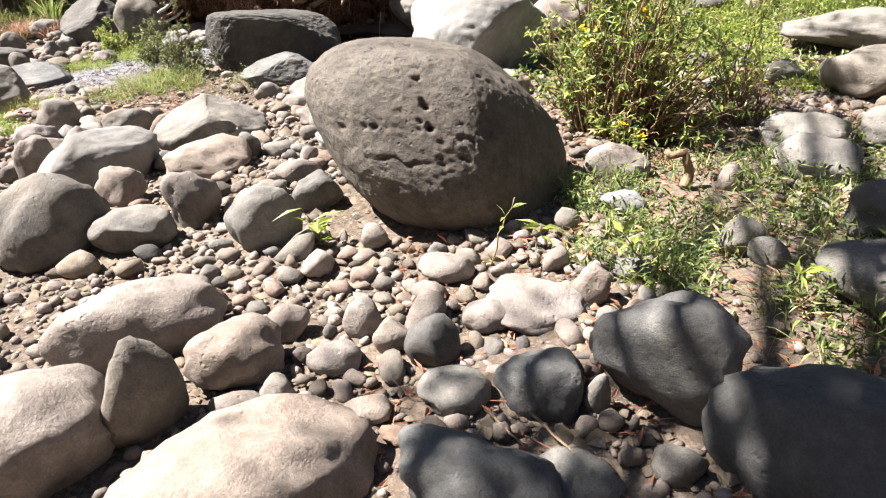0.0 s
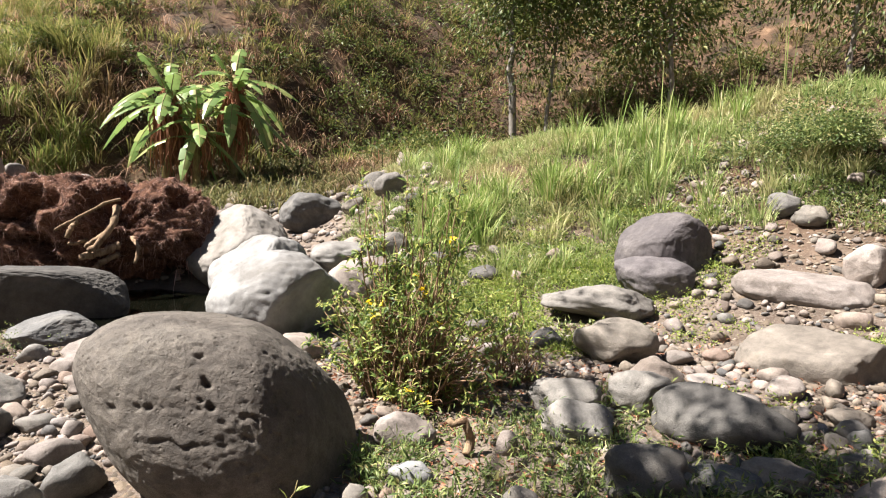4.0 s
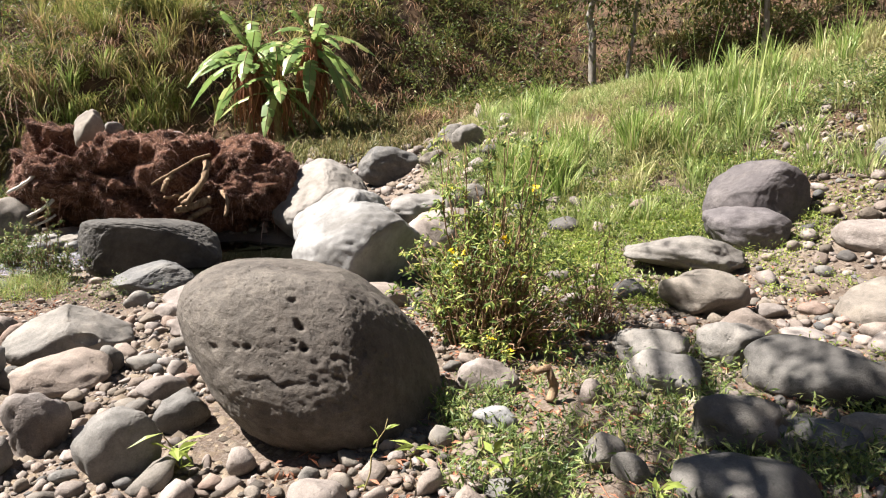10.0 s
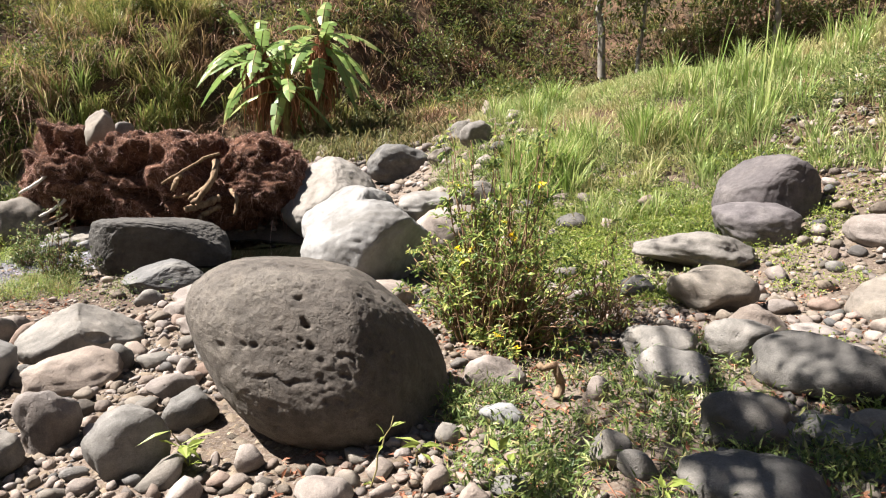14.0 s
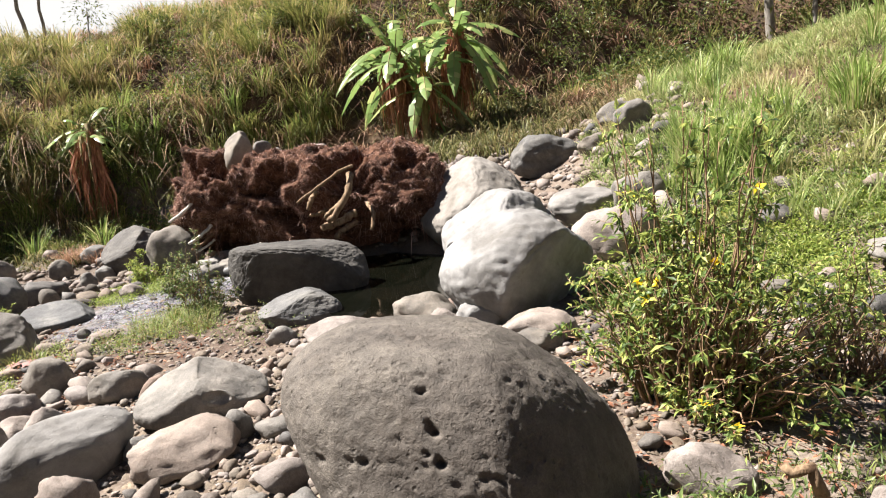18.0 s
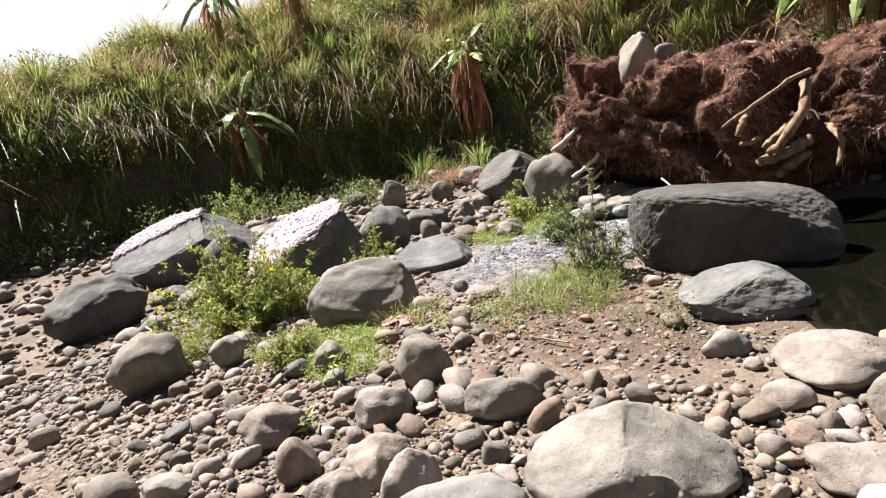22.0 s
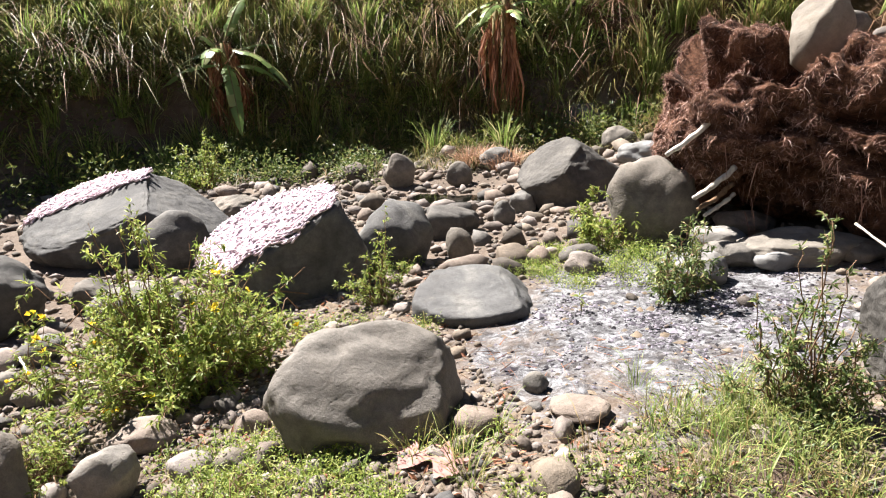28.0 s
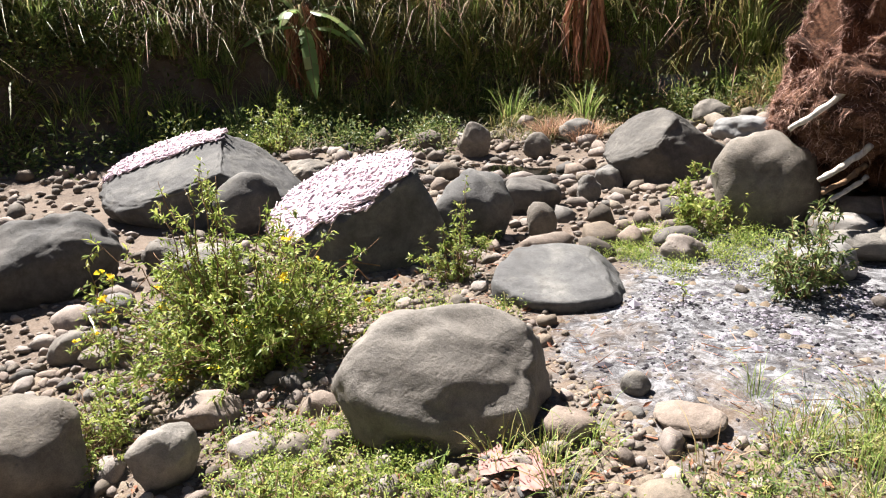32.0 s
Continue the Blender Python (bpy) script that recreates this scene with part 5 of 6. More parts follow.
        rock(x, y, w, w * 0.7, h, 20 * k, m, 400 + k, "stone", "pale upright stone perched on the root mass" if k == 0 else "small stone lodged on top of the root mass", "stone", lift=base + z - ground_z(x, y) - 0.12, sink=0.1, planes=(((-0.55, -0.45, 0.72), 0.42),) if k == 0 else ())


root_mass()


# ---- banana plants ----
def banana_leaf(base, az, lift, length, width, droop, seed):
    """One torn banana leaf: a midrib that arches over, with strips on both sides."""
    rng = np.random.default_rng(seed)
    n = 16
    u = np.linspace(0, 1, n + 1)
    out = np.array([-math.sin(az), math.cos(az), 0.0])
    side = np.array([math.cos(az), math.sin(az), 0.0])
    rib = np.asarray(base) + out * (length * (u * math.cos(lift) * (1 - 0.25 * droop * u)))[:, None] + np.array([0, 0, 1.0]) * (length * (u * math.sin(lift) - droop * u ** 2.2))[:, None]
    tan = unit(np.gradient(rib, axis=0))
    up = unit(np.cross(side[None], tan))
    prof = width * 0.5 * np.clip((u - 0.1) / 0.14, 0, 1) ** 0.6 * (1 - np.clip((u - 0.62) / 0.39, 0, 1) ** 2.2)
    pieces = []
    for sgn in (-1, 1):
        k = 2
        while k < n:
            m = min(n, k + int(rng.integers(1, 4)))
            fold = rng.uniform(0.05, 0.6)
            vs = []
            for i in range(k, m + 1):
                edge = rib[i] + sgn * side * prof[i] * math.cos(fold) - up[i] * prof[i] * math.sin(fold) + tan[i] * prof[i] * 0.25
                mid = rib[i] + sgn * side * prof[i] * 0.5 * math.cos(fold * 0.5) - up[i] * prof[i] * 0.5 * math.sin(fold * 0.5) + tan[i] * prof[i] * 0.1
                if i == m:
                    edge = edge - tan[i] * 0.25 * prof[i] * rng.uniform(0.2, 1)
                vs += [rib[i], mid, edge]
            fs = []
            for i in range(m - k):
                b = 3 * i
                fs += [(b, b + 3, b + 4, b + 1), (b + 1, b + 4, b + 5, b + 2)]
            pieces.append((np.array(vs), fs))
            k = m
    return joined(pieces), tube(rib, 0.022 * (1 - 0.85 * u), 5)


def dead_leaf(base, az, length, seed):
    """A withered leaf hanging down the stem."""
    rng = np.random.default_rng(seed)
    u = np.linspace(0, 1, 8)
    out = np.array([-math.sin(az), math.cos(az), 0.0])
    rib = np.asarray(base) + out * (0.12 + 0.2 * np.sin(u * 2.2))[:, None] + np.array([0, 0, 1.0]) * (0.15 * np.sin(u * 3) - length * u)[:, None]
    pieces = []
    for k in range(13):
        s = unit(rng.normal(size=3) * (1, 1, 0.2))
        w = rng.uniform(0.008, 0.035) * np.sin(np.pi * np.clip(u * 0.95 + 0.05, 0, 1))
        wav = rng.normal(size=(8, 3)) * 0.045 + rng.normal(size=3) * 0.13 * u[:, None]
        a, b = rib + wav - s * w[:, None], rib + wav + s * w[:, None]
        v = np.stack([a, b], 1).reshape(-1, 3)
        pieces.append((v, [(2 * i, 2 * i + 1, 2 * i + 3, 2 * i + 2) for i in range(7)]))
    return joined(pieces)


def banana(x, y, height, leaf_len, n_leaves, n_dead, seed, label, lean=0.0, ground=None):
    rng = np.random.default_rng(seed)
    z = land(x, y)
    top = thing("banana_plant", x, y, z, label, "banana plant", "banana plants under the bank")
    h = np.linspace(0, 1, 7)
    stem = np.stack([x + lean * h ** 2, np.full(7, y), z - 0.1 + (height + 0.1) * h], -1)
    v, f = tube(stem, 0.14 * (1 - 0.45 * h), 10)
    part("stem", mesh_of("stem", v, f, STEM), top, "green and brown sheathed stem")
    crown = stem[-1]
    for k in range(n_leaves):
        az = 2.4 * k + rng.uniform(-0.3, 0.3)
        lift = rng.uniform(-0.5, 0.55) if k % 6 else rng.uniform(0.8, 1.2)
        blade, rib = banana_leaf(crown - (0, 0, 0.05 + 0.05 * k), az, lift, leaf_len * rng.uniform(0.8, 1.15), leaf_len * 0.19, rng.uniform(0.35, 0.8) if k % 6 else rng.uniform(0.3, 0.6), seed * 50 + k)
        leaf = part("leaf", mesh_of("leaf", *blade, BANANA), top)
        part("midrib", mesh_of("midrib", *rib, STEM), leaf, "pale midrib")
    for k in range(n_dead):
        az = rng.uniform(0, 6.28)
        v, f = dead_leaf(crown - (0, 0, rng.uniform(0.0, 0.5)), az, rng.uniform(0.5, 0.85) * height, seed * 90 + k)
        part("dead_leaf", mesh_of("dead_leaf", v, f, DEAD_LEAF), top, "withered brown leaf hanging down the stem")


def yellow_leaf(x, y, up, az, length, seed):
    """A yellowed leaf hanging from a banana crown."""
    top = [ob for ob in scene.objects if ob.name.startswith("banana_plant")][-1]
    v, f = dead_leaf((x, y, land(x, y) + up), az, length, seed)
    part("yellow_leaf", mesh_of("yellow_leaf", v, f, YELLOWED), top, "yellowed drooping leaf")


banana(-2.1, 20.7, 3.2, 2.2, 19, 18, 1, "green banana plant with torn leaves and a skirt of dead leaves")
banana(-0.3, 21.0, 3.3, 2.2, 18, 18, 2, "green banana plant with torn leaves and a skirt of dead leaves")
banana(-1.3, 20.3, 2.3, 2.0, 12, 6, 5, "young green banana plant with torn leaves beside older stems")
yellow_leaf(-1.3, 20.3, 2.5, 3.3, 1.0, 77)
banana(-10.65, 19.0, 3.2, 1.4, 8, 6, 3, "thin banana plant wrapped in dried brown leaves")
banana(-10.95, 19.1, 2.4, 1.1, 3, 2, 8, "slim young banana plant with a yellowed leaf")
banana(-15.46, 14.75, 2.4, 1.7, 11, 9, 4, "banana plant with few leaves over a dead brown skirt")
banana(-18.2, 16.9, 2.0, 1.7, 8, 3, 6, "green banana plant half hidden in the bank grass")
banana(-16.6, 18.6, 1.7, 1.5, 6, 4, 7, "small banana plant with a pale withered leaf")


# ---- grass and shrubs ----
def tufts(spots, per, radius, seed):
    """Blade roots: per blades round each spot."""
    rng = np.random.default_rng(seed)
    s = np.asarray(spots, float)
    n = len(s) * per
    r = radius * np.sqrt(rng.random(n))
    a = rng.uniform(0, 6.28, n)
    p = np.repeat(s, per, axis=0)
    p[:, 0] += r * np.cos(a)
    p[:, 1] += r * np.sin(a)
    return p, a


def stuff(name, me, label, category):
    return tagged(new(name, me), label, category, kind="stuff")


def bank_spots(n, a0, a1, r0, r1, seed, keep=None):
    rng = np.random.default_rng(seed)
    out = []
    while len(out) < n:
        az, r = radians(rng.uniform(a0, a1)), rng.uniform(r0, r1)
        x, y = -2.0 - r * math.sin(az), 4.0 + r * math.cos(az)
        if keep is None or keep(x, y, rng):
            out.append((x, y, land(x, y) - 0.03))
    return out


def riser_spots(n, a0, a1, lo, hi, seed, keep=None):
    """Places on the steep lower face of the bank."""
    rng = np.random.default_rng(seed)
    out = []
    while len(out) < n:
        az = rng.uniform(a0, a1)
        r = bank_foot(az) + rng.uniform(lo, hi)
        x, y = -2.0 - r * math.sin(radians(az)), 4.0 + r * math.cos(radians(az))
        if keep is None or keep(x, y, rng):
            out.append((x, y, land(x, y) - 0.03))
    return out


def clumpy(scale, cut, off):
    return lambda x, y, rng: noise.noise(Vector((x * scale, y * scale, off))) + rng.uniform(-0.25, 0.25) > cut


stuff("bank_grass", blades("bank_grass", tufts(bank_spots(900, 6, 128, 15.8, 27, 41, clumpy(0.5, -0.2, 1.0)), 20, 0.18, 42), 0.6, 0.02, 1.0, BANK_GRASS, 43), "long yellow-green grass hanging over the steep bank", "grass")
stuff("bank_tussocks", blades("bank_tussocks", tufts(bank_spots(760, 6, 120, 16.6, 25, 44, clumpy(0.45, 0.0, 5.0)), 60, 0.2, 45), 1.15, 0.021, 0.8, BANK_GRASS, 46, 0.8), "tall arching tussocks of cane grass on the bank", "grass")
stuff("bank_cover", blades("bank_cover", tufts(bank_spots(1700, -6, 130, 14.6, 26, 141, clumpy(0.6, -0.15, 61.0)), 16, 0.28, 142), 0.5, 0.024, 1.4, OLIVE_GRASS, 143, 1.2), "dull drooping grass and stalks matted over the bank", "grass")
stuff("hill_cover", blades("hill_cover", tufts(bank_spots(700, -40, 2, 12.5, 20, 150) + bank_spots(1200, -64, -4, 17.5, 36, 147), 16, 0.4, 148), 0.75, 0.03, 1.3, OLIVE_GRASS, 149, 1.2), "dull matted grass and dry stalks on the hillside", "grass")
rear = [(x, y, land(x, y)) for x, y in zip(np.random.default_rng(5).uniform(-14, 12, 150), np.random.default_rng(6).uniform(-13, -4, 150))]
stuff("fresh_tussocks", blades("fresh_tussocks", tufts(bank_spots(70, 8, 70, 16.0, 19.5, 144, clumpy(0.5, 0.0, 7.0)), 60, 0.2, 145), 1.15, 0.024, 0.6, GRASS, 146, 0.8), "fresh green grass tufts at the bank's foot", "grass")
stuff("dry_bank_grass", blades("dry_bank_grass", tufts(bank_spots(1300, -45, 110, 16.5, 34, 47, clumpy(0.35, -0.12, 9.0)), 24, 0.2, 48), 0.8, 0.022, 1.7, BROWN_GRASS, 49, 1.3), "dry brown grass drooping over the slope", "grass")
stuff("hill_grass", blades("hill_grass", tufts(bank_spots(1000, -62, 14, 18, 40, 50, clumpy(0.4, -0.15, 13.0)), 24, 0.25, 51), 0.7, 0.03, 1.0, BANK_GRASS, 52), "patchy green and brown grass on the hillside", "grass")
stuff("stream_edge_grass", blades("stream_edge_grass", tufts([(-9.8 + 0.5 * math.cos(k * 2.1), 16.6 + 0.4 * math.sin(k * 1.3), land(-9.8, 16.6)) for k in range(26)], 30, 0.15, 155), 0.5, 0.012, 1.2, BROWN_GRASS, 156), "reddish dry grass clump at the stream's edge", "grass")
stuff("hanging_grass", blades("hanging_grass", tufts(riser_spots(430, 8, 128, 0.0, 2.2, 341, clumpy(0.8, -0.1, 71.0)), 34, 0.16, 342), 0.9, 0.017, 1.5, BANK_GRASS, 343, 1.25), "long grass hanging down the steep foot of the bank", "grass")
stuff("hanging_straw", blades("hanging_straw", tufts(riser_spots(330, 8, 128, 0.1, 2.4, 344, clumpy(0.7, -0.05, 77.0)), 34, 0.16, 345), 0.8, 0.014, 1.8, BROWN_GRASS, 346, 1.5), "dry brown straw hanging down the bank", "grass")
stuff("riser_tussocks", blades("riser_tussocks", tufts(riser_spots(200, 8, 128, 0.0, 1.6, 347, clumpy(0.6, -0.05, 79.0)), 50, 0.16, 348), 1.0, 0.018, 0.6, GRASS, 349, 0.8), "upright green grass tufts on the bank's foot", "grass")
stuff("crest_grass", blades("crest_grass", tufts(bank_spots(420, 8, 90, 23, 30, 152), 24, 0.25, 153), 0.6, 0.03, 0.9, BANK_GRASS, 154), "sunlit grass fringe along the bank's crest", "grass")


def shrub_leaves(name, spots, per, radius, height, leaf, mat, seed, label):
    rng = np.random.default_rng(seed)
    s = np.asarray(spots, float)
    n = len(s) * per
    d = unit(rng.normal(size=(n, 3)))
    d[:, 2] = np.abs(d[:, 2]) * 1.1 - 0.1
    rr = rng.uniform(0.5, 1.0, n)[:, None] * np.repeat(rng.uniform(0.6, 1.3, len(s)), per)[:, None]
    p = np.repeat(s, per, axis=0) + d * rr * (radius, radius, height)
    stuff(name, leaves(name, p, d, leaf, leaf * 0.42, mat, seed + 1, 0.3, True), label, "shrub")


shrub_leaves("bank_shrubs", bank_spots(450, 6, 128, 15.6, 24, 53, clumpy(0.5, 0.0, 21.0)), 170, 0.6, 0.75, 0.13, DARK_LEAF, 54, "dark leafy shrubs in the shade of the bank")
# dark leaf band added where tree shade darkens the hillside's foot
shrub_leaves("hill_thicket", bank_spots(190, -44, -12, 20.5, 30, 453, clumpy(0.5, -0.15, 91.0)), 120, 0.8, 1.0, 0.17, DARK_LEAF, 454, "added dark leaves standing in for tree shade behind the mound")
# unseen shrubs added behind the camera to cut bounce and sky light on stones
shrub_leaves("rear_shrubs", rear, 150, 0.9, 1.0, 0.16, DARK_LEAF, 157, "unseen dark shrubs added behind the gravel bar to cut fill light")
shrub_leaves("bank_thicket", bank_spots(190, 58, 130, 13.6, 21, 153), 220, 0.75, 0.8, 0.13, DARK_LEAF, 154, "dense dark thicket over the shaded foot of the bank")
shrub_leaves("bank_creepers", bank_spots(420, 40, 128, 14.4, 19, 253), 150, 0.55, 0.6, 0.10, HERB_LEAF, 254, "green creepers and weeds hanging over the foot of the bank")
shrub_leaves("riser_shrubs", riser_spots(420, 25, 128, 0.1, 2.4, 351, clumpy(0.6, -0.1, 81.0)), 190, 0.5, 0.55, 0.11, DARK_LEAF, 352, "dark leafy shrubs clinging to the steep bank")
shrub_leaves("riser_herbs", riser_spots(170, 10, 128, 0.4, 2.6, 353, clumpy(0.7, 0.0, 83.0)), 150, 0.4, 0.45, 0.09, LEAF, 354, "light green weeds on the steep bank")
shrub_leaves("hill_shrubs", bank_spots(600, -66, 12, 19, 44, 55, clumpy(0.5, -0.15, 25.0)), 100, 0.8, 0.9, 0.21, DARK_LEAF, 56, "dark scrub on the shaded hillside")
shrub_leaves("bank_herbs", bank_spots(110, 10, 70, 16.0, 23, 57, clumpy(0.6, 0.0, 33.0)) + bank_spots(170, 55, 122, 16.4, 23, 58, clumpy(0.6, -0.1, 37.0)), 130, 0.45, 0.5, 0.11, LEAF, 58, "light green leafy weeds on the bank")


def mound_spots(n, a0, a1, r0, r1, seed, keep=None):
    rng = np.random.default_rng(seed)
    out = []
    while len(out) < n:
        am, r = radians(rng.uniform(a0, a1)), math.sqrt(rng.uniform(r0 ** 2, r1 ** 2))
        x, y = r * math.sin(am), r * math.cos(am)
        if am > radians(35) and r < 8.4:
            continue
        if (keep is None or keep(x, y, rng)) and free_of_rocks(x, y, 0.05):
            out.append((x, y, land(x, y) - 0.02))
    return out


stuff("mound_grass", blades("mound_grass", tufts(mound_spots(5200, 9, 66, 7.4, 15.5, 61, clumpy(0.9, -0.15, 3.0)), 12, 0.12, 62), 0.19, 0.011, 1.1, MOUND_GRASS, 63), "sunlit pale green grass covering the mound", "grass")
stuff("mound_turf", blades("mound_turf", tufts(mound_spots(4200, 9, 70, 6.2, 14, 64), 8, 0.14, 65), 0.13, 0.012, 1.2, MOUND_GRASS, 66), "short dry turf on the mound", "grass")
stuff("mound_tussocks", blades("mound_tussocks", tufts(mound_spots(300, 10, 62, 7.4, 14.0, 164, clumpy(0.7, 0.0, 51.0)), 34, 0.13, 165), 0.40, 0.012, 0.6, MOUND_GRASS, 166, 0.7), "fresh green grass tussocks on the mound", "grass")
reeds = mound_spots(26, 15, 23, 8.4, 10.0, 67) + [(3.0 + 0.45 * math.cos(k * 2.4) * (k % 5) / 4, 8.56 + 0.4 * math.sin(k * 2.4) * (k % 5) / 4, land(3.0, 8.56)) for k in range(14)] + [(4.25 + 0.3 * math.cos(k * 2.4) * (k % 4) / 3, 8.45 + 0.3 * math.sin(k * 2.4) * (k % 4) / 3, land(4.25, 8.45)) for k in range(8)] + mound_spots(22, 26, 42, 9, 12.5, 68) + mound_spots(10, 14, 20, 10.5, 13, 69)
stuff("reed_grass", blades("reed_grass", tufts(reeds, 40, 0.12, 70), 0.66, 0.013, 0.55, GRASS, 71), "tall fresh green reed grass on the mound", "grass")
spikes = [(5.15, 8.4, land(5.15, 8.4)), (5.2, 8.5, land(5.2, 8.5)), (5.86, 8.3, land(5.86, 8.3)), (8.6, 8.8, land(8.6, 8.8)), (8.3, 9.4, land(8.3, 9.4))]
stuff("reed_spikes", blades("reed_spikes", tufts(spikes, 5, 0.1, 72), 1.6, 0.016, 0.16, GRASS, 73), "single tall reed spikes standing above the grass", "grass")
shrub_leaves("mound_herbs", mound_spots(520, 10, 66, 5.6, 10.5, 74, clumpy(0.8, -0.05, 41.0)), 120, 0.28, 0.14, 0.05, HERB_LEAF, 75, "low green herbs at the foot of the mound")
shrub_leaves("mound_creepers", mound_spots(420, 11, 40, 5.4, 9.0, 274, clumpy(0.9, -0.05, 43.0)), 120, 0.25, 0.12, 0.045, LEAF, 275, "yellow-green creepers over the mound's foot")
shrub_leaves("mound_bush", [(6.9 + 0.45 * math.cos(k * 1.7), 6.5 + 0.5 * math.sin(k * 2.3), land(6.9, 6.5) + 0.1 + 0.16 * (k % 3)) for k in range(14)], 620, 0.5, 0.5, 0.055, HERB_LEAF, 76, "dense green bush on the mound's edge")


def patch(cx, cy, rx, ry, n, seed):
    rng = np.random.default_rng(seed)
    out = []
    for _ in range(n * 6):
        a, r = rng.uniform(0, 6.28), math.sqrt(rng.random())
        x, y = cx + rx * r * math.cos(a), cy + ry * r * math.sin(a)
        if free_of_rocks(x, y, 0.0, 0.8) and not in_pool(x, y):
            out.append((x, y, land(x, y) - 0.01))
        if len(out) == n:
            break
    return out


near_grass = patch(-3.3, 7.6, 0.65, 0.6, 70, 81) + patch(-3.15, 7.8, 0.3, 0.4, 46, 82) + patch(-4.0, 7.0, 0.6, 0.4, 10, 83)
stuff("bar_tufts", blades("bar_tufts", tufts(near_grass[::3], 24, 0.07, 184), 0.22, 0.0042, 0.9, GRASS, 185), "fresh fine grass tufts beside the slab boulder", "grass")
stuff("bar_grass", blades("bar_grass", tufts(near_grass[1::4], 24, 0.07, 84), 0.22, 0.0042, 1.0, BANK_GRASS, 85), "fine green and straw grass beside the slab boulder", "grass")
low = patch(-3.15, 7.5, 0.6, 0.5, 8, 181) + patch(-4.85, 9.9, 0.9, 0.5, 80, 86) + patch(-3.9, 7.1, 0.9, 0.5, 12, 87) + patch(-5.1, 6.4, 0.7, 0.4, 80, 88) + patch(-7.1, 9.6, 0.5, 0.4, 30, 89) + patch(-5.9, 8.1, 0.6, 0.4, 20, 90) + patch(-4.4, 6.1, 0.35, 0.3, 46, 91)
stuff("bar_weeds", leaves("bar_weeds", tufts(low, 120, 0.11, 92)[0] + RNG.uniform(0, 1, (len(low) * 120, 1)) ** 1.5 * (0, 0, 0.12), RNG.normal(size=(len(low) * 120, 3)), 0.021, 0.010, LEAF, 93), "low yellow-green weeds on the gravel bar", "weeds")
stuff("ground_grass", blades("ground_grass", tufts(low, 7, 0.08, 94), 0.13, 0.006, 0.9, GRASS, 95), "thin short grass among the weeds", "grass")
damp = patch(-2.5, 7.2, 0.7, 0.35, 14, 385) + patch(-3.3, 6.9, 0.5, 0.3, 12, 386) + patch(-1.9, 6.8, 0.6, 0.4, 8, 387) + patch(-2.98, 7.8, 0.22, 0.4, 30, 381) + patch(-3.6, 7.2, 0.4, 0.2, 14, 382)
stuff("slab_weeds", leaves("slab_weeds", tufts(damp, 40, 0.12, 383)[0] + RNG.uniform(0, 1, (len(damp) * 40, 1)) ** 1.3 * (0, 0, 0.20), RNG.normal(size=(len(damp) * 40, 3)) + (0, 0, 0.3), 0.034, 0.011, HERB_LEAF, 384), "dark green leafy weeds beside the slab boulder", "weeds")
creep = patch(4.3, 5.6, 0.7, 0.25, 30, 391) + patch(4.2, 4.8, 0.5, 0.4, 16, 392) + patch(4.6, 3.9, 0.7, 0.3, 26, 393) + patch(3.0, 3.2, 0.6, 0.4, 14, 394) + patch(5.2, 5.9, 0.5, 0.3, 26, 395) + patch(2.9, 2.4, 0.6, 0.3, 22, 396)
stuff("creeping_weeds", leaves("creeping_weeds", tufts(creep, 46, 0.13, 397)[0] + RNG.uniform(0, 1, (len(creep) * 46, 1)) ** 1.6 * (0, 0, 0.12), RNG.normal(size=(len(creep) * 46, 3)) + (0, 0, 0.3), 0.036, 0.014, LEAF, 398), "yellow-green creeping weeds between the side stones", "weeds")
herb = patch(0.95, 2.6, 0.4, 0.35, 44, 96) + patch(1.5, 3.2, 0.6, 0.5, 34, 97) + patch(2.0, 2.4, 0.6, 0.5, 46, 98) + patch(2.9, 2.2, 0.7, 0.5, 44, 99) + patch(2.4, 3.3, 0.7, 0.5, 34, 107) + patch(0.8, 3.25, 0.2, 0.3, 22, 100) + patch(1.4, 2.0, 0.6, 0.4, 18, 106)
stuff("herb_cover", leaves("herb_cover", tufts(herb, 34, 0.1, 102)[0] + RNG.uniform(0, 1, (len(herb) * 34, 1)) ** 1.5 * (0, 0, 0.15), RNG.normal(size=(len(herb) * 34, 3)) + (0, 0, 0.4), 0.06, 0.013, HERB_LEAF, 103), "small-leaved green herbs creeping among the rocks", "weeds")
stuff("herb_grass", blades("herb_grass", tufts(herb, 8, 0.1, 104), 0.12, 0.005, 1.0, GRASS, 105), "thin grass among the herbs", "grass")


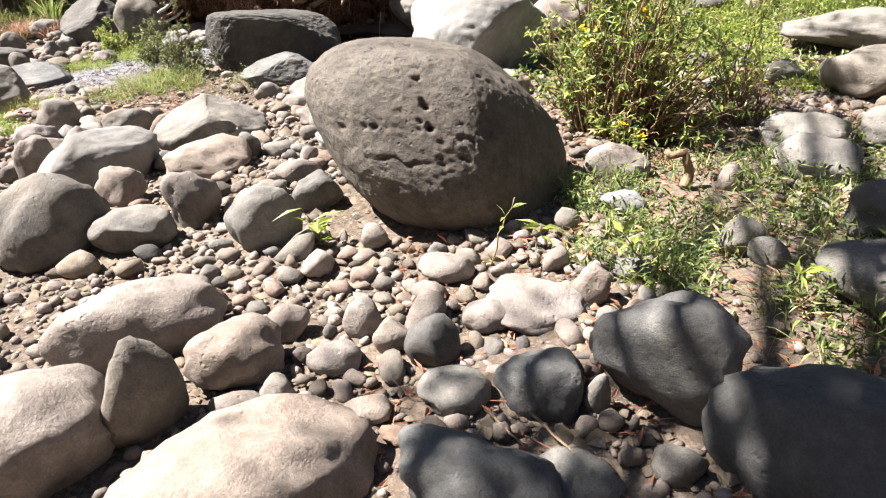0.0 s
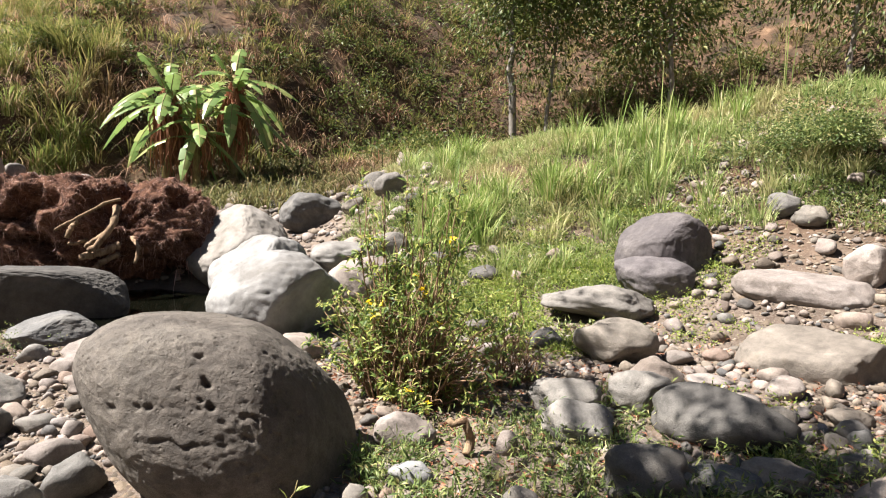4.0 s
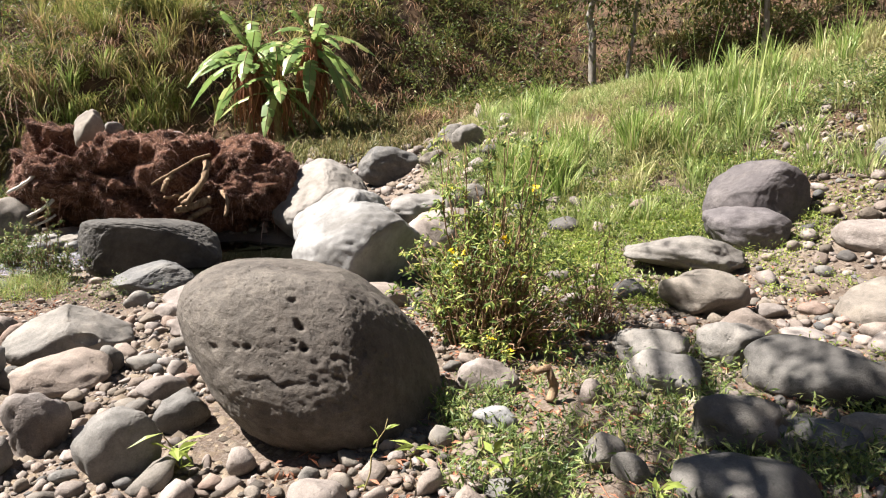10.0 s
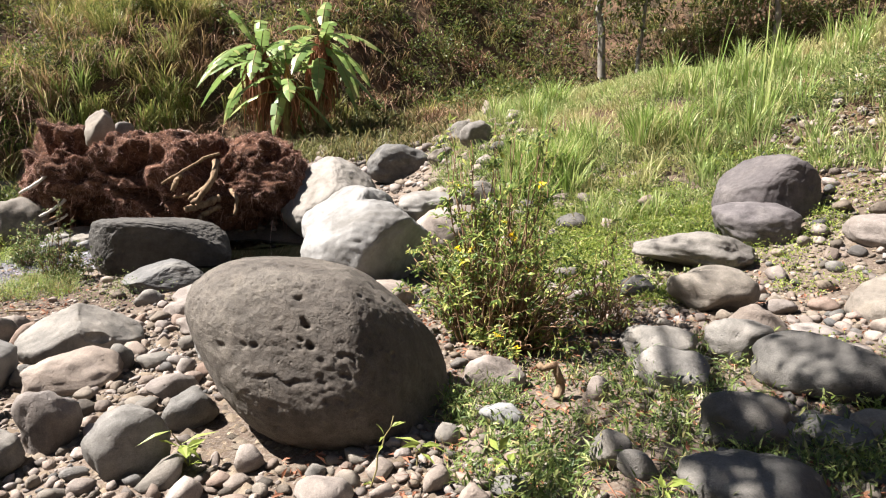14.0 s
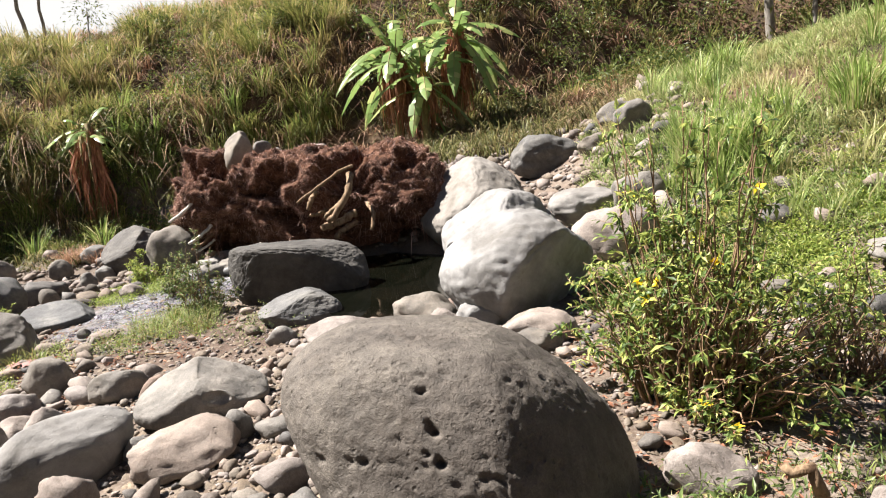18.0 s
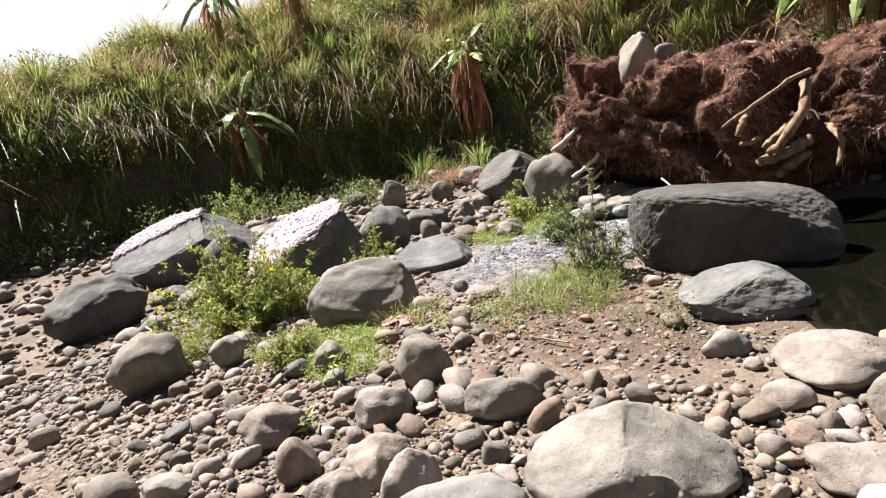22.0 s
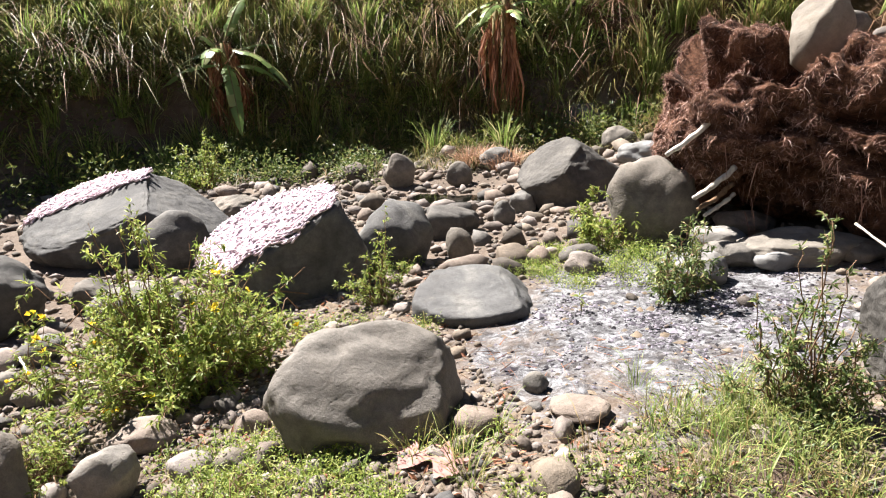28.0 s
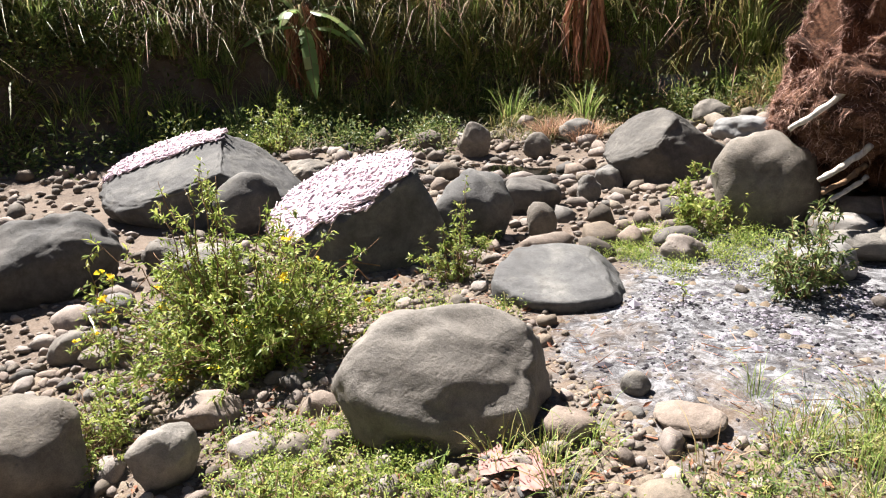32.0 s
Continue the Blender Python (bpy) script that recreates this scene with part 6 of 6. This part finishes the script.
# ---- flowering bushes ----
def bush(x, y, rx, ry, h, n_leaves, n_stems, tall, n_flowers, leaf, mat, seed, label, bare=False):
    rng = np.random.default_rng(seed)
    z = land(x, y)
    top = thing("bush", x, y, z, label, "bush")
    stems, tips, dirs = [], [], []
    for k in range(n_stems):
        a = rng.uniform(0, 6.28) if k % 3 == 0 else 0.9 * (k % 7) + rng.normal() * 0.22
        reach = rng.uniform(0.3, 1.0) * (0.75 + 0.35 * math.sin(seed + 2.0 * a))
        up = h * (0.12 + 0.88 * rng.random()) if k >= tall else h * rng.uniform(1.1, 1.9)
        reach = reach if k >= tall else reach * 0.9
        root = 0.1 + 0.3 * reach * rng.random()
        e = np.array([x + rx * reach * math.cos(a), y + ry * reach * math.sin(a), z + up * (1.05 - 0.45 * reach ** 2)])
        line = arc((x + rx * root * math.cos(a), y + ry * root * math.sin(a), z - 0.05), e, 0.08, 9, 0.018, seed + k)
        twig = tube(line, np.linspace(0.0085, 0.0025, 9) * min(1.0, 0.3 + 0.8 * h), 5)
        if k < tall:
            part("stem", mesh_of("stem", *twig, TWIG), top, "thin reddish brown stem")
        else:
            stems.append(twig)
        m = 80 if k < tall else max(8, n_leaves // n_stems)
        per = 9
        for _ in range(max(1, m // per)):
            i = rng.uniform(2.0, 8.0) if k < tall else 8.0 - 7.2 * rng.random() ** 1.5
            lo = min(int(i), 7)
            c = line[lo] * (1 - (i - lo)) + line[lo + 1] * (i - lo)
            out = unit(np.array([math.cos(a), math.sin(a), 0.0]) * 0.4 + rng.normal(size=3) * 0.7 + (0, 0, 0.45))
            ln = leaf * rng.uniform(0.8, 2.4)
            stems.append(tube(np.stack([c, c + out * ln]), (0.0022, 0.0014), 3))
            u = rng.uniform(0.25, 1.0, per)[:, None]
            tips.append(c + out * ln * u)
            dirs.append(out * u * 0.9 + unit(rng.normal(size=(per, 3))) * 0.9)
    v, f = joined(stems)
    tagged(part("twig_tangle", mesh_of("twig_tangle", v, f, TWIG), top, "tangle of reddish brown twigs"), kind="stuff")
    p, d = np.concatenate(tips), np.concatenate(dirs)
    p[:, 2] = np.maximum(p[:, 2], z + 0.02)
    if bare:
        leafy = ((p[:, 0] - x) / rx < -0.3) | (p[:, 2] - z > 0.75 * h) | (p[:, 2] - z < 0.2 * h) | (rng.random(len(p)) < 0.36)
        p, d = p[leafy], d[leafy]
    tagged(part("foliage", leaves("foliage", p, d, leaf, leaf * 0.34, mat, seed + 300), top), kind="stuff")
    idx = rng.choice(len(p), n_flowers)
    for k in idx:
        c = p[k] + (0, 0, 0.03)
        flower = part("flower", mesh_of("flower", ICO[1][0] * 0.006 + c, ICO[1][1], PETAL), top, "small bright yellow flower")
        for j in range(5):
            a = j * 1.257
            part("petal", leaves("petal", [c], [(math.cos(a), math.sin(a), 0.3)], 0.042, 0.036, PETAL, int(k) + j, 0.0), flower)


bush(1.20, 4.3, 0.84, 0.76, 0.88, 11500, 280, 28, 16, 0.060, BUSH_LEAF, 500, "tangled green bush with reddish stems and yellow flowers", True)
bush(1.98, 4.3, 0.45, 0.45, 0.48, 1100, 70, 6, 0, 0.05, BUSH_LEAF, 510, "straggling low bush of bare brown stems with few leaves", True)
bush(-6.7, 7.1, 1.55, 0.95, 0.62, 17000, 260, 34, 34, 0.055, LEAF, 520, "spreading yellow-green bush with small yellow flowers")
bush(-6.3, 8.75, 0.35, 0.3, 0.45, 1300, 26, 4, 0, 0.045, LEAF, 540, "small green bush beside a dark boulder")
bush(-4.0, 9.35, 0.38, 0.32, 0.4, 1500, 30, 4, 0, 0.055, HERB_LEAF, 545, "small leafy weed growing out of the ash")
bush(-4.95, 10.4, 0.6, 0.35, 0.38, 2000, 34, 4, 0, 0.055, LEAF, 550, "leafy green weeds in front of a grey rock")
bush(-13.6, 12.4, 0.9, 0.6, 0.8, 1500, 30, 2, 0, 0.09, LEAF, 555, "feathery light green bush by the stream")
bush(-4.95, 6.05, 0.42, 0.32, 0.26, 2600, 70, 0, 0, 0.034, LEAF, 570, "low lime-green leafy weeds on the gravel")
bush(-6.35, 6.0, 0.45, 0.3, 0.24, 1800, 60, 0, 0, 0.034, LEAF, 575, "low lime-green leafy weeds beside the cobbles")
bush(-3.05, 7.95, 0.4, 0.35, 0.5, 2600, 44, 5, 0, 0.04, HERB_LEAF, 560, "straggly weeds against the slab boulder")
bush(-7.6, 6.6, 0.5, 0.3, 0.35, 700, 22, 3, 8, 0.045, LEAF, 565, "low yellow-flowered weeds at the bush's edge")


def sprout(x, y, h, n, leaf, seed, label):
    """A single weed: one stem with long pointed leaves."""
    rng = np.random.default_rng(seed)
    z = land(x, y)
    top = thing("weed", x, y, z, label, "weed")
    line = arc((x, y, z - 0.02), (x + rng.normal() * 0.12 * h * 3, y - 0.04, z + h), 0.02, 8, 0.006, seed)
    v, f = tube(line, np.linspace(0.005, 0.002, 8), 5)
    part("stem", mesh_of("stem", v, f, STEM), top)
    p, d = [], []
    for k in range(n):
        i = int(rng.integers(1, 8))
        a = k * 2.4
        p.append(line[i])
        d.append((math.cos(a), math.sin(a), 0.35))
    for k in range(n):
        part("leaf", leaves("leaf", p[k:k + 1], d[k:k + 1], leaf, leaf * 0.3, LEAF, seed + k, 0.0), top)


sprout(0.2, 2.62, 0.36, 7, 0.07, 601, "thin weed with a bent stem before the big boulder")
sprout(0.42, 2.72, 0.14, 7, 0.12, 602, "broad-leaved seedling on brown litter")
sprout(-0.62, 3.0, 0.22, 9, 0.17, 603, "light green broad-leaved sprout between stones")
sprout(0.86, 2.38, 0.24, 12, 0.12, 604, "leafy green weed among herbs")
sprout(1.25, 2.1, 0.18, 10, 0.10, 605, "leafy green weed among herbs")
sprout(-3.9, 5.2, 0.18, 9, 0.1, 606, "small green seedling on the gravel")
sprout(-4.15, 5.75, 0.22, 10, 0.12, 607, "leafy weed between two cobbles")
sprout(-4.55, 8.9, 0.12, 14, 0.06, 608, "small green weed growing in the ash")


# ---- ash and charcoal crumbs ----
def ash_crumbs():
    rng = np.random.default_rng(811)
    flake = np.array([(1, 0, 0), (0, 1, 0), (-1, 0, 0), (0, -1, 0), (0, 0, 1), (0, 0, -1)], float)
    sides = [(i, (i + 1) % 4, 4) for i in range(4)] + [((i + 1) % 4, i, 5) for i in range(4)]
    pieces = []
    while len(pieces) < 6500:
        x, y = -3.95 + rng.normal() * 0.62, 9.3 + rng.normal() * 0.72
        if not free_of_rocks(x, y, 0.0, 0.95) or noise.noise(Vector((x * 2.2, y * 2.2, 5.0))) + rng.normal() * 0.25 < 0.0:
            continue
        s = float(np.exp(rng.normal(math.log(0.0065), 0.5)))
        q = flake * (1 + rng.normal(size=(6, 3)) * 0.25) * (s * rng.uniform(0.8, 1.8), s, s * 0.55)
        pieces.append((turn_z(q, rng.uniform(0, 360)) + (x, y, land(x, y) + s * 0.15), sides))
    v, f = joined(pieces)
    me = mesh_of("ash_crumbs", v, f, ASH)
    me.shade_flat()
    stuff("ash_crumbs", me, "grey ash flakes and black charcoal crumbs", "ash")


ash_crumbs()


# ---- white strips drying on two boulders ----
def drying_strips(ob, n, facing, low, seed, ridge=-9.0):
    """Pale strips laid over the sunny top of a boulder."""
    rng = np.random.default_rng(seed)
    facing = Vector(facing).normalized()
    loc = np.array(ob.location)
    face = [(loc + np.array(p.center), np.array(p.normal)) for p in ob.data.polygons if p.normal.dot(facing) > low and p.center[1] * 0.8 - p.center[0] * 0.6 > ridge]
    pieces = []
    for _ in range(n):
        c, nn = face[int(rng.integers(len(face)))]
        t = unit(np.cross(nn, np.array((0.8, -0.5, 0.2)) + rng.normal(size=3) * 0.35))
        b = np.cross(nn, t)
        ln, w = rng.uniform(0.05, 0.10), rng.uniform(0.010, 0.017)
        lift = rng.uniform(0.004, 0.03)
        v = []
        for u in (-1, -0.3, 0.4, 1):
            mid = c + t * ln * u + nn * (lift + 0.02 * u * u * rng.uniform(-0.2, 1.0)) + b * 0.3 * w * u * u
            v += [mid - b * w, mid + b * w, mid + nn * 0.012]
        f = []
        for k in range(3):
            a = 3 * k
            f += [(a, a + 3, a + 5, a + 2), (a + 2, a + 5, a + 4, a + 1), (a + 1, a + 4, a + 3, a)]
        f += [(0, 2, 1), (9, 10, 11)]
        pieces.append((np.array(v), f))
    v, f = joined(pieces)
    stuff("white_strips", mesh_of("white_strips", v, f, HUSK), "whitish strips spread to dry over a boulder top", "strips")


for ob in list(scene.objects):
    lab = ob.get("label", "")
    if "slanting top" in lab:
        drying_strips(ob, 1700, (-0.5, -0.4, 0.78), 0.84, 701)
    if "on its ridge" in lab:
        drying_strips(ob, 900, (-0.16, -0.62, 0.77), 0.86, 702, 0.12)


# ---- litter ----
def litter():
    n = 4200
    pts, d = [], []
    while len(pts) < n:
        x, y = RNG.uniform(-0.3, 4.2), RNG.uniform(0.9, 5.5)
        if len(pts) > 3100:
            x, y = RNG.uniform(-7, -2.5), RNG.uniform(5, 9.5)
        if free_of_rocks(x, y, 0.0, 0.8) and ((x + 4.05) / 1.5) ** 2 + ((y - 9.25) / 1.6) ** 2 > 1:
            pts.append((x, y, land(x, y) + RNG.uniform(0.005, 0.02)))
            d.append((RNG.normal(), RNG.normal(), 0.15))
    stuff("leaf_litter", leaves("leaf_litter", pts, d, 0.06, 0.022, DEAD_LEAF, 801, 0.0), "dry brown leaves strewn between the stones", "litter")
    pts, d = [], []
    for _ in range(900):
        x, y = (RNG.uniform(-0.2, 3.0), RNG.uniform(0.9, 4.0)) if RNG.random() < 0.6 else (RNG.uniform(-6, -3), RNG.uniform(6, 8.5))
        pts.append((x, y, land(x, y) + 0.015))
        d.append((RNG.normal(), RNG.normal(), 0.05))
    stuff("straw", strands("straw", pts, d, 0.14, 0.0022, DEAD_LEAF, 802, 0.02), "dry straw and thin twigs on the ground", "litter")


litter()


def stick(pts, rad, mat, label, name="stick"):
    line = np.asarray(pts, float)
    g = np.linspace(0, 1, 10)
    u = np.linspace(0, 1, len(line))
    line = np.stack([np.interp(g, u, line[:, i]) for i in range(3)], -1) + RNG.normal(size=(10, 3)) * rad * 0.25
    line[:, 2] = [max(q[2], land(q[0], q[1]) + rad * 0.6) for q in line]
    v, f = tube(line, rad * (1 - 0.4 * g), 8)
    tagged(new(name, mesh_of(name, v, f, mat)), label, "stick")


def on(x, y, up=0.0):
    return (x, y, land(x, y) + up)


stick((on(1.28, 3.22, 0.0), on(1.31, 3.24, 0.10), on(1.27, 3.26, 0.17), on(1.18, 3.28, 0.19)), 0.03, WOOD, "curved bleached root standing in the herbs", "root_piece")
stick((on(0.12, 1.62, 0.02), on(0.22, 1.42, 0.05)), 0.005, WOOD, "thin pale stick lying among cobbles")
stick((on(0.25, 1.55, 0.06), on(0.42, 1.3, 0.03)), 0.005, WOOD, "thin pale stick lying among cobbles")
stick((on(-3.95, 6.75, 0.02), on(-3.65, 6.5, 0.02)), 0.010, WOOD, "short weathered stick on the bare earth")
stick((on(-3.05, 6.6, 0.02), on(-2.7, 6.5, 0.04)), 0.010, WOOD, "short weathered stick on the bare earth")
stick((on(0.95, 5.0, 0.03), on(1.15, 4.55, 0.10)), 0.007, WOOD, "pale dry stick beside the bush")
stick((on(-8.3, 7.8, 0.05), on(-7.6, 8.3, 0.25), on(-7.0, 8.6, 0.1)), 0.01, TWIG, "thin bare twig behind the bush")
stick((on(-8.2, 6.7, 0.2), on(-7.5, 6.5, 0.06)), 0.01, WHITE_WOOD, "thin bare twig on the stones")


def rag():
    """A crumpled strip of faded cloth."""
    nx, ny = 26, 10
    v = []
    for j in range(ny):
        for i in range(nx):
            x, y = -4.72 + 0.42 * i / nx + 0.03 * math.sin(j), 6.82 + 0.16 * j / ny + 0.05 * math.sin(i * 0.5)
            v.append((x, y, land(x, y) + 0.035 + 0.03 * noise.noise(Vector((x * 22, y * 22, 1)))))
    f = [(j * nx + i, j * nx + i + 1, (j + 1) * nx + i + 1, (j + 1) * nx + i) for j in range(ny - 1) for i in range(nx - 1)]
    tagged(new("rag", mesh_of("rag", v, f, RAG)), "crumpled faded pinkish rag among stones", "cloth")


rag()


def scrap():
    """A small crumpled piece of white plastic."""
    n, v = 9, []
    z = land(6.25, 6.15)
    for j in range(n):
        for i in range(6):
            v.append((6.2 + 0.018 * i, 6.16 + 0.02 * math.sin(j * 1.3 + i), z - 0.01 + 0.026 * j + 0.012 * math.sin(i * 2.1 + j)))
    f = [(j * 6 + i, j * 6 + i + 1, (j + 1) * 6 + i + 1, (j + 1) * 6 + i) for j in range(n - 1) for i in range(5)]
    tagged(new("plastic_scrap", mesh_of("plastic_scrap", v, f, SCRAP)), "small crumpled white plastic scrap caught in herbs", "litter")


scrap()

for k in range(7):
    tx, ty = -9.0 + 0.35 * k + 0.1 * math.sin(k * 5.0), 7.75 + 0.12 * k
    ex, ey = tx + 0.5 * math.cos(k * 1.9), ty - 0.35 - 0.3 * math.sin(k * 1.1)
    stick((on(tx, ty, 0.0), on(0.5 * (tx + ex), 0.5 * (ty + ey), 0.22 + 0.05 * (k % 3)), on(ex, ey, 0.01)), 0.006, TWIG, "long thin bare twig arching over stones", "twig")


# ---- trees ----
def tree(x, y, h, rad, lean, forks, n_leaves, leaf, seed, label, mat=None, crown=1.2, sink=0.2):
    rng = np.random.default_rng(seed)
    z = land(x, y)
    top = thing("tree", x, y, z, label, "tree", "thin trees on the bank")
    trunk = arc((x, y, z - sink), (x + lean, y, z + h), 0.0, 12, 0.006 * h, seed)
    v, f = tube(trunk, np.linspace(rad, rad * 0.35, 12), 9)
    part("trunk", mesh_of("trunk", v, f, BARK), top, "slender grey bark trunk")
    ends, limbs = [], []
    for k in range(forks):
        i = int(rng.integers(6, 12))
        a = rng.uniform(0, 6.28)
        e = trunk[i] + np.array([math.cos(a), math.sin(a), rng.uniform(0.3, 1.0)]) * h * rng.uniform(0.14, 0.26)
        line = arc(trunk[i], e, 0.05 * h * 0.2, 7, 0.03, seed + k)
        limbs.append(tube(line, np.linspace(rad * 0.4, rad * 0.12, 7), 6))
        for _ in range(3):
            t = line[int(rng.integers(3, 7))]
            e2 = t + unit(rng.normal(size=3) + (0, 0, 0.3)) * h * 0.1
            limbs.append(tube(arc(t, e2, 0.0, 4), np.linspace(rad * 0.15, rad * 0.05, 4), 5))
            ends.append(e2)
        ends.append(e)
    v, f = joined(limbs)
    part("branches", mesh_of("branches", v, f, BARK), top)
    p = np.repeat(np.array(ends), n_leaves // len(ends), axis=0)
    o = rng.normal(size=p.shape)
    tagged(part("crown", leaves("crown", p + o * crown * 0.3, o, leaf, leaf * 0.4, mat or DARK_LEAF, seed + 9), top, "sparse leaves with gaps"), kind="stuff")


tree(10.9, 25.8, 9.0, 0.19, -0.6, 9, 9000, 0.26, 901, "pale slender tree at the foot of the hillside", crown=3.2)
tree(12.0, 25.3, 8.5, 0.10, 0.5, 9, 9000, 0.26, 902, "thin grey tree at the foot of the hillside", crown=3.2)
tree(16.4, 22.7, 8.0, 0.15, -0.5, 9, 9000, 0.26, 903, "thin grey tree behind the grassy mound", crown=3.2)
tree(20.7, 18.9, 8.0, 0.15, 0.6, 9, 9000, 0.26, 904, "thin grey tree behind the grassy mound", crown=3.2)
tree(-17.2, 27.0, 6.0, 0.09, -0.7, 7, 700, 0.16, 905, "sparse feathery tree against the pale sky")
tree(-16.6, 27.2, 5.4, 0.07, -0.2, 5, 420, 0.16, 906, "sparse feathery tree against the pale sky")
tree(-15.0, 27.4, 1.3, 0.04, 0.1, 5, 260, 0.14, 907, "small bushy tree on the bank's crest")
tree(-22.8, 22.2, 5.6, 0.08, -1.2, 7, 700, 0.16, 908, "leaning sparse tree against the pale sky")


def shade_tree():
    """The tree behind the walker whose crown dapples the near stones."""
    x, y = -6.8, -2.6
    z = land(x, y)
    rng = np.random.default_rng(950)
    top = thing("tree", x, y, z, "large spreading shade tree leaning over the gravel bar", "tree")
    trunk = arc((x, y, z - 0.3), (-3.6, 0.6, 5.4), 0.6, 10, 0.03, 950)
    v, f = tube(trunk, np.linspace(0.28, 0.12, 10), 10)
    part("trunk", mesh_of("trunk", v, f, BARK), top, "leaning grey trunk")
    tips, limbs = [], []
    for k in range(56):
        a, r = rng.uniform(0, 6.28), math.sqrt(rng.random())
        cx, cy, rad = ((0.4, 1.3, 0.4), (2.75, 2.2, 0.45), (3.4, 2.6, 0.6), (2.25, 2.4, 0.3), (0.8, 1.2, 0.3), (3.5, 2.7, 0.6), (3.05, 4.9, 0.45), (2.95, 2.1, 0.5))[k % 8]
        up = rng.uniform(5.5, 6.3)
        far = up / math.tan(radians(SUN_EL))
        e = np.array([cx - far * math.sin(radians(SUN_AZ)) + rad * r * math.cos(a), cy + far * math.cos(radians(SUN_AZ)) + rad * r * math.sin(a), up])
        s = trunk[int(rng.integers(6, 10))]
        line = arc(s, e, 0.25, 8, 0.05, 951 + k)
        limbs.append(tube(line, np.linspace(0.05, 0.012, 8), 6))
        tips += [line[7], e, e + rng.normal(size=3) * 0.2]
    v, f = joined(limbs)
    tagged(part("branches", mesh_of("branches", v, f, BARK), top), kind="stuff")
    p = np.repeat(np.array(tips), 14, axis=0)
    o = rng.normal(size=p.shape)
    tagged(part("crown", leaves("crown", p + o * 0.16, o, 0.14, 0.06, DARK_LEAF, 999), top, "leafy crown with gaps"), kind="stuff")


shade_tree()
